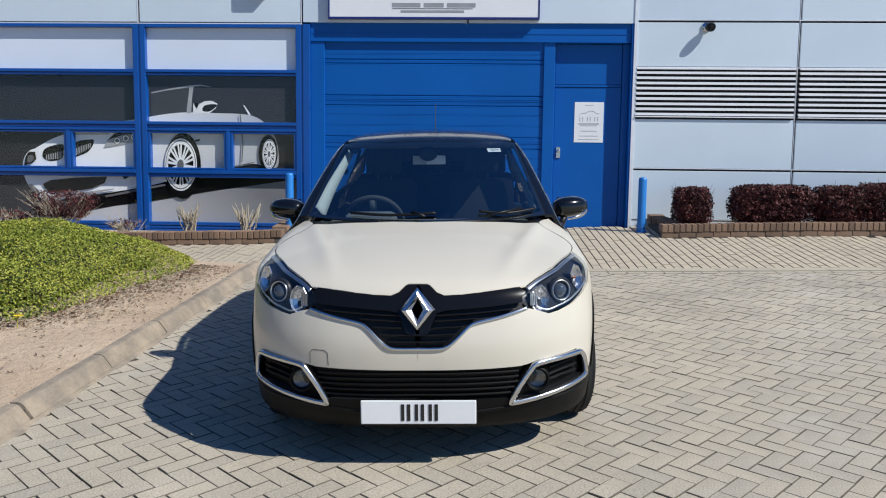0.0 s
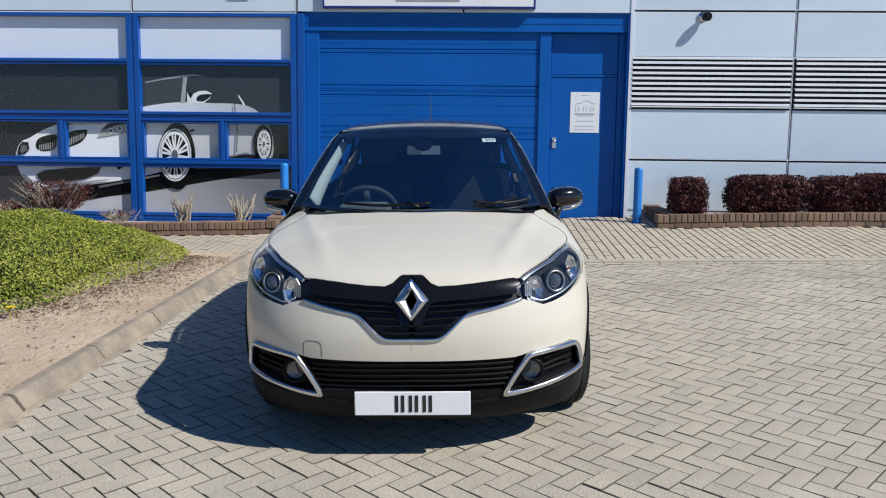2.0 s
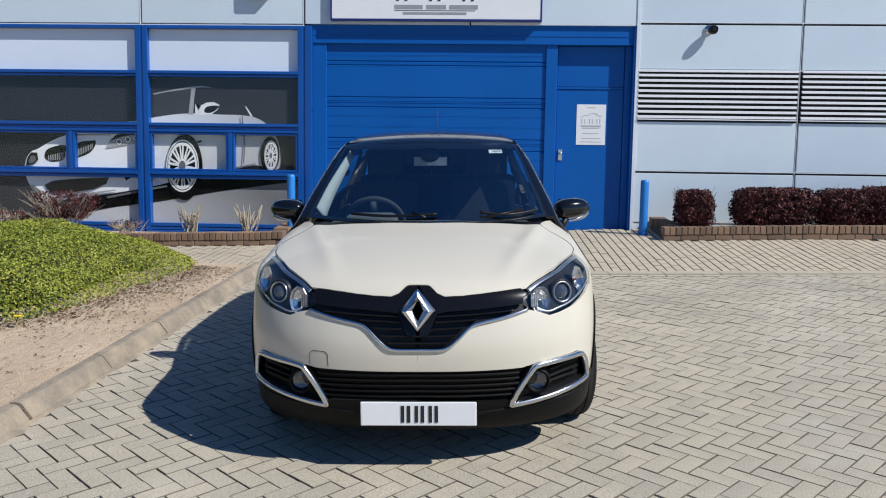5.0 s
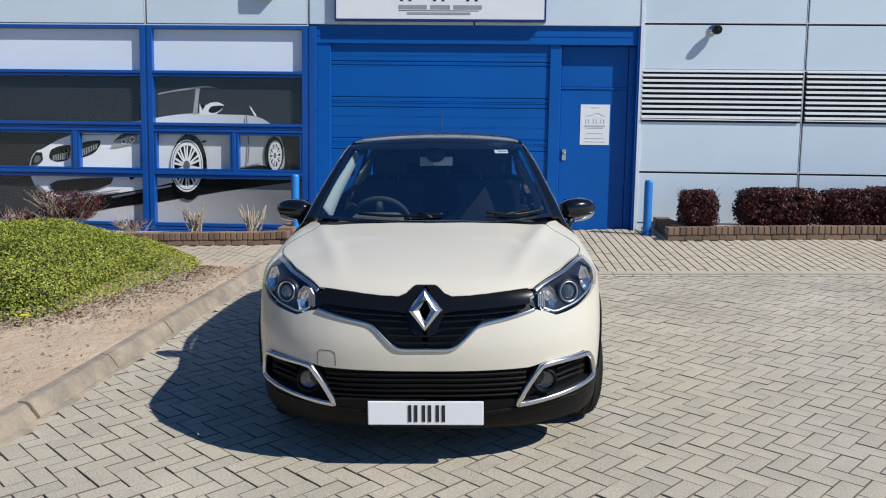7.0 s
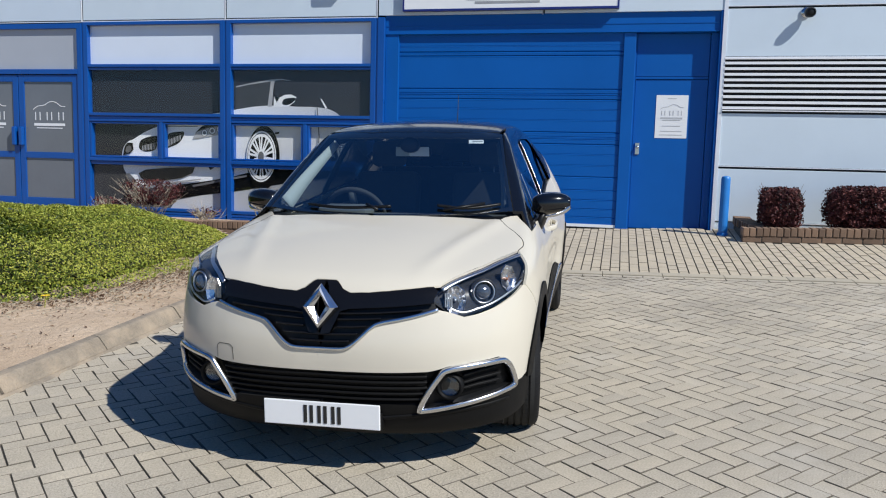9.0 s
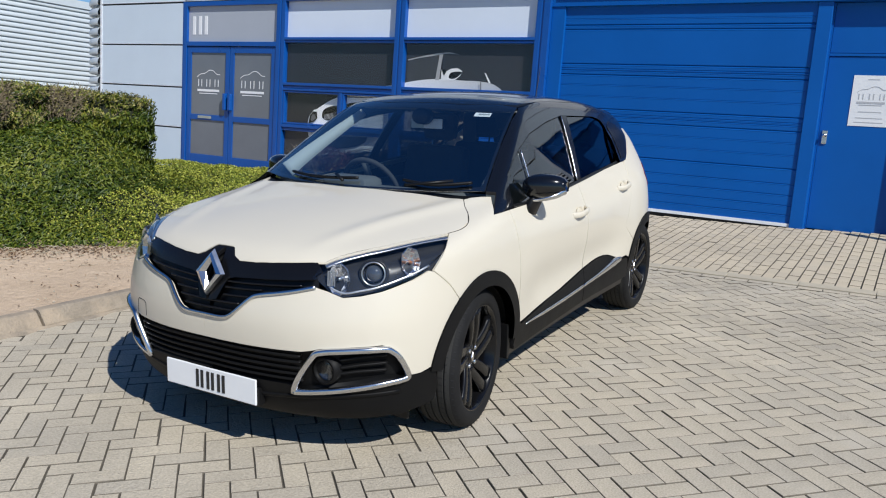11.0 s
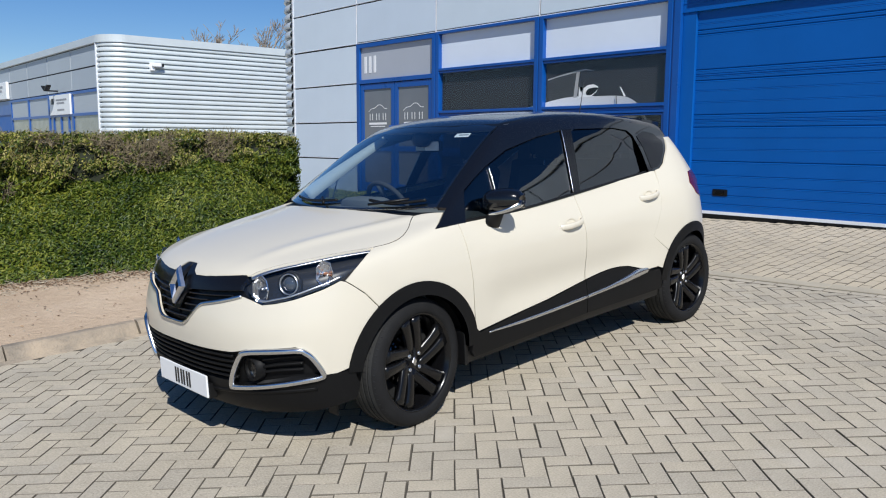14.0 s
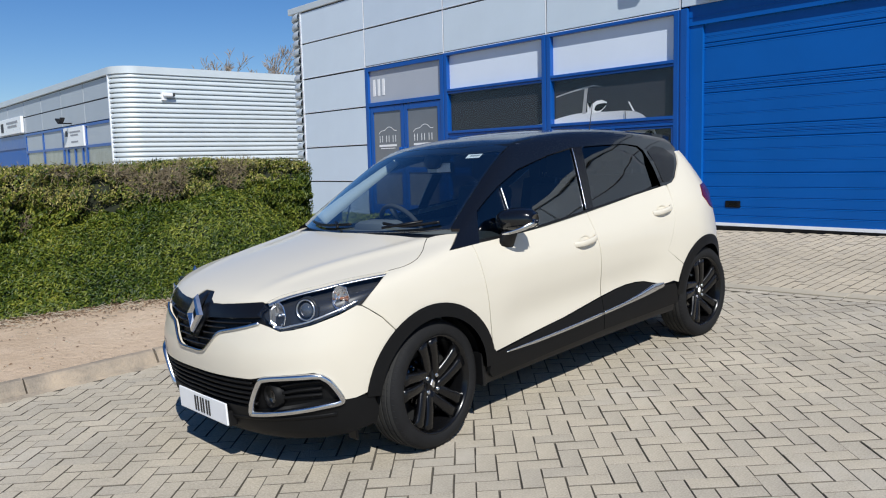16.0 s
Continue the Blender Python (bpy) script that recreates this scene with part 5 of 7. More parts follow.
    lip = [(0.0, -0.83, 0.345), (0.30, -0.82, 0.343), (0.41, -0.80, 0.340), (0.45, -0.78, 0.318), (0.60, -0.73, 0.345), (0.74, -0.65, 0.372), (0.80, -0.57, 0.376), (0.87, -0.41, 0.380), (0.872, -0.385, 0.30), (0.86, -0.40, 0.235), (0.80, -0.55, 0.205), (0.66, -0.68, 0.19), (0.45, -0.76, 0.185), (0.0, -0.80, 0.185)]
    panel("lower_lip", lip, CORNER, lb, PLASTIC, car, off=0.002, step=0.02, depth=0.05, label="grained black lower bumper")
    for z in (0.362, 0.388, 0.414, 0.440, 0.466):
        pts = [(x, -0.85, z - 0.004 * abs(x) / 0.45) for x in np.linspace(-0.455, 0.455, 15)]
        strip("grille_slat", pts, FRONT, lb, 0.012, 0.022, PLASTIC, car, off=-0.014, both=False)
    strip("bumper_crease", [(0.25, -0.83, 0.27), (0.40, -0.81, 0.285), (0.60, -0.74, 0.30), (0.80, -0.57, 0.315)], CORNER, lb, 0.018, 0.012, PLASTIC, car, off=0.002)
    # upper grille
    up_top = [(0.0, -0.714, 0.853), (0.042, -0.714, 0.852), (0.055, -0.722, 0.848), (0.085, -0.752, 0.825), (0.12, -0.763, 0.810), (0.281, -0.741, 0.818), (0.38, -0.714, 0.826), (0.463, -0.684, 0.833), (0.485, -0.69, 0.81), (0.475, -0.715, 0.79)]
    panel("grille_backing", v_low + up_top[::-1], CORNER, lb, TRIM, car, off=-0.035, step=0.025)
    band = up_top + [(0.47, -0.72, 0.768), (0.40, -0.752, 0.762), (0.25, -0.79, 0.752), (0.13, -0.80, 0.745), (0.095, -0.81, 0.735), (0.060, -0.82, 0.68), (0.045, -0.83, 0.648), (0.0, -0.83, 0.640)]
    panel("grille_surround", band, CORNER, lb, PIANO, car, off=-0.004, step=0.014, depth=0.02, label="gloss black grille surround")
    for z, x1 in ((0.612, 0.13), (0.642, 0.165), (0.672, 0.20), (0.702, 0.26), (0.725, 0.43)):
        strip("grille_slat", [(x, -0.8, z + 0.02 * (x / 0.46) ** 1.5) for x in np.linspace(0.0 if z < 0.66 else 0.075, x1, 7)], FRONT, lb, 0.010, 0.02, PIANO, car, off=-0.018)
    strip("chrome_strip", [(-x, y, z) for x, y, z in v_low[::-1]][:-1] + v_low, FRONT, lb, 0.015, 0.012, SATIN, car, off=0.004, both=False, per=5, label="chrome grille strip")
    # badge
    bq = on([(0.0, -0.8, 0.752)], FRONT, lb)[0]
    by = bq[1] - 0.012
    o, i_ = [(0, 0.095), (0.079, 0.0), (0, -0.095), (-0.079, 0.0)], [(0.0, 0.046), (0.026, 0.0), (0.0, -0.046), (-0.026, 0.0)]
    cz = 0.752
    lean = 0.25
    P = lambda a, dy: (a[0], by + dy + a[1] * lean, cz + a[1])
    vs = [P(a, 0.0) for a in o] + [P((a[0] * 0.88, a[1] * 0.88), -0.016) for a in o] + [P(a, -0.022) for a in [(0, 0.068), (0.05, 0.0), (0, -0.068), (-0.05, 0.0)]] + [P(a, -0.004) for a in i_]
    fs = []
    for k in range(4):
        l = (k + 1) % 4
        for r in range(3):
            fs.append((4 * r + k, 4 * r + 4 + k, 4 * r + 4 + l, 4 * r + l))
    mesh_object("badge", vs, fs, SATIN, car, "satin chrome diamond badge")
    # number plate
    pq = on([(0.0, -0.8, 0.285)], FRONT, lb)[0]
    pl = part("number_plate", box(-0.26, 0.26, pq[1] - 0.022, pq[1] - 0.012, 0.229, 0.340, 0.004), PLATE, car, "white number plate with plain dark bars")
    for k in range(3):
        a = -0.078 + 0.062 * k
        part("plate_bar", box(a, a + 0.015, pq[1] - 0.0245, pq[1] - 0.021, 0.246, 0.323), INK, pl)
        part("plate_bar", box(a + 0.027, a + 0.042, pq[1] - 0.0245, pq[1] - 0.021, 0.246, 0.323), INK, pl)
    part("plate_holder", box(-0.265, 0.265, pq[1] - 0.012, pq[1] + 0.03, 0.224, 0.300, 0.004), TRIM, car)
    # tow-eye cover outline
    strip("tow_eye_cover", [(-0.49, -0.76, 0.50), (-0.488, -0.76, 0.555), (-0.475, -0.77, 0.566), (-0.42, -0.78, 0.566), (-0.405, -0.79, 0.555), (-0.403, -0.79, 0.50)], FRONT, lb, 0.0025, 0.003, GAP, car, both=False, smooth_run=False)
    # seams between bumper and wing are open gaps; shut lines need a dark bed
    panel("inner_wing", fender_top[:2] + yz((0.20, 1.0), (0.42, 0.95), (0.42, 0.42)) + arch(0.0, R_ARCH + 0.01, 14, 160) + yz((-0.45, 0.5), (-0.42, 0.80)), SIDE, lb, GAP, car, off=-0.02, step=0.04)
    panel("inner_side", yz((0.36, 0.93), (1.37, 1.0), (2.3, 1.08), (2.34, 0.8)) + arch(REAR_Y, R_ARCH + 0.02, 141, 175, 8) + yz((2.05, 0.34), (0.5, 0.29), (0.42, 0.40)), SIDE, lb, GAP, car, off=-0.02, step=0.05)
    panel("bonnet_bed", [(0, -0.66, 1), (0.45, -0.6, 1), (0.72, -0.25, 1), (0.75, 0.1, 1), (0.70, 0.25, 1), (0, 0.2, 1)], TOP, lb, GAP, car, off=-0.02, step=0.05)


def build_cladding(car):
    lb = lower_body
    for cy, a0, a1, nm in ((0.0, 2, 172, "front"), (REAR_Y, 24, 172, "rear")):
        out = [(0.87, q[1], q[2]) for q in arch(cy, R_ARCH + 0.030, a0, a1, 30)]
        inn = [(0.87, q[1], q[2]) for q in arch(cy, R_ARCH - 0.038, a0, a1, 30)]
        panel("arch_moulding", out + inn[::-1], SIDE, lb, PLASTIC, car, off=0.010, depth=0.05, step=0.016, label="grained black wheel-arch moulding")
    sill = yz((0.41, 0.408), (0.43, 0.385), (0.70, 0.410), (1.02, 0.443), (1.2, 0.469), (1.391, 0.498), (1.395, 0.297), (1.2, 0.287), (0.8, 0.272), (0.40, 0.255), (0.375, 0.29), (0.385, 0.35))
    panel("sill_cladding", sill, SIDE, lb, PLASTIC, car, off=0.008, depth=0.03, step=0.018, label="grained black door sill cladding")
    sill2 = yz((1.399, 0.499), (1.55, 0.518), (1.65, 0.526), (1.76, 0.525), (1.85, 0.515), (1.95, 0.488), (2.05, 0.463), (2.17, 0.455), (2.21, 0.38), (2.21, 0.315), (1.8, 0.305), (1.402, 0.298))
    panel("sill_cladding", sill2, SIDE, lb, PLASTIC, car, off=0.008, depth=0.03, step=0.018)
    panel("sill_under", yz((0.36, 0.29), (2.2, 0.33), (2.2, 0.26), (0.36, 0.22)), SIDE, lb, TRIM, car, off=-0.012, step=0.04)
    strip("chrome_strip", yz((0.50, 0.372), (0.75, 0.372), (1.05, 0.382), (1.391, 0.402)), SIDE, lb, 0.022, 0.012, SATIN, car, off=0.012, taper=(0.35, 0.9, 1.0, 1.0), label="satin chrome sill strip")
    strip("chrome_strip", yz((1.40, 0.403), (1.60, 0.418), (1.80, 0.442), (1.92, 0.463), (2.03, 0.470)), SIDE, lb, 0.030, 0.014, SATIN, car, off=0.012, taper=(0.7, 0.8, 1.35, 1.8, 1.0), label="satin chrome sill strip")
    # fog lamp recesses
    ring = [(0.425, -0.78, 0.322), (0.445, -0.77, 0.314), (0.60, -0.71, 0.333), (0.74, -0.60, 0.358), (0.783, -0.53, 0.368), (0.793, -0.52, 0.385), (0.778, -0.555, 0.455), (0.762, -0.585, 0.490), (0.735, -0.615, 0.504), (0.62, -0.70, 0.501), (0.535, -0.755, 0.492), (0.505, -0.768, 0.470), (0.455, -0.78, 0.39)]
    panel("fog_recess", ring, CORNER, lb, PLASTIC, car, off=-0.028, step=0.02)
    strip("fog_surround", ring, CORNER, lb, 0.026, 0.030, SATIN, car, off=0.004, closed=True, per=5, label="satin chrome fog-lamp surround")
    for z0, z1 in ((0.455, 0.475), (0.42, 0.44), (0.395, 0.41)):
        strip("fog_vane", [(0.60, -0.72, z0), (0.68, -0.68, (z0 + z1) / 2 + 0.004), (0.765, -0.61, z1)], CORNER, lb, 0.012, 0.018, PLASTIC, car, off=-0.016)
    for s in (1, -1):
        c = on([(0.545, -0.75, 0.410)], CORNER, lb)[0]
        prof = [(0.035, 0.058), (-0.012, 0.056), (-0.012, 0.046), (0.0, 0.042), (0.01, 0.040)]
        vs, fs = lathe(prof, 28, "Y")
        f = mesh_object("fog_lamp", [(s * c[0] + a, c[1] + b + 0.014, c[2] + z) for a, b, z in vs], fs, PLASTIC, car, "round fog lamp in a black bezel", smooth=True)
        vs, fs = lathe([(0.016, 0.0), (0.014, 0.025), (0.005, 0.041)], 24, "Y")
        mesh_object("reflector", [(s * c[0] + a, c[1] + b + 0.014, c[2] + z) for a, b, z in vs], fs, FOG_BOWL, f, smooth=True)
        vs, fs = lathe([(-0.008, 0.0), (-0.006, 0.025), (0.0, 0.041)], 24, "Y")
        mesh_object("lens", [(s * c[0] + a, c[1] + b + 0.014, c[2] + z) for a, b, z in vs], fs, LENS, f, smooth=True)
    for s in (1, -1):
        for cy, nm in ((0.0, "front"), (REAR_Y, "rear")):
            n, vs, fs = 20, [], []
            for i in range(n + 1):
                a = math.pi * i / n
                for x in (min(0.845, float(WIDTH(cy + R_ARCH * math.cos(a))) - 0.06), 0.55):
                    vs.append((s * x, cy + (R_ARCH + 0.005) * math.cos(a), WHEEL_Z - 0.02 + (R_ARCH + 0.005) * math.sin(a)))
            fs = [(2 * i, 2 * i + 1, 2 * i + 3, 2 * i + 2) for i in range(n)]
            k = len(vs)
            vs += [(s * 0.55, cy + 0.45 * math.cos(a), WHEEL_Z - 0.1 + 0.45 * math.sin(a)) for a in np.linspace(0, math.pi, 15)]
            fs.append(tuple(range(k, k + 15)))
            mesh_object("wheel_well", vs, fs, WELL, car)
    part("underbody", box(-0.62, 0.62, -0.62, 3.0, 0.19, 0.32, 0.03), WELL, car)
    part("front_crossmember", box(-0.5, 0.5, -0.66, -0.4, 0.16, 0.6, 0.02), WELL, car)
    for s in (1, -1):
        part("wind_deflector", box(s * 0.70 - 0.035, s * 0.70 + 0.035, -0.42, -0.405, 0.14, 0.22, 0.004), TRIM, car)
        part("mud_flap", box(s * 0.80 - 0.05, s * 0.80 + 0.04, 0.335, 0.36, 0.22, 0.40, 0.004), TRIM, car)


def build_headlamps(car):
    lb = lower_body
    out = [(0.468, -0.722, 0.778), (0.492, -0.672, 0.836), (0.53, -0.622, 0.855), (0.58, -0.555, 0.873), (0.64, -0.462, 0.889), (0.69, -0.355, 0.903), (0.735, -0.258, 0.912), (0.770, -0.180, 0.917), (0.800, -0.245, 0.887), (0.822, -0.325, 0.842), (0.814, -0.40, 0.800), (0.785, -0.482, 0.770), (0.714, -0.591, 0.734), (0.65, -0.651, 0.717), (0.597, -0.693, 0.708), (0.54, -0.711, 0.730)]
    out = [tuple(q) for q in on(out[:1], CORNER, lb)] + [tuple(q) for q in on(out[1:8], TOP, lb)] + [tuple(q) for q in on(out[8:], CORNER, lb)]
    aim = (-0.62, 0.62, -0.48)
    shell = panel("headlamp", out, aim, lb, DARK_LAMP, car, off=-0.040, step=0.02, depth=0.03, label="headlamp with clear lens over dark bezel")
    lens = panel("lens", out, aim, lb, LENS, car, off=0.001, step=0.018, depth=0.002)
    for o in lens:
        o.visible_shadow = False
    for sh, ln, s in zip(shell, lens, (1, -1)):
        ln.parent = sh
        top = on([(x, y, z - 0.019) for x, y, z in out[1:8]], aim, lb)
        lowp = on([(x, y, z + 0.020) for x, y, z in out[10:16]], aim, lb)
        for pts, w in ((top, 0.019), (lowp, 0.008)):
            run = spline(pts, 5)
            q, n = project(run, aim, lb)
            vs, fs = sweep(q - n * 0.009, n, w, 0.008, 8)
            mesh_object("chrome_trim", [(s * v[0], v[1], v[2]) for v in vs], fs if s > 0 else [f[::-1] for f in fs], REFLECTOR, sh, smooth=True)
        for x, y, z, r, kind in ((0.655, -0.575, 0.806, 0.047, "main"), (0.564, -0.68, 0.780, 0.056, "side"), (0.738, -0.43, 0.848, 0.050, "turn")):
            c, n = project([(x, y, z)], CORNER, lb)
            c, n = Vector(c[0]) - Vector(n[0]) * 0.030, Vector((n[0][0] * 0.6, n[0][1], n[0][2] * 0.2)).normalized()
            rot = n.to_track_quat("Z", "Y").to_matrix().to_4x4()

            def place(vs):
                res = []
                for v in vs:
                    p = c + rot @ Vector(v)
                    res.append((s * p.x, p.y, p.z))
                return res

            ff = lambda fs: fs if s > 0 else [f[::-1] for f in fs]
            if kind == "main":
                vs, fs = lathe([(-0.01, 0.0), (-0.008, r * 0.9), (0.014, r * 1.12), (0.014, r * 1.22), (-0.01, r * 1.3)], 32, "Z")
                mesh_object("bowl", place(vs), ff(fs), DARK_LAMP, sh, smooth=True)
                vs, fs = lathe([(0.010, r * 0.92), (0.018, r * 0.95), (0.018, r * 1.03), (0.010, r * 1.06)], 32, "Z")
                mesh_object("chrome_ring", place(vs), ff(fs), REFLECTOR, sh, smooth=True)
                vs, fs = lathe([(0.026, 0.0), (0.024, r * 0.3), (0.016, r * 0.6), (0.002, r * 0.78), (-0.005, r * 0.8)], 32, "Z")
                mesh_object("projector", place(vs), ff(fs), PROJECTOR, sh, "glass projector lens", smooth=True)
                continue
            # faceted bowls: eight-sided, with flat chrome facets
            sides = 9 if kind == "side" else 7
            vs, fs = lathe([(-0.014, 0.006), (-0.010, r * 0.45), (0.002, r * 0.8), (0.016, r * 1.05), (0.012, r * 1.1)], sides, "Z")
            vs = [(a * 0.78, b * (1.1 if kind == "side" else 1.2), c_) for a, b, c_ in vs]
            mesh_object("reflector", place(vs), ff(fs), FACET, sh)
            vs, fs = lathe([(0.008, 0.0), (0.006, 0.006), (-0.014, 0.008)], 16, "Z")
            mesh_object("bulb", place(vs), ff(fs), AMBER if kind == "turn" else REFLECTOR, sh, "amber indicator bulb" if kind == "turn" else "", smooth=True)
            if kind == "side":
                for k in range(4):
                    bm = box(-0.046 + 0.009 * k, -0.041 + 0.009 * k, -r * 0.5, r * 0.55, 0.010, 0.016)
                    vv = [tuple(v.co) for v in bm.verts]
                    bm.verts.index_update()
                    ffs = [tuple(v.index for v in f.verts) for f in bm.faces]
                    bm.free()
                    mesh_object("reflector_rib", place(vv), ff(ffs), REFLECTOR, sh)


def build_cabin(car):
    cb = cabin
    # windscreen and its dark surround
    edge = [(0.690, 0.3, 1.052), (0.664, 0.39, 1.125), (0.636, 0.52, 1.205), (0.608, 0.66, 1.29), (0.577, 0.82, 1.39), (0.552, 0.95, 1.455)]
    scr = [(0.0, 0.1, 1.040), (0.3, 0.14, 1.043), (0.55, 0.22, 1.046)] + edge + [(0.45, 0.92, 1.468), (0.25, 0.85, 1.474), (0.0, 0.84, 1.476)]
    full = scr + [(-x, y, z) for x, y, z in scr[::-1][1:-1]]
    w = panel("windscreen", full, FRONT, cb, SCREEN, car, off=0.0, depth=0.004, step=0.03, both=False, label="clear windscreen over a dark cabin")[0]
    top_band = [(-0.44, 0.9, 1.437), (-0.25, 0.8, 1.443), (0.0, 0.8, 1.445), (0.25, 0.8, 1.443), (0.44, 0.9, 1.437), (0.553, 1.0, 1.440), (0.55, 1.0, 1.457), (0.45, 0.92, 1.469), (0.0, 0.84, 1.477), (-0.45, 0.92, 1.469), (-0.55, 1.0, 1.457), (-0.553, 1.0, 1.440)]
    panel("screen_border", top_band, FRONT, cb, TRIM, car, off=-0.006, depth=0.002, both=False)
    low_band = [(0.0, 0.1, 1.034), (0.3, 0.14, 1.037), (0.55, 0.22, 1.046), (0.70, 0.3, 1.056), (0.692, 0.35, 1.076), (0.55, 0.27, 1.063), (0.3, 0.19, 1.054), (0.0, 0.15, 1.051)]
    panel("screen_border", low_band, FRONT, cb, TRIM, car, off=-0.006, depth=0.002)
    side_band = [(a, b, c) for a, b, c in edge] + [(a - 0.014, b, c) for a, b, c in edge[::-1]]
    panel("screen_border", side_band, FRONT, cb, TRIM, car, off=-0.006, depth=0.002)
    cowl = [(0.0, 0.085, 1.06), (0.3, 0.11, 1.06), (0.46, 0.147, 1.06), (0.625, 0.185, 1.05), (0.70, 0.28, 1.0), (0.70, 0.34, 1.0), (0.55, 0.27, 1.06), (0.3, 0.19, 1.06), (0.0, 0.15, 1.06)]
    panel("cowl", cowl, TOP, lower_body, TRIM, car, off=-0.010, depth=0.03, step=0.025)
    # roof skin
    rf = [(0.0, 0.845, 1.5), (0.25, 0.86, 1.5), (0.45, 0.935, 1.5), (0.535, 0.985, 1.5), (0.542, 1.1, 1.5), (0.538, 1.3, 1.5), (0.54, 1.7, 1.5), (0.53, 2.1, 1.5), (0.505, 2.4, 1.5), (0.47, 2.6, 1.5), (0.44, 2.70, 1.5), (0.0, 2.76, 1.5)]
    full = rf + [(-x, y, z) for x, y, z in rf[::-1][1:-1]]
    panel("roof", full, TOP, cb, BLACK_PAINT, car, step=0.03, both=False, label="gloss black roof")
    panel("spoiler", [(-0.47, 2.6, 1.5), (0.47, 2.6, 1.5), (0.50, 2.78, 1.5), (0.30, 2.86, 1.5), (-0.30, 2.86, 1.5), (-0.50, 2.78, 1.5)], TOP, lambda p: cabin(p - np.array((0, 0.14, -0.004))), BLACK_PAINT, car, depth=0.035, step=0.04, both=False, label="gloss black roof spoiler")
    # side frame: pillar, cant rail, rear pillar
    rim_pts = [tuple(q) for q in on([(a + 0.004, b, c) for a, b, c in edge], FRONT, cb)]
    outer = [(0.806, 0.26, 0.966), (0.802, 0.203, 0.963), (0.780, 0.247, 0.984), (0.757, 0.296, 1.014), (0.738, 0.342, 1.049)] + rim_pts + [(0.54, 1.3, 1.498), (0.54, 1.7, 1.51), (0.53, 2.1, 1.490), (0.52, 2.4, 1.455), (0.52, 2.6, 1.418), (0.56, 2.66, 1.385), (0.60, 2.66, 1.335), (0.63, 2.615, 1.323), (0.643, 2.584, 1.298), (0.668, 2.526, 1.245), (0.695, 2.459, 1.196), (0.715, 2.405, 1.155), (0.735, 2.335, 1.118), (0.745, 2.27, 1.108)]
    inner = [(0.743, 2.212, 1.108), (0.69, 2.225, 1.22), (0.635, 2.235, 1.350), (0.615, 2.19, 1.388), (0.606, 2.055, 1.410), (0.606, 1.74, 1.414), (0.603, 1.484, 1.416), (0.625, 1.22, 1.382), (0.653, 0.91, 1.320), (0.686, 0.705, 1.241), (0.707, 0.59, 1.186), (0.728, 0.486, 1.128), (0.765, 0.447, 1.041), (0.797, 0.408, 0.969)]
    n_rim = 5 + len(rim_pts)
    fore, rear = on(outer[:5], SIDE, whole), on(outer[n_rim:] + inner, SIDE, whole)
    outline = [tuple(q) for q in fore] + rim_pts + [tuple(q) for q in rear]
    panel("window_surround", outline, (-0.90, 0.436, 0), whole, BLACK_PAINT, car, off=0.0, depth=0.02, step=0.02, label="gloss black pillar and window surround")
    front_glass = [(0.797, 0.415, 0.958), (0.765, 0.452, 1.041), (0.728, 0.492, 1.123), (0.707, 0.594, 1.180), (0.686, 0.708, 1.235), (0.653, 0.913, 1.314), (0.625, 1.22, 1.377), (0.603, 1.484, 1.412), (0.768, 1.372, 1.038), (0.785, 0.92, 0.998)]
    rear_glass = [(0.767, 1.435, 1.045), (0.606, 1.575, 1.410), (0.606, 1.74, 1.410), (0.606, 2.055, 1.406), (0.615, 2.21, 1.392), (0.635, 2.255, 1.352), (0.69, 2.248, 1.22), (0.743, 2.235, 1.104), (0.76, 1.8, 1.07)]
    for nm, o_, m in (("front_side_glass", front_glass, SIDEGLASS), ("rear_side_glass", rear_glass, PRIVACY)):
        panel(nm, o_, SIDE, cb, m, car, off=-0.008, depth=0.003, step=0.04)
    panel("quarter_glass", [(0.735, 2.255, 1.13), (0.69, 2.265, 1.23), (0.638, 2.275, 1.345), (0.60, 2.38, 1.375), (0.60, 2.50, 1.355), (0.64, 2.545, 1.300), (0.675, 2.475, 1.225), (0.71, 2.385, 1.155), (0.73, 2.33, 1.132)], SIDE, whole, PIANO, car, off=0.003, depth=0.004, step=0.03, label="dark rear quarter glass")
    panel("pillar_cover", [(0.77, 1.366, 1.032), (0.603, 1.478, 1.416), (0.606, 1.582, 1.416), (0.767, 1.442, 1.038)], SIDE, cb, PIANO, car, off=-0.002, depth=0.01, step=0.03)
    strip("quarter_pillar", [(0.79, 0.70, 0.975), (0.74, 0.712, 1.1), (0.69, 0.725, 1.235)], SIDE, cb, 0.007, 0.008, SATIN, car, off=0.0)
    strip("glass_edge", [(0.77, 1.368, 1.04), (0.68, 1.43, 1.25), (0.605, 1.48, 1.412)], SIDE, cb, 0.007, 0.006, SATIN, car, off=0.001)
    strip("belt_moulding", [(0.80, 0.40, 0.975), (0.79, 0.7, 0.981), (0.78, 1.0, 1.0), (0.78, 1.36, 1.03), (0.76, 1.9, 1.078), (0.745, 2.24, 1.106)], SIDE, cb, 0.016, 0.014, TRIM, car, off=0.002)
    # sticker inside the screen
    for nm, q, m in (("sticker", [(0.375, 0.85, 1.405), (0.46, 0.85, 1.405), (0.455, 0.85, 1.425), (0.37, 0.85, 1.425)], PLATE),):
        panel(nm, q, FRONT, cb, m, car, off=-0.003, depth=0.001, both=False, label="small white permit sticker with grey print")
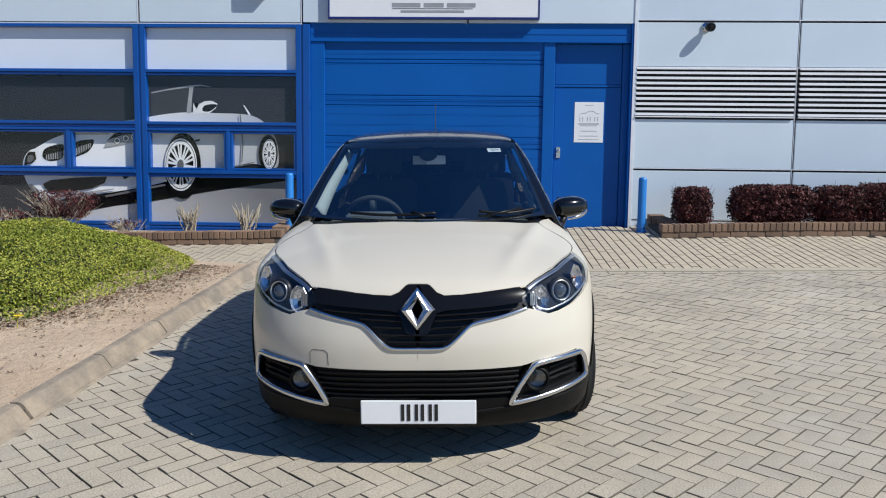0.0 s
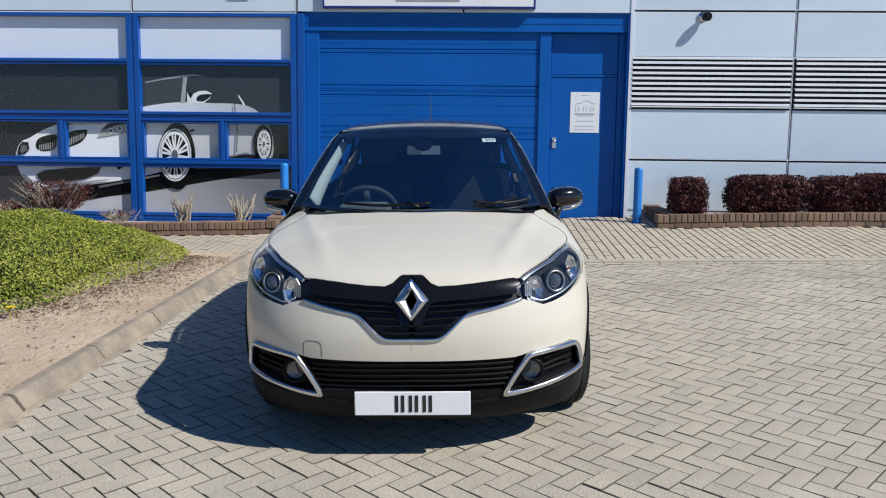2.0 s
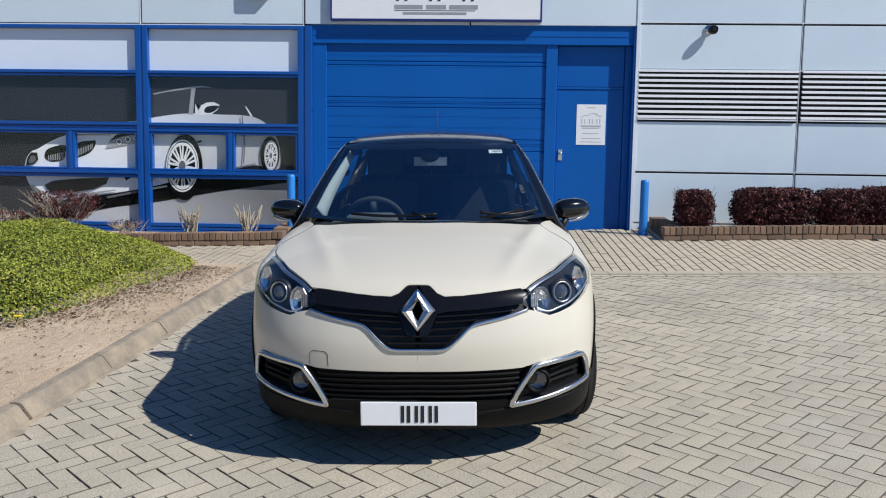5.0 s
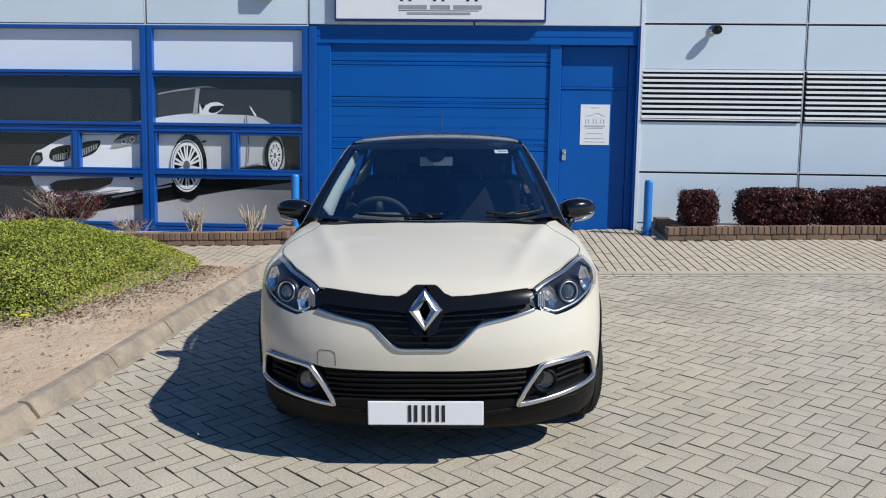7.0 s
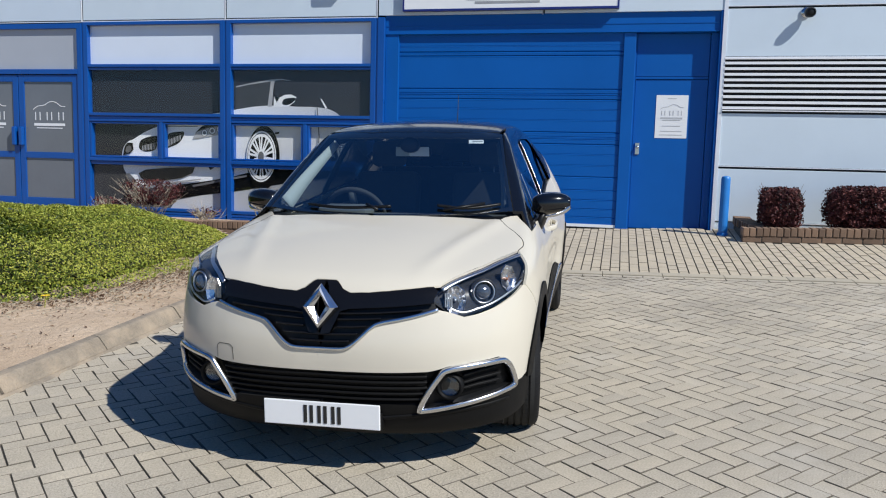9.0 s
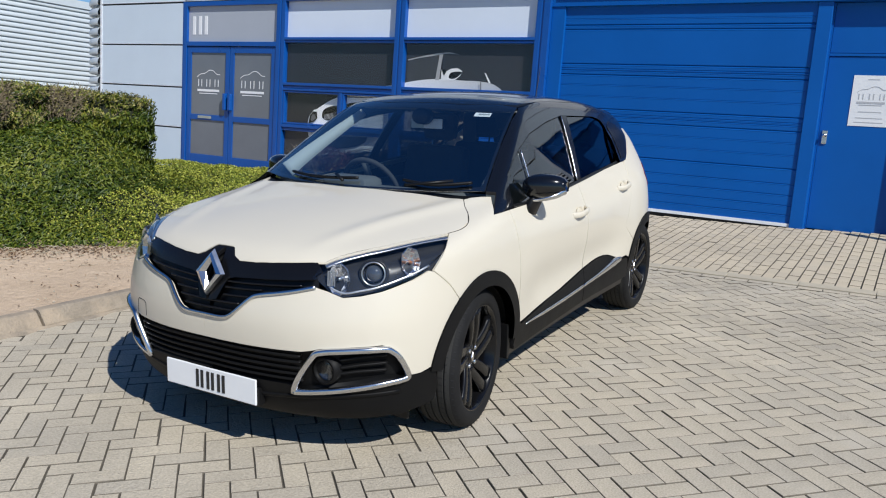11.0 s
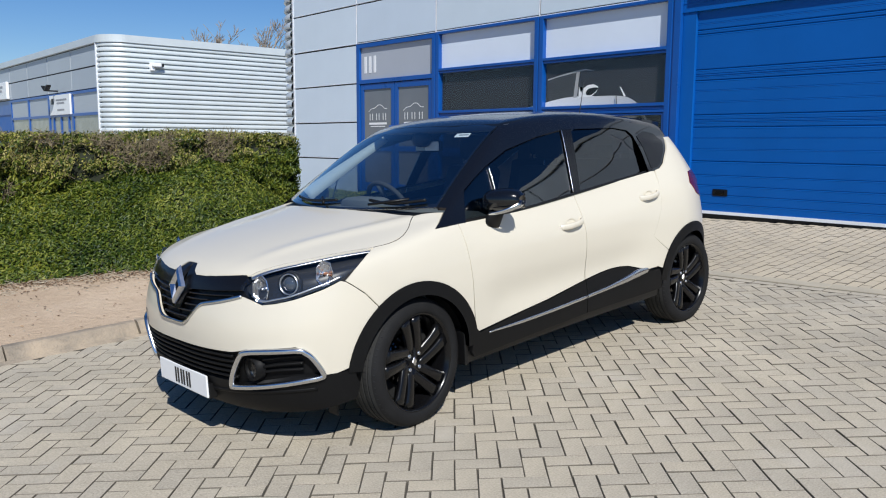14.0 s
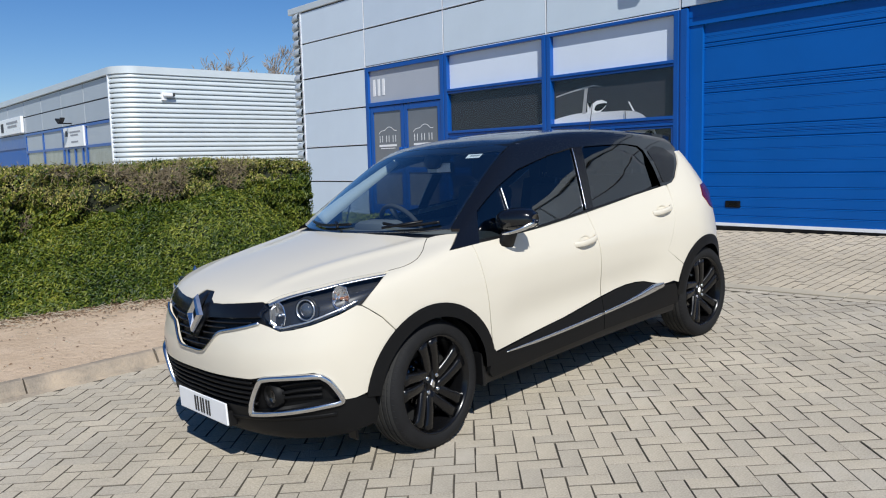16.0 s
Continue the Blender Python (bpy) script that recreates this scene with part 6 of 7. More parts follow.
    panel("sticker_bar", [(0.395, 0.85, 1.412), (0.452, 0.85, 1.412), (0.45, 0.85, 1.419), (0.392, 0.85, 1.419)], FRONT, cb, GREY_INK, car, off=-0.0015, depth=0.001, both=False)
    # wipers
    for a, b, c in (((0.46, 0.24, 1.06), (0.30, 0.2, 1.075), (0.62, 0.30, 1.075)), ((-0.20, 0.20, 1.06), (-0.42, 0.2, 1.068), (0.06, 0.16, 1.07))):
        q, n = project(spline([b, a, c], 8), FRONT, cb)
        vs, fs = sweep(q + n * 0.016, n, 0.014, 0.016, 6)
        ww = mesh_object("wiper", vs, fs, TRIM, car, smooth=True)
        q, n = project([(a[0] - 0.12 if a[0] > 0 else a[0] + 0.2, 0.1, 1.045), ((a[0] + c[0]) / 2, 0.2, (a[2] + c[2]) / 2 + 0.004)], FRONT, cb)
        vs, fs = sweep(q + n * 0.03, n, 0.016, 0.012, 6)
        mesh_object("wiper_arm", vs, fs, TRIM, ww, smooth=True)
    # aerial
    vs, fs = lathe([(0.0, 0.018), (0.02, 0.012), (0.03, 0.006), (0.04, 0.0035), (0.27, 0.002), (0.275, 0.0)], 12, "Z")
    zr = on([(0.0, 2.47, 1.5)], TOP, cb)[0][2]
    mesh_object("aerial", [(x, 2.47 + y + z * 0.28, zr - 0.004 + z) for x, y, z in vs], fs, TRIM, car, "thin black roof aerial", smooth=True)


def build_mirrors(car):
    for s in (1, -1):
        vs, fs, n, k = [], [], 24, 14
        for i in range(k + 1):
            t = i / k
            x = 0.772 + 0.212 * t
            r = math.sin(math.acos(abs(2 * min(max(t, 0.02), 0.985) - 1) ** 1.0)) ** 0.55
            for j in range(n):
                a = 2 * math.pi * j / n
                cy, cz = math.copysign(abs(math.cos(a)) ** 0.75, math.cos(a)), math.copysign(abs(math.sin(a)) ** 0.75, math.sin(a))
                y = 0.63 + (0.105 if cy < 0 else 0.045) * r * cy * (1 - 0.25 * t)
                z = 1.064 + (0.066 if cz > 0 else 0.078 * (1 - 0.45 * t)) * r * cz
                vs.append((s * x, y + 0.04 * t, z))
        for i in range(k):
            for j in range(n):
                l = (j + 1) % n
                f = (i * n + j, (i + 1) * n + j, (i + 1) * n + l, i * n + l)
                fs.append(f if s < 0 else f[::-1])
        fs += [tuple(range(n)), tuple(range(k * n, k * n + n))[::-1]]
        m = mesh_object("door_mirror", vs, fs, BLACK_PAINT, car, "gloss black door mirror with indicator", smooth=True)
        pts = [(s * 0.850, 0.538, 1.000), (s * 0.90, 0.548, 1.008), (s * 0.95, 0.590, 1.024), (s * 0.980, 0.645, 1.048)]
        run = spline(pts, 5)
        vs, fs = sweep(run, [(s * 0.3, -1, -0.3)] * len(run), 0.030, 0.014, 8, False, np.linspace(0.35, 1.0, len(run)))
        mesh_object("indicator", vs, fs, SATIN, m, "silver indicator strip", smooth=True)
        vs, fs = sweep([(s * 0.790, 0.60, 0.895), (s * 0.805, 0.60, 0.925), (s * 0.825, 0.61, 0.97), (s * 0.845, 0.62, 1.02)], [(s, 0, 0.5)] * 4, 0.12, 0.05, 10, False, (1.0, 0.95, 0.8, 0.8))
        mesh_object("mirror_arm", vs, fs, TRIM, m, smooth=True)
        mesh_object("mirror_face", [(s * 0.80, 0.687, 1.01), (s * 0.955, 0.712, 1.02), (s * 0.955, 0.712, 1.10), (s * 0.80, 0.687, 1.12)], [(0, 1, 2, 3)], MIRROR, m)
    for cy, cz in ((1.265, 0.865), (2.12, 0.955)):
        for s in (1, -1):
            c = on([(0.86, cy, cz)], SIDE, lower_body)[0]
            run = spline([(s * (c[0] - 0.006), cy - 0.11, cz - 0.012), (s * (c[0] + 0.026), cy - 0.06, cz - 0.008), (s * (c[0] + 0.034), cy, cz), (s * (c[0] + 0.028), cy + 0.06, cz + 0.008), (s * (c[0] - 0.006), cy + 0.105, cz + 0.014)], 5)
            vs, fs = sweep(run, [(s, 0, 0)] * len(run), 0.034, 0.018, 10, False, [0.9] + [1.0] * (len(run) - 2) + [0.9])
            h = mesh_object("door_handle", vs, fs, CREAM, car, "cream door handle", smooth=True)
            vs, fs = lathe([(0.0, 0.045), (0.002, 0.044), (-0.012, 0.03), (-0.014, 0.0)], 20)
            mesh_object("handle_cup", [(s * (c[0] + a + 0.001), cy - 0.01 + b * 1.1, cz + z * 0.8) for a, b, z in vs], fs, CREAM, h, smooth=True)


def build_interior(car):
    dash = bmesh.new()
    add_box(dash, -0.66, 0.66, 0.42, 0.78, 0.62, 0.985, 0.06)
    part("dashboard", dash, CABIN, car, "dark grey dashboard", smooth=True)
    part("dash_top", box(-0.64, 0.64, 0.20, 0.60, 0.93, 0.975, 0.03), CABIN, car)
    part("cabin_floor", box(-0.68, 0.68, 0.3, 2.7, 0.28, 0.36), CABIN, car)
    part("firewall", box(-0.68, 0.68, 0.16, 0.22, 0.30, 0.95), CABIN, car)
    part("bulkhead", box(-0.66, 0.66, 2.62, 2.66, 0.30, 1.05), CABIN, car)
    for s in (1, -1):
        part("door_card", box(s * 0.735 - 0.02, s * 0.735 + 0.02, 0.4, 2.3, 0.4, 0.94, 0.01), CABIN, car)
        run = spline([(s * 0.632, 0.40, 1.065), (s * 0.602, 0.60, 1.18), (s * 0.558, 0.81, 1.30), (s * 0.520, 0.99, 1.40)], 4)
        vs, fs = sweep(run, [(-s, -0.9, 0.2)] * len(run), 0.085 if s < 0 else 0.05, 0.012, 6, False, np.linspace(1.15, 0.6, len(run)))
        # sunlight is put into the colour: one pillar pale, the other dark
        mesh_object("pillar_trim", vs, fs, PALE_LIT if s < 0 else CABIN, car, "inner pillar trim in pale grey for the sun on it" if s < 0 else "", smooth=True)
    part("rear_header", box(-0.565, 0.565, 2.46, 2.50, 1.28, 1.425, 0.01), CABIN, car)
    for s in (1, -1):
        part("rear_trim", box(min(s * 0.47, s * 0.588), max(s * 0.47, s * 0.588), 2.43, 2.455, 0.95, 1.405, 0.004), CABIN, car)
    part("headlining", box(-0.525, 0.525, 1.0, 2.5, 1.425, 1.437, 0.004), CABIN, car)
    # steering wheel on the car's right
    c = Vector((-0.36, 0.86, 0.955))
    tilt = Matrix.Rotation(radians(-62), 4, "X")
    pts = [c + tilt @ Vector((0.185 * math.cos(a), 0.185 * math.sin(a), 0)) for a in np.linspace(0, 2 * math.pi, 40, endpoint=False)]
    vs, fs = sweep(pts, [tilt @ Vector((0, 0, 1))] * 40, 0.03, 0.03, 8, True)
    sw = mesh_object("steering_wheel", vs, fs, SEAT, car, "dark steering wheel", smooth=True)
    for a in (0, math.pi, -math.pi / 2):
        p = c + tilt @ Vector((0.18 * math.cos(a), 0.18 * math.sin(a), 0))
        q = c + tilt @ Vector((0.03 * math.cos(a), 0.03 * math.sin(a), 0.0))
        vs, fs = sweep([p, q], [tilt @ Vector((0, 0, 1))] * 2, 0.05, 0.02, 8)
        mesh_object("wheel_spoke", vs, fs, CABIN, sw, smooth=True)
    part("binnacle", box(-0.52, -0.20, 0.56, 0.76, 0.93, 1.035, 0.04), CABIN, car, smooth=True)

    def seat(x, y, name):
        st = new(name)
        st.parent = car
        st["label"] = "dark cloth seat with headrest"
        part("seat_base", box(x - 0.25, x + 0.25, y - 0.28, y + 0.27, 0.42, 0.62, 0.06), SEAT, st, smooth=True)
        b = box(-0.24, 0.24, -0.06, 0.07, 0.0, 0.62, 0.05)
        bk = part("backrest", b, SEAT, st, smooth=True)
        bk.matrix_local = pose(x, y + 0.27, 0.58, -14, 0, 0)
        hb = part("headrest", box(-0.13, 0.13, -0.045, 0.045, 0.0, 0.19, 0.045), SEAT, st, smooth=True)
        hb.matrix_local = pose(x, y + 0.43, 1.215, -8, 0, 0)
        for d in (-0.05, 0.05):
            vs, fs = rod((x + d, y + 0.41, 1.17), (x + d, y + 0.435, 1.26), 0.006)
            mesh_object("headrest_post", vs, fs, SATIN, st)

    seat(-0.36, 1.25, "front_seat")
    seat(0.36, 1.25, "front_seat")
    for x in (-0.42, 0.0, 0.42):
        seat(x, 2.05, "rear_seat")
    # inside mirror and sensor pod
    vs, fs = lathe([(-0.012, 0.0), (-0.01, 0.045), (0.0, 0.058), (0.05, 0.062), (0.07, 0.03)], 24, "Y")
    mesh_object("sensor_pod", [(x - 0.005, y + 0.83, z * 0.8 + 1.392) for x, y, z in vs], fs, TRIM, car, "round black sensor pod behind the screen", smooth=True)
    m = part("inside_mirror", box(-0.118, 0.118, 0.90, 0.93, 1.312, 1.386, 0.024), TRIM, car, "dark inside mirror", smooth=True)
    # painted reflection: white on one part of the glass, grey on the other
    part("mirror_reflection", box(-0.020, 0.106, 0.893, 0.901, 1.32, 1.378, 0.004), PLATE, m, "mirror glass with a pale reflection painted on")
    part("mirror_reflection", box(-0.106, -0.020, 0.893, 0.901, 1.32, 1.378, 0.004), PALE_LIT, m)


def build_car():
    y0 = 4.3
    x0 = -0.409
    yaw = radians(1.63)
    yv = Vector((-math.sin(yaw), math.cos(yaw), 0))
    yv.z = 0.018 * yv.x + 0.048 * yv.y
    yv.normalize()
    xv = Vector((math.cos(yaw), math.sin(yaw), 0))
    xv.z = 0.018 * xv.x + 0.048 * xv.y
    xv.normalize()
    zv = xv.cross(yv)
    m = Matrix((xv, yv, zv)).transposed().to_4x4()
    m.translation = (x0, y0, ground_z(x0, y0))
    car = tagged(new("car"), "cream compact crossover car with black roof and black alloy wheels", "car")
    car.matrix_world = m
    build_body(car)
    build_cladding(car)
    build_headlamps(car)
    build_cabin(car)
    build_mirrors(car)
    build_interior(car)
    for s in (1, -1):
        build_wheel(car, s * 0.755, 0.0, s, 7)
        build_wheel(car, s * 0.748, REAR_Y, s)
    return car


CAR = build_car()


# ---- the planted bed ----
KERB_X = -2.52


def bed_edge(y):
    """Where the low planting begins, as x for a y."""
    return float(np.interp(y, (0.0, 2.0, 3.6, 4.6, 5.4, 6.0, 7.1, 8.1, 8.5, 9.0, 9.6, 10.2), (-5.0, -4.95, -4.9, -4.65, -4.1, -3.5, -3.36, -3.2, -3.25, -3.7, -4.2, -4.9)))


def bed_height(x, y):
    """Soil surface: kerb-high at the edge, rising gently behind."""
    d = max(KERB_X - 0.1 - x, 0.0)
    return ground_z(x, y) + 0.085 + 0.035 * min(d, 3.0) + 0.02 * noise.noise(Vector((x * 1.3, y * 1.3, 0))) + 0.008 * noise.noise(Vector((x * 7, y * 7, 3)))


def build_bed():
    xs, ys = np.arange(KERB_X - 0.11, -14.0, -0.11), np.arange(-7.0, 10.35, 0.11)
    vs, n = [], len(xs)
    for y in ys:
        for x in xs:
            vs.append((x, y, bed_height(x, y) if x < KERB_X - 0.12 else ground_z(x, y) + 0.09))
    fs = [(j * n + i, (j + 1) * n + i, (j + 1) * n + i + 1, j * n + i + 1) for j in range(len(ys) - 1) for i in range(n - 1) if ys[j] < 8.62 or xs[i] < bed_edge(ys[j]) + 0.08]
    tagged(mesh_object("flower_bed", vs, [f[::-1] for f in fs], SOIL, smooth=True), "dry sandy soil bed behind the kerb", "soil", kind="structure")
    k = tagged(new("kerb"), "weathered concrete kerb along the soil bed", "kerb", kind="structure")
    first, y, i = None, -6.0, 0
    rnd = random.Random(4)
    while y < 8.35:
        L = 0.913
        if first is None:
            bm = bmesh.new()
            prof = [(0.0, -0.12), (0.0, 0.018), (-0.006, 0.028), (-0.052, 0.092), (-0.066, 0.103), (-0.085, 0.106), (-0.125, 0.106), (-0.125, -0.12)]
            a, b = [[bm.verts.new((px, q, pz)) for px, pz in prof] for q in (0.006, L - 0.006)]
            bm.faces.new(a[::-1])
            bm.faces.new(b)
            for q in range(len(prof)):
                r = (q + 1) % len(prof)
                bm.faces.new((a[q], a[r], b[r], b[q]))
            bmesh.ops.recalc_face_normals(bm, faces=bm.faces)
            first = part("kerb_stone", bm, CONCRETE, k)
            ob = first
        else:
            ob = new("kerb_stone", first.data)
            ob.parent = k
        ob.matrix_local = pose(KERB_X + rnd.uniform(-0.006, 0.006), y, ground_z(KERB_X, y) + rnd.uniform(-0.006, 0.006), math.degrees(math.atan(0.048)), 0, rnd.uniform(-0.4, 0.4))
        y += L
        i += 1


build_bed()


# ---- leaves ----
def leaf_cloud(name, pos, nrm, size, mat, parent=None, seed=1, spread=0.9, aspect=0.55, label="", fold=0.25, along=None):
    """Small folded leaves at the places given, leaning out along the normals."""
    rng = np.random.default_rng(seed)
    n = len(pos)
    d = nrm + rng.normal(0, spread, (n, 3))
    d /= np.linalg.norm(d, axis=1)[:, None] + 1e-9
    r = rng.normal(0, 1, (n, 3))
    u = np.cross(d, r) if along is None else np.array(along) + 0.38 * r
    u = u - d * np.sum(u * d, axis=1)[:, None]
    u /= np.linalg.norm(u, axis=1)[:, None] + 1e-9
    v = np.cross(d, u)
    s = (size * rng.uniform(0.6, 1.35, n))[:, None]
    base, tip = pos - u * s * 0.5, pos + u * s * 0.5
    l, rr = pos + v * s * aspect * 0.5 + d * s * fold * 0.5, pos - v * s * aspect * 0.5 + d * s * fold * 0.5
    vs = np.stack([base, l, tip, rr], 1).reshape(-1, 3)
    me = bpy.data.meshes.new(name)
    me.vertices.add(4 * n)
    me.vertices.foreach_set("co", vs.ravel())
    idx = np.arange(4 * n).reshape(n, 4)
    tris = np.concatenate([idx[:, [0, 1, 2]], idx[:, [0, 2, 3]]], 1).reshape(-1, 3)
    me.loops.add(tris.size)
    me.loops.foreach_set("vertex_index", tris.ravel().astype(np.int32))
    me.polygons.add(len(tris))
    me.polygons.foreach_set("loop_start", np.arange(0, tris.size, 3, dtype=np.int32))
    me.update(calc_edges=True)
    me.validate()
    me.materials.append(mat)
    ob = new(name, me)
    ob.parent = parent
    if label:
        ob["label"] = label
    return ob


def lump(p, f, seed=0.0):
    return noise.noise(Vector((p[0] * f + seed, p[1] * f, p[2] * f)))


def twig_mesh(segs, r0=0.004, sides=4):
    """Many thin tapering twigs as one mesh: rows of start, end, radius."""
    vs, fs = [], []
    for a, b, r in segs:
        a, b = Vector(a), Vector(b)
        t = (b - a).normalized()
        up = Vector((0, 0, 1)) if abs(t.z) < 0.9 else Vector((1, 0, 0))
        u = t.cross(up).normalized()
        w = t.cross(u)
        k = len(vs)
        for p, q in ((a, r), (b, r * 0.6)):
            for s in range(sides):
                g = 2 * math.pi * s / sides
                vs.append(p + u * (q * math.cos(g)) + w * (q * math.sin(g)))
        for s in range(sides):
            fs.append((k + s, k + (s + 1) % sides, k + sides + (s + 1) % sides, k + sides + s))
    return vs, fs


def build_hedge():
    h = tagged(new("hedge"), "tall clipped evergreen hedge with brown twiggy top", "hedge")
    rng = np.random.default_rng(11)
    x0, x1, y0, y1 = -7.6, -5.75, -6.0, 7.45

    def top_at(y):
        return 1.58 + 0.014 * y + 0.04 * lump((0.0, y, 0.0), 0.9)

    def face(y, z):
        return x1 + 0.10 * lump((2.0, y, z), 1.1) + 0.11 * lump((7.0, y, z), 3.0) + 0.09 * lump((9.0, y, z), 7.0) + 0.05 * lump((13.0, y, z), 15.0) - 0.10 * max(z - 1.35, 0) / 0.3

    # solid core of displaced faces, coloured near-black for the shade between leaves
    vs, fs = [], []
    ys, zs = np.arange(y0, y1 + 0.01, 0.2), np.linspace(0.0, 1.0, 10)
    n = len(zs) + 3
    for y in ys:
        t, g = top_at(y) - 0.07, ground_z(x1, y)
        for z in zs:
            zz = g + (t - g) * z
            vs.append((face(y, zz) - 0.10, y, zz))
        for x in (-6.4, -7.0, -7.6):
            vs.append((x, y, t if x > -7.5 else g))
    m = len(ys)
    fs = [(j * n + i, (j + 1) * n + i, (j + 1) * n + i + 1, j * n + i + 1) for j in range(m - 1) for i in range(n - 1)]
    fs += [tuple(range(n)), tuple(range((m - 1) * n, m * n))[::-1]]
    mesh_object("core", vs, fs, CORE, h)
    P, N, B, BN, W = [], [], [], [], []
    for _ in range(160000):
        y = rng.uniform(-1.0, y1)
        u = rng.random()
        t = top_at(y)
        if u < 0.68:
            g = ground_z(x1, y) + 0.1
            z = g + (t - g) * rng.random()
            gap = lump((5.0, y, z), 2.2)
            if z > 0.95 and y < 6.6 and lump((11.0, y, z), 2.4) > 0.22 and rng.random() < 0.7:
                W.append((face(y, z) - 0.02, y, z))
                continue
            depth = abs(rng.normal(0, 0.075)) + (0.09 if gap < -0.22 else 0.0)
            p, q = (face(y, z) - depth + 0.03, y, z), (1, 0, 0.5)
        elif u < 0.90:
            x = rng.uniform(-7.5, x1 - 0.08)
            p, q = (x, y, t + rng.normal(0, 0.025) + 0.03 * lump((x, y, 0), 3.0)), (0.2, 0, 1)
        else:
            g = ground_z(x1, y1)
            z = g + (t - g) * rng.random()
            p, q = (rng.uniform(-7.5, x1), y1 - abs(rng.normal(0, 0.05)) + 0.05 * lump((3, z, 0), 2.0), z), (0.2, 1, 0.4)
        hi = (p[2] - 1.10) / 0.30 + 0.9 * lump(p, 1.3, 4.0) + (0.3 if u >= 0.68 and u < 0.90 else 0) - (0.9 if u >= 0.90 or y > 6.4 else 0)
        if hi > 0.25 and rng.random() < min(hi, 0.66):
            B.append(p), BN.append(q)
        else:
            P.append(p), N.append(q)
    leaf_cloud("foliage", np.array(P), np.array(N, float), 0.050, HEDGE_LEAF, h, 2, spread=0.7, aspect=0.36, along=(0.45, 0.25, 0.85), label="small dark green leaves")["kind"] = "stuff"
    leaf_cloud("foliage", np.array(B), np.array(BN, float), 0.034, HEDGE_BROWN, h, 3, spread=0.7, aspect=0.38, along=(0.4, 0.2, 0.7), label="dull olive-brown leaves")["kind"] = "stuff"
    segs = []
    for k in range(8000):
        b = B[int(rng.integers(len(B)))] if k % 2 else W[int(rng.integers(len(W)))]
        d = Vector(rng.normal(0, 1, 3)) + Vector((0.5, 0, 0.5))
        d.normalize()
        L = rng.uniform(0.05, 0.15)
        a = Vector(b) - d * L * 0.6
        segs.append((a, a + d * L * (1.0 if k % 2 else 1.6), 0.0028 if k % 2 else 0.0036))
    vs, fs = twig_mesh(segs)
    mesh_object("brushwood", vs, fs, HEDGE_TWIG, h, "bare brown twigs")["kind"] = "stuff"


build_hedge()


def mound_height(x, y):
    """Top of the low planting over the soil, none outside it."""
    e = bed_edge(y)
    d = e - x
    back = 10.1 - y
    if d <= 0 or back <= 0:
        return 0.0
    k = min(d / 1.5, 1.0)
    rise = lambda v: (lambda c: c * c * (3 - 2 * c))(min(max(v, 0.0), 1.0))
    tall = 0.42 * rise((-4.35 - x) / 0.9) * rise((7.1 - y) / 0.9)
    m = (0.50 - 0.13 * rise((y - 5.6) / 1.2) + tall) * (k ** 0.65) * min(back / 1.6, 1.0) ** 0.6 * (0.75 + 0.25 * min(max((y - 3.0) / 3.0, 0), 1))
    return m * (1 + 0.16 * lump((x, y, 0), 1.3) + 0.10 * lump((x, y, 5.0), 3.5)) + 0.03


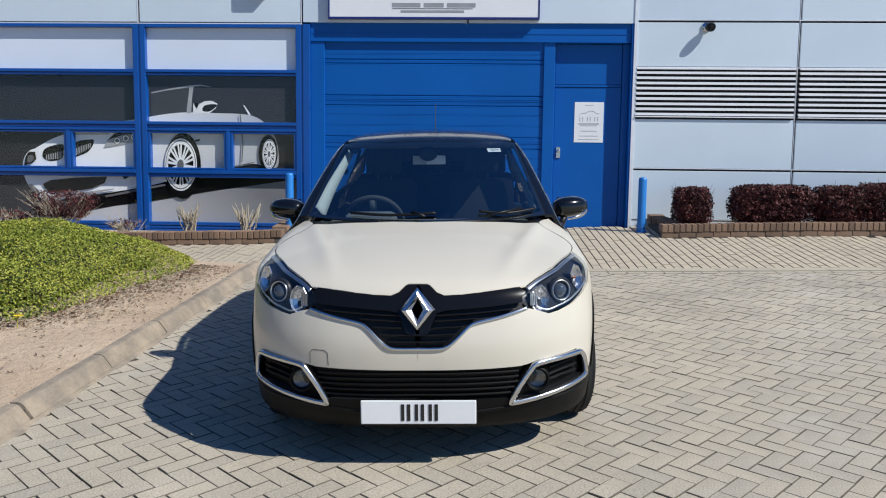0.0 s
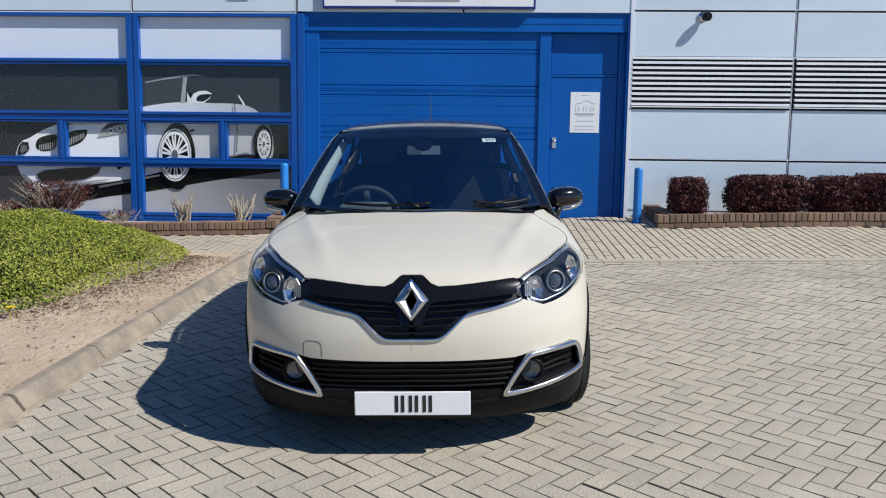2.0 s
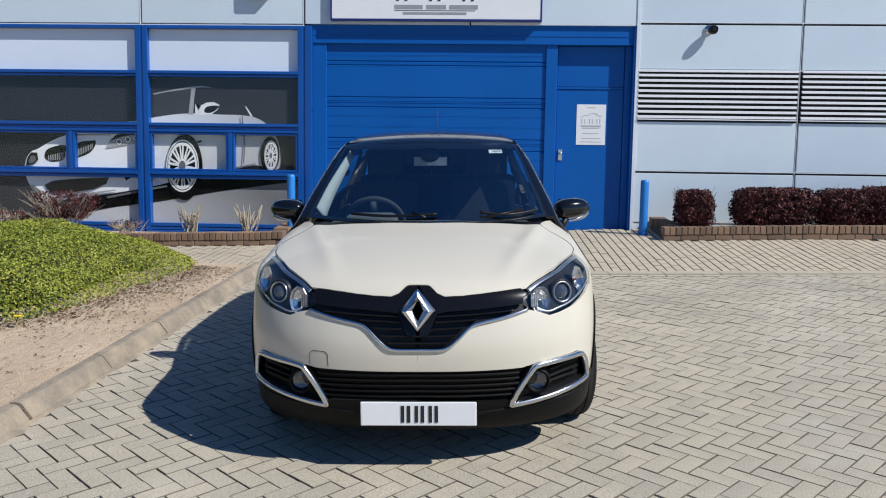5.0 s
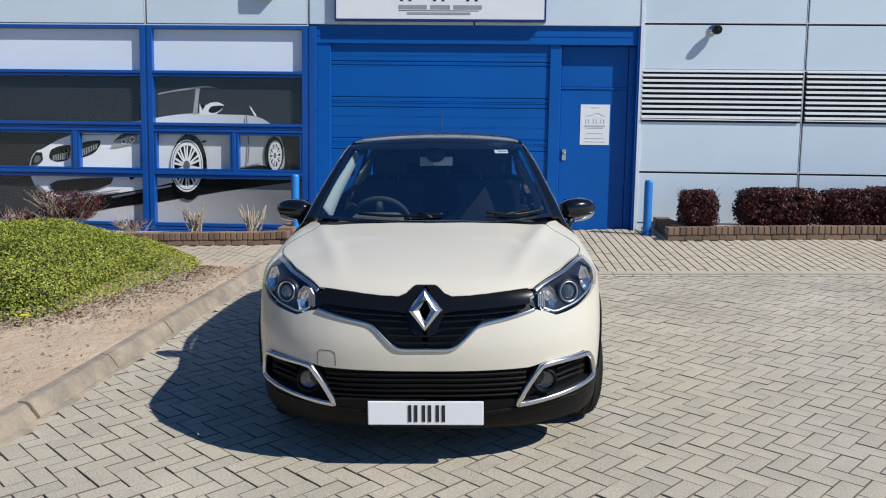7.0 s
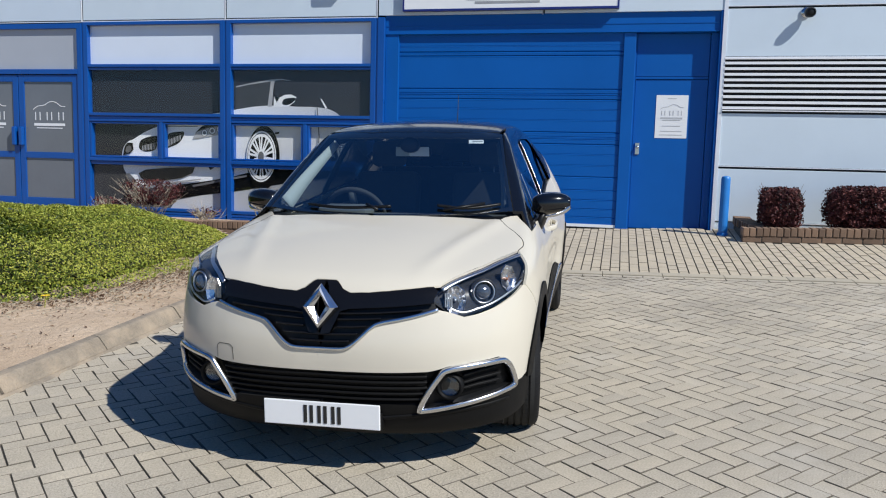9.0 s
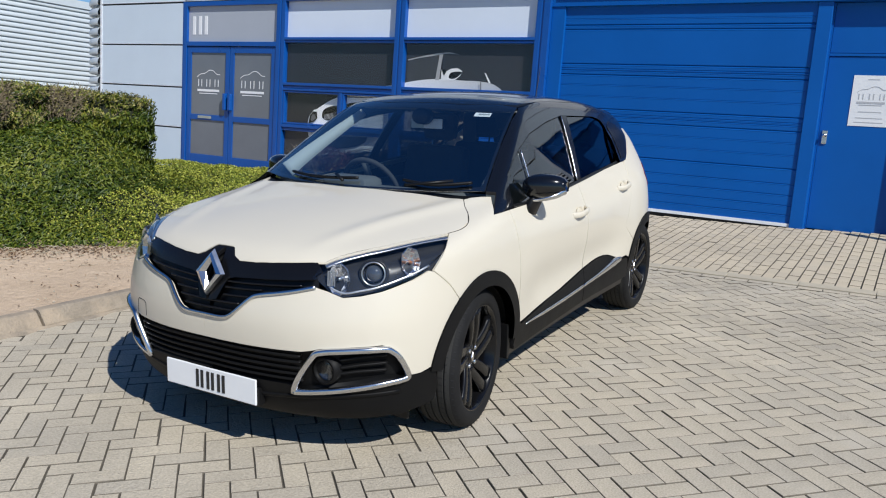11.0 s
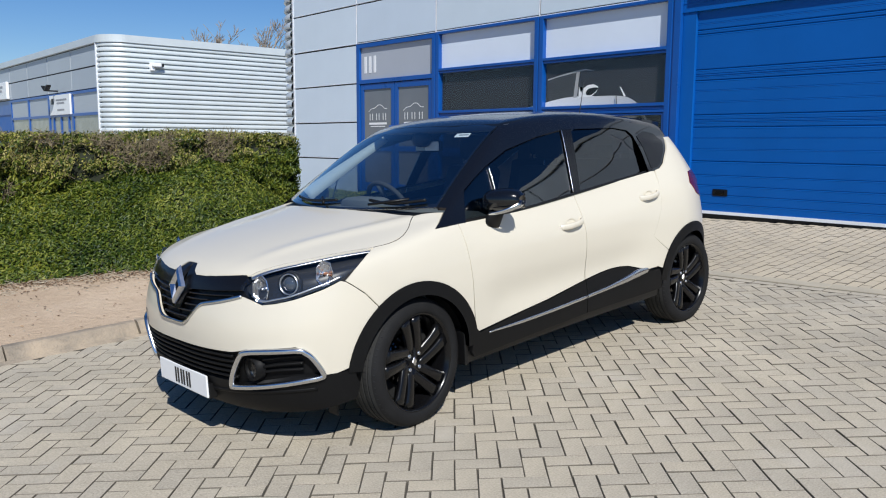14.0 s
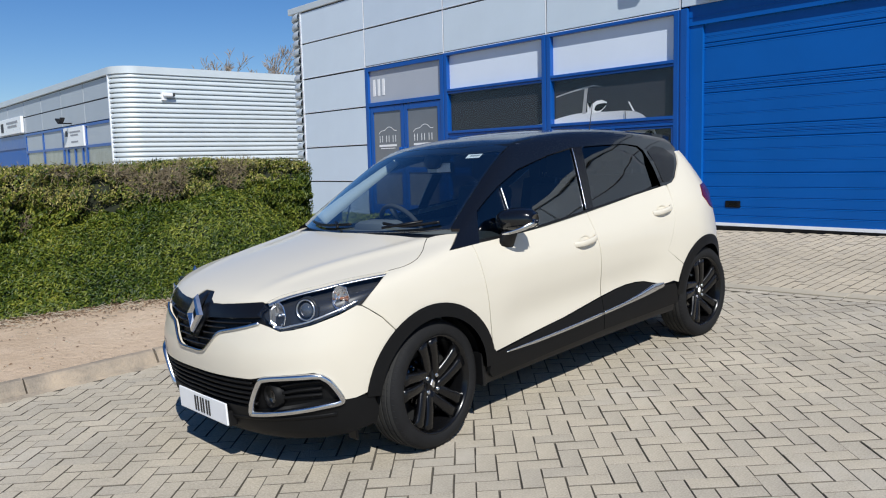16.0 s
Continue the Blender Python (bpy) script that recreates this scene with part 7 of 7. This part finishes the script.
def build_mound():
    h = tagged(new("ground_cover_shrub"), "low spreading bright green ground-cover shrub on the soil bed", "shrub")
    rng = np.random.default_rng(21)
    xs, ys = np.arange(-7.4, -2.9, 0.12), np.arange(-0.6, 10.2, 0.12)
    vs, fs, n = [], [], len(xs)
    for y in ys:
        for x in xs:
            m = mound_height(x, y)
            vs.append((x, y, bed_height(x, y) + m - 0.085))
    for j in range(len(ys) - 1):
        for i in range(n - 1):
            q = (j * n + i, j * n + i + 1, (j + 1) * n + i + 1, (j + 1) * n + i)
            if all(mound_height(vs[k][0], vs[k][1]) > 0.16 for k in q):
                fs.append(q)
    # sheet under the leaves, its dark colour painted in as inner shade
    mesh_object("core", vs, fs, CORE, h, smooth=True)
    gx_, gy_ = np.arange(-6.7, -2.79, 0.04), np.arange(-0.7, 10.21, 0.04)
    rise = np.array([[mound_height(x, y) for x in gx_] for y in gy_])
    full = rise + np.array([[bed_height(x, y) + 0.05 * max(lump((x, y, 2.0), 5.0), 0) for x in gx_] for y in gy_])
    sy, sx = np.gradient(rise, 0.04)

    def sample(grid, x, y):
        u, v = (x - gx_[0]) / 0.04, (y - gy_[0]) / 0.04
        i, j = u.astype(int), v.astype(int)
        u, v = u - i, v - j
        return (grid[j, i] * (1 - u) + grid[j, i + 1] * u) * (1 - v) + (grid[j + 1, i] * (1 - u) + grid[j + 1, i + 1] * u) * v

    x, y = rng.uniform(-6.6, -2.9, 900000), rng.uniform(-0.6, 10.1, 900000)
    steep = np.sqrt(1 + sample(sx, x, y) ** 2 + sample(sy, x, y) ** 2)
    keep = (sample(rise, x, y) > 0.02) & (rng.random(len(x)) < np.minimum(steep / 2.2, 1.0))
    x, y = x[keep][:190000], y[keep][:190000]
    P = np.stack([x, y, sample(full, x, y) - np.abs(rng.normal(0, 0.034, len(x)))], 1)
    N = np.stack([-sample(sx, x, y), -sample(sy, x, y), np.ones(len(x))], 1)
    far = P[:, 1] + rng.normal(0, 0.45, len(P)) > np.where(P[:, 0] < -4.5, 6.9, 5.7)
    leaf_cloud("foliage", P[far], N[far], 0.0225, COVER_LEAF, h, 5, spread=0.8, label="bright yellow-green leaves")["kind"] = "stuff"
    leaf_cloud("foliage", P[~far], N[~far], 0.044, HEDGE_LEAF, h, 6, spread=0.6, aspect=0.36, along=(0.55, 0.1, 0.75), label="dark green leaves")["kind"] = "stuff"


build_mound()


def build_litter():
    rng = np.random.default_rng(31)
    P, S = [], []
    while len(P) < 8500:
        y = rng.uniform(-0.5, 8.4)
        e = bed_edge(y)
        x = e + abs(rng.normal(0, 0.24)) - 0.05 if rng.random() < 0.93 else rng.uniform(e, KERB_X - 0.15)
        if x > KERB_X - 0.15:
            continue
        P.append((x, y, bed_height(x, y) + 0.008))
    ob = leaf_cloud("leaf_litter", np.array(P), np.tile((0, 0, 1.0), (len(P), 1)), 0.030, LITTER, None, 7, spread=0.35, aspect=0.4)
    tagged(ob, "dry brown leaf litter and bark chips on the soil", "leaf litter", kind="stuff")
    segs = []
    for k in range(900):
        y = rng.uniform(-0.3, 8.3)
        x = bed_edge(y) + abs(rng.normal(0, 0.3))
        if x > KERB_X - 0.15:
            continue
        a = rng.uniform(0, 6.28)
        L = rng.uniform(0.03, 0.14)
        z = bed_height(x, y) + 0.010
        segs.append(((x, y, z), (x + L * math.cos(a), y + L * math.sin(a), z + rng.uniform(0, 0.03)), 0.003))
    vs, fs = twig_mesh(segs)
    tagged(mesh_object("dry_twigs", vs, fs, PALE_TWIG), "dry pale twigs lying on the soil", "twigs", kind="stuff")
    # pebbles
    vs, fs = [], []
    for k in range(320):
        y = rng.uniform(2.2, 8.3)
        x = rng.uniform(bed_edge(y), KERB_X - 0.16)
        r = rng.uniform(0.004, 0.012)
        z = bed_height(x, y) + r * 0.3
        b = len(vs)
        vs += [(x + r, y, z), (x, y + r, z), (x - r, y, z), (x, y - r, z), (x, y, z + r * 0.7)]
        fs += [(b, b + 1, b + 4), (b + 1, b + 2, b + 4), (b + 2, b + 3, b + 4), (b + 3, b, b + 4)]
    tagged(mesh_object("pebbles", vs, fs, CHANNEL), "small pale pebbles scattered on the soil", "pebbles", kind="stuff")
    # one yellow flower at the edge of the planting
    f = tagged(new("dandelion"), "small yellow dandelion flower at the bed edge", "flower")
    for fx, fy in ((-3.55, 5.62),):
        z = bed_height(fx, fy)
        vs, ff = rod((fx, fy, z), (fx + 0.01, fy, z + 0.09), 0.003, 6)
        mesh_object("stem", vs, ff, COVER_LEAF, f)
        for k in range(10):
            a = 2 * math.pi * k / 10
            c, s = math.cos(a), math.sin(a)
            mesh_object("petal", [(fx + 0.01, fy, z + 0.09), (fx + 0.01 + 0.025 * c - 0.008 * s, fy + 0.025 * s + 0.008 * c, z + 0.10), (fx + 0.01 + 0.04 * c, fy + 0.04 * s, z + 0.098), (fx + 0.01 + 0.025 * c + 0.008 * s, fy + 0.025 * s - 0.008 * c, z + 0.10)], [(0, 1, 2, 3)], YELLOW, f)


build_litter()


def build_sand_drift():
    """Thin washed-out sand lying along the foot of the kerb."""
    ys = np.arange(-2.0, 8.42, 0.05)
    vs, fs = [], []
    for y in ys:
        w = 0.03 + 0.04 * lump((0, y, 1.0), 0.9) + 0.04 * lump((0, y, 2.0), 4.0) + 0.02 * lump((0, y, 3.0), 17.0)
        for k, hgt in ((0.0, 0.016), (0.5, 0.009), (1.0, -0.004)):
            x = KERB_X + 0.001 + max(w, 0.02) * k
            vs.append((x, y, ground_z(x, y) + hgt))
    for j in range(len(ys) - 1):
        for i in range(2):
            fs.append((3 * j + i, 3 * j + i + 1, 3 * j + 4 + i, 3 * j + 3 + i))
    tagged(mesh_object("sand_drift", vs, fs, CONCRETE, smooth=True), "washed-out grey dust along the kerb foot", "sand", kind="stuff")


build_sand_drift()


# ---- raised brick planters ----
def build_planter(x0, x1, yf, name, label, chamfer):
    p = tagged(new(name), label, "planter", "brick planters", "structure")
    zl = lambda x: ground_z(x, yf)
    H = 0.185
    part("soil_fill", box(min(x0, x1) + 0.1, max(x0, x1) - 0.05, yf + 0.1, FACE - 0.03, 0.3, (0.555 if x0 < 0 else 0.77)), SOIL, p)
    bed = part("mortar_bed", box(x0 + 0.02, x1 - 0.02, yf + 0.015, yf + 0.2, 0.3, min(zl(x0), zl(x1)) + H - 0.03), MORTAR, p)
    n = int((x1 - x0) / 0.078)
    top = low = None
    rnd = random.Random(3)
    for i in range(n):
        x = x0 + 0.078 * i
        if top is None:
            top = part("brick", box(0.004, 0.074, 0.0, 0.215, 0.0, 0.105, 0.008), RED_BRICK, p)
            ob = top
        else:
            ob = new("brick", top.data)
            ob.parent = p
        ob.matrix_local = pose(x, yf + rnd.uniform(-0.003, 0.003), zl(x) + H - 0.105 + rnd.uniform(-0.002, 0.002), rnd.uniform(-1, 1), 0, rnd.uniform(-0.8, 0.8))
    for i in range(int((x1 - x0) / 0.225)):
        x = x0 + 0.225 * i
        if low is None:
            low = part("brick", box(0.005, 0.218, 0.01, 0.11, 0.0, 0.07, 0.005), RED_BRICK, p)
            ob = low
        else:
            ob = new("brick", low.data)
            ob.parent = p
        ob.matrix_local = pose(x, yf, zl(x + 0.1) + 0.006, 0, 0, rnd.uniform(-0.4, 0.4))
    # return at the open end
    for i in range(int((FACE - yf - 0.22) / 0.078)):
        ob = new("brick", top.data)
        ob.parent = p
        y = yf + 0.235 + 0.078 * i
        xe = x1 if x0 < 0 else x0
        sgn = 1 if x0 < 0 else -1
        xs = xe + sgn * chamfer * max(0.0, 1 - i / 6.0)
        ob.matrix_local = pose(xs - (0.215 if x0 < 0 else 0.0) + (0.215 if True else 0), y, ground_z(xe, y) + H - 0.105, 0, 0, 90)
    part("mortar_bed", box((x1 - 0.18 if x0 < 0 else x0 + 0.02), (x1 - 0.02 if x0 < 0 else x0 + 0.18), yf + 0.2, FACE - 0.03, 0.3, 0.78 if x0 > 0 else 0.58), MORTAR, p)


build_planter(2.30, 9.2, 10.48, "planter_1", "low brown brick planter beside the blue door", -0.10)
build_planter(-7.4, -2.78, 10.50, "planter_2", "low brown brick planter under the shopfront windows", 0.0)


def build_red_shrub(x, y, w, d, h, seed, label, n, z0, sparse=False):
    s = tagged(new("red_shrub"), label, "shrub", "red-leaved shrubs")
    rng = np.random.default_rng(seed)
    segs = []
    for k in range(26 if not sparse else 34):
        a = (x + rng.normal(0, w * 0.12), y + rng.normal(0, d * 0.12), z0 - 0.02)
        b = (x + rng.uniform(-0.5, 0.5) * w, y + rng.uniform(-0.5, 0.5) * d, z0 + h * rng.uniform(0.5, 0.98))
        m = tuple((p + q) / 2 + rng.normal(0, 0.02) for p, q in zip(a, b))
        segs += [(a, m, 0.006), (m, b, 0.004)]
        for _ in range(3):
            e = tuple(q + rng.normal(0, 0.06) for q in b)
            segs.append((m, e, 0.003))
    vs, fs = twig_mesh(segs)
    mesh_object("branchwork", vs, fs, PALE_TWIG if sparse else TWIG, s)["kind"] = "stuff"
    P, N = [], []
    while len(P) < n:
        q = rng.uniform(-1, 1, 3)
        r = (abs(q[0]) ** 4 + abs(q[1]) ** 4 + abs(q[2]) ** 4) ** 0.25
        if r > 1.0 + 0.22 * lump(q * 2.0, 1.6, seed) or (r < 0.45 and not sparse) or (sparse and lump(q, 2.5, seed) < -0.05):
            continue
        if sparse and q[2] < -0.35:
            continue
        flare = 0.45 + 0.55 * min((q[2] + 1) / 1.5, 1.0) if sparse else 1.0
        P.append((x + q[0] * w / 2 * flare, y + q[1] * d / 2 * flare, z0 + h * (0.54 + 0.46 * q[2])))
        N.append(q)
    leaf_cloud("foliage", np.array(P), np.array(N), 0.036, RED_LEAF, s, seed, label="dark red-brown leaves")["kind"] = "stuff"


build_red_shrub(2.78, 10.85, 0.50, 0.5, 0.56, 41, "small dark red clipped shrub in the brick planter", 8000, 0.765)
for i, (xc, w, hh) in enumerate(((3.85, 1.12, 0.60), (4.72, 0.62, 0.60), (5.45, 0.95, 0.64), (6.5, 1.2, 0.64))):
    build_red_shrub(xc, 10.88, w, 0.55, hh, 50 + i, "dark red clipped hedge shrub in the brick planter", int(15500 * w), 0.765)
build_red_shrub(-6.02, 10.85, 0.98, 0.55, 0.60, 60, "dark red shrub with pale stems below the shopfront window", 2500, 0.56, True)
build_red_shrub(-6.75, 10.85, 0.55, 0.4, 0.32, 61, "sparse dark red shrub below the shopfront window", 420, 0.55, True)
build_red_shrub(-5.15, 10.9, 0.5, 0.3, 0.22, 62, "thin red-leaved regrowth below the shopfront window", 130, 0.55, True)


def build_stump(x, y, seed):
    s = tagged(new("cut_shrub"), "cut-back leafless shrub with pale bare stems", "shrub", "cut-back shrubs")
    rng = np.random.default_rng(seed)
    segs = []
    for k in range(24):
        a = (x + rng.normal(0, 0.05), y + rng.normal(0, 0.05), 0.53)
        t = (x + rng.uniform(-0.2, 0.2), y + rng.uniform(-0.15, 0.15), 0.56 + rng.uniform(0.28, 0.46))
        m = tuple((p + q) / 2 + rng.normal(0, 0.02) for p, q in zip(a, t))
        segs += [(a, m, 0.012), (m, t, 0.010)]
        if rng.random() < 0.6:
            segs.append((m, (m[0] + rng.normal(0, 0.08), m[1] + rng.normal(0, 0.05), m[2] + 0.15), 0.006))
    vs, fs = twig_mesh(segs, sides=6)
    mesh_object("branchwork", vs, fs, PALE_TWIG, s)


build_stump(-4.20, 10.85, 71)
build_stump(-3.37, 10.85, 72)


# ---- bare trees beyond the neighbouring unit ----
def build_tree(x, y, height, seed):
    t = tagged(new("tree"), "bare spring tree beyond the neighbouring unit", "tree", "bare trees")
    rng = random.Random(seed)
    thick, thin = [], []

    def grow(p, d, L, r, depth):
        steps = 3
        r = max(r, 0.045)
        for _ in range(steps):
            d = (d + Vector((rng.gauss(0, 0.12), rng.gauss(0, 0.12), rng.gauss(0.03, 0.08)))).normalized()
            q = p + d * (L / steps)
            (thick if depth < 3 else thin).append((p, q, r))
            p, r = q, r * 0.86
            if depth < 6 and rng.random() < 0.75:
                a = rng.uniform(0, 6.28)
                side = Vector((math.cos(a), math.sin(a), 0.35)).normalized()
                grow(p, (d * 0.7 + side * 0.75).normalized(), L * rng.uniform(0.5, 0.72), r * 0.62, depth + 1)
        if depth < 6:
            grow(p, d, L * 0.66, r, depth + 1)

    grow(Vector((x, y, ground_z(x, y) - 0.1)), Vector((0, 0, 1)), height * 0.38, height * 0.021, 0)
    vs, fs = twig_mesh(thick, sides=6)
    mesh_object("trunk", vs, fs, TREE_BARK, t)
    vs, fs = twig_mesh(thin, sides=3)
    mesh_object("crown", vs, fs, TREE_BARK, t, "fine bare twigs")["kind"] = "stuff"


for i, (x, y, hh) in enumerate(((-96.8, 47.4, 17.2), (-94.6, 51.3, 16.6), (-95.5, 54.0, 16.4), (-92.2, 56.4, 19.4))):
    build_tree(x, y, hh, 80 + i)


# ---- paving, piece by piece ----
def brick_shape(a, b, c=0.005, deep=0.028):
    """Verts and faces of a block a by b with chamfered top edges, its top at z = 0."""
    vs = [(sx * (a / 2 - c), sy * (b / 2 - c), 0.0) for sx, sy in ((-1, -1), (1, -1), (1, 1), (-1, 1))]
    vs += [(sx * a / 2, sy * b / 2, -c) for sx, sy in ((-1, -1), (1, -1), (1, 1), (-1, 1))]
    vs += [(sx * a / 2, sy * b / 2, -deep) for sx, sy in ((-1, -1), (1, -1), (1, 1), (-1, 1))]
    fs = [(0, 1, 2, 3)] + [(4 * k + 4 + i, 4 * k + 4 + (i + 1) % 4, 4 * k + (i + 1) % 4, 4 * k + i) for k in range(2) for i in range(4)]
    return np.array(vs), fs


def build_paving():
    road = tagged(new("pavement"), "grey concrete block paving laid in herringbone", "paving", kind="structure")
    shapes = [brick_shape(0.1942, 0.0945, 0.0024), brick_shape(0.1932, 0.0948, 0.0024)]
    faces = shapes[0][1]
    rng = np.random.default_rng(91)
    ang = radians(-42.6)
    ca, sa = math.cos(ang), math.sin(ang)
    u, a0, b0 = 0.0984, -2.367, 4.533
    vs, fs, near, stones = [], [], 0, []
    for sh, _f in shapes:
        me = bpy.data.meshes.new("paver")
        me.from_pydata([tuple(v) for v in sh], [], faces)
        me.materials.append(PAVER)
        me.materials.append(PAVER_EDGE)
        me.polygons.foreach_set("material_index", [0] + [1] * 8)
        stones.append(me)
    slope = np.array((0.018, 0.048))
    corners = [(KERB_X - 0.1, -3.3), (8.7, -3.3), (8.7, 8.6), (KERB_X - 0.1, 8.6)]
    mesh_object("joint_sand", [(a, b, ground_z(a, b) - 0.007) for a, b in corners], [(0, 1, 2, 3)], JOINT, road, "dark sand bed in the paving joints")
    gx, gy = np.arange(-7.0, 9.21, 0.4), np.linspace(8.6, 11.56, 9)
    n = len(gx)
    mesh_object("joint_sand", [(a, b, ground_z(a, b) - 0.010) for b in gy for a in gx], [(j * n + i, j * n + i + 1, (j + 1) * n + i + 1, (j + 1) * n + i) for j in range(8) for i in range(n - 1)], JOINT, road, "dark sand bed in the paving joints")
    for i in range(-110, 150):
        for j in range(-110, 150):
            k = (i - j) % 4
            if k == 0:
                cx, cy, turn, me, shape = i + 1.0, j + 0.5, 0.0, stones[0], shapes[0][0]
            elif k == 3:
                cx, cy, turn, me, shape = i + 0.5, j + 1.0, math.pi / 2, stones[1], shapes[1][0]
            else:
                continue
            pa, pb = a0 + cx * u, b0 + cy * u
            x, y = pa * ca - pb * sa, pa * sa + pb * ca
            if not (KERB_X - 0.02 < x < 8.6 and -3.2 < y < 8.44 + 0.027 * (x - 0.5)):
                continue
            z = ground_z(x, y) + rng.normal(0, 0.0012) + 0.0025 * lump((x, y, 0.0), 0.8)
            a = ang + turn + rng.normal(0, 0.0045)
            tilt = rng.normal(0, 0.004, 2)
            x, y = x + rng.normal(0, 0.0012), y + rng.normal(0, 0.0012)
            if 0.55 < x < 2.75 and 3.35 < y < 6.0 and near < 300:
                near += 1
                ob = new("paver", me)
                ob.parent = road
                ob.matrix_local = Matrix.Translation((x, y, z)) @ Euler((math.atan(slope[1]) + tilt[0], -math.atan(slope[0]) + tilt[1], 0)).to_matrix().to_4x4() @ Matrix.Rotation(a, 4, "Z")
                continue
            c, s = math.cos(a), math.sin(a)
            b = len(vs) * len(shape)
            px, py = shape[:, 0] * c - shape[:, 1] * s, shape[:, 0] * s + shape[:, 1] * c
            vs.append(np.stack([x + px, y + py, z + shape[:, 2] + px * (slope[0] + tilt[0]) + py * (slope[1] + tilt[1])], 1))
            fs += [tuple(b + q for q in f) for f in faces]
    field = mesh_object("paver_field", np.concatenate(vs), fs, PAVER_FIELD, road)
    field["kind"] = "stuff"
    field.data.materials.append(PAVER_EDGE)
    field.data.polygons.foreach_set("material_index", [int(k % 9 > 0) for k in range(len(field.data.polygons))])
    # channel between drive and apron
    x, first = KERB_X - 0.4, None
    while x < 8.5:
        L = 0.60
        if first is None:
            first = part("channel_stone", box(0.002, L - 0.002, 0.10, 0.262, -0.05, 0.0, 0.004), CHANNEL, road)
            ob = first
        else:
            ob = new("channel_stone", first.data)
            ob.parent = road
        y = 8.42 + 0.027 * (x - 0.5)
        ob.matrix_local = pose(x, y, ground_z(x, y) + 0.014, 2.75, -1.03, 1.55)
        for q in range(3):
            ob = new("paver", stones[0])
            ob.parent = road
            xx = x + 0.1 + 0.2 * q
            yy = 8.465 + 0.027 * (xx - 0.5)
            ob.matrix_local = pose(xx, yy, ground_z(xx, yy) + 0.003, 2.75, -1.03, 1.55)
        x += L
    # apron in straight courses
    ap = tagged(new("apron"), "buff block paving laid in straight courses before the building", "paving", kind="structure")
    shape, faces = brick_shape(0.0928, 0.1962, 0.003)
    vs, fs, near = [], [], 0
    one = bpy.data.meshes.new("paver")
    one.from_pydata([tuple(v) for v in shape], [], faces)
    one.materials.append(APRON_PIECE)
    one.materials.append(PAVER_EDGE)
    one.polygons.foreach_set("material_index", [0] + [1] * 8)
    for i in range(-64, 90):
        for j in range(-1, 16):
            x, y = 0.1 * i, 8.78 + 0.2 * j + 0.027 * (0.1 * i - 0.5)
            y += 0.1 * (i % 2)
            if y > 11.53 or y < 8.60 + 0.027 * (x - 0.5) or (y > 11.40 and not -2.6 < x < 2.0):
                continue
            if y > 10.5 and (x > 2.35 or -7.4 < x < -2.85):
                continue
            z = ground_z(x, y) + 0.004 + rng.normal(0, 0.0012)
            sl = (ground_z(x, y + 0.05) - ground_z(x, y - 0.05)) / 0.1
            tl = rng.normal(0, 0.006, 2)
            if 1.3 < x < 4.2 and y < 10.5 and near < 300:
                near += 1
                ob = new("paver", one)
                ob.parent = ap
                ob.matrix_local = Matrix.Translation((x, y, z)) @ Euler((math.atan(sl) + tl[1], -0.008 - tl[0], 0)).to_matrix().to_4x4()
                continue
            b = len(vs) * len(shape)
            vs.append(np.stack([x + shape[:, 0], y + shape[:, 1], z + shape[:, 2] + shape[:, 0] * (0.008 + tl[0]) + shape[:, 1] * (sl + tl[1])], 1))
            fs += [tuple(b + q for q in f) for f in faces]
    f2 = mesh_object("paver_field", np.concatenate(vs), fs, APRON, ap)
    f2["kind"] = "stuff"
    f2.data.materials.append(PAVER_EDGE)
    f2.data.polygons.foreach_set("material_index", [int(k % 9 > 0) for k in range(len(f2.data.polygons))])


build_paving()
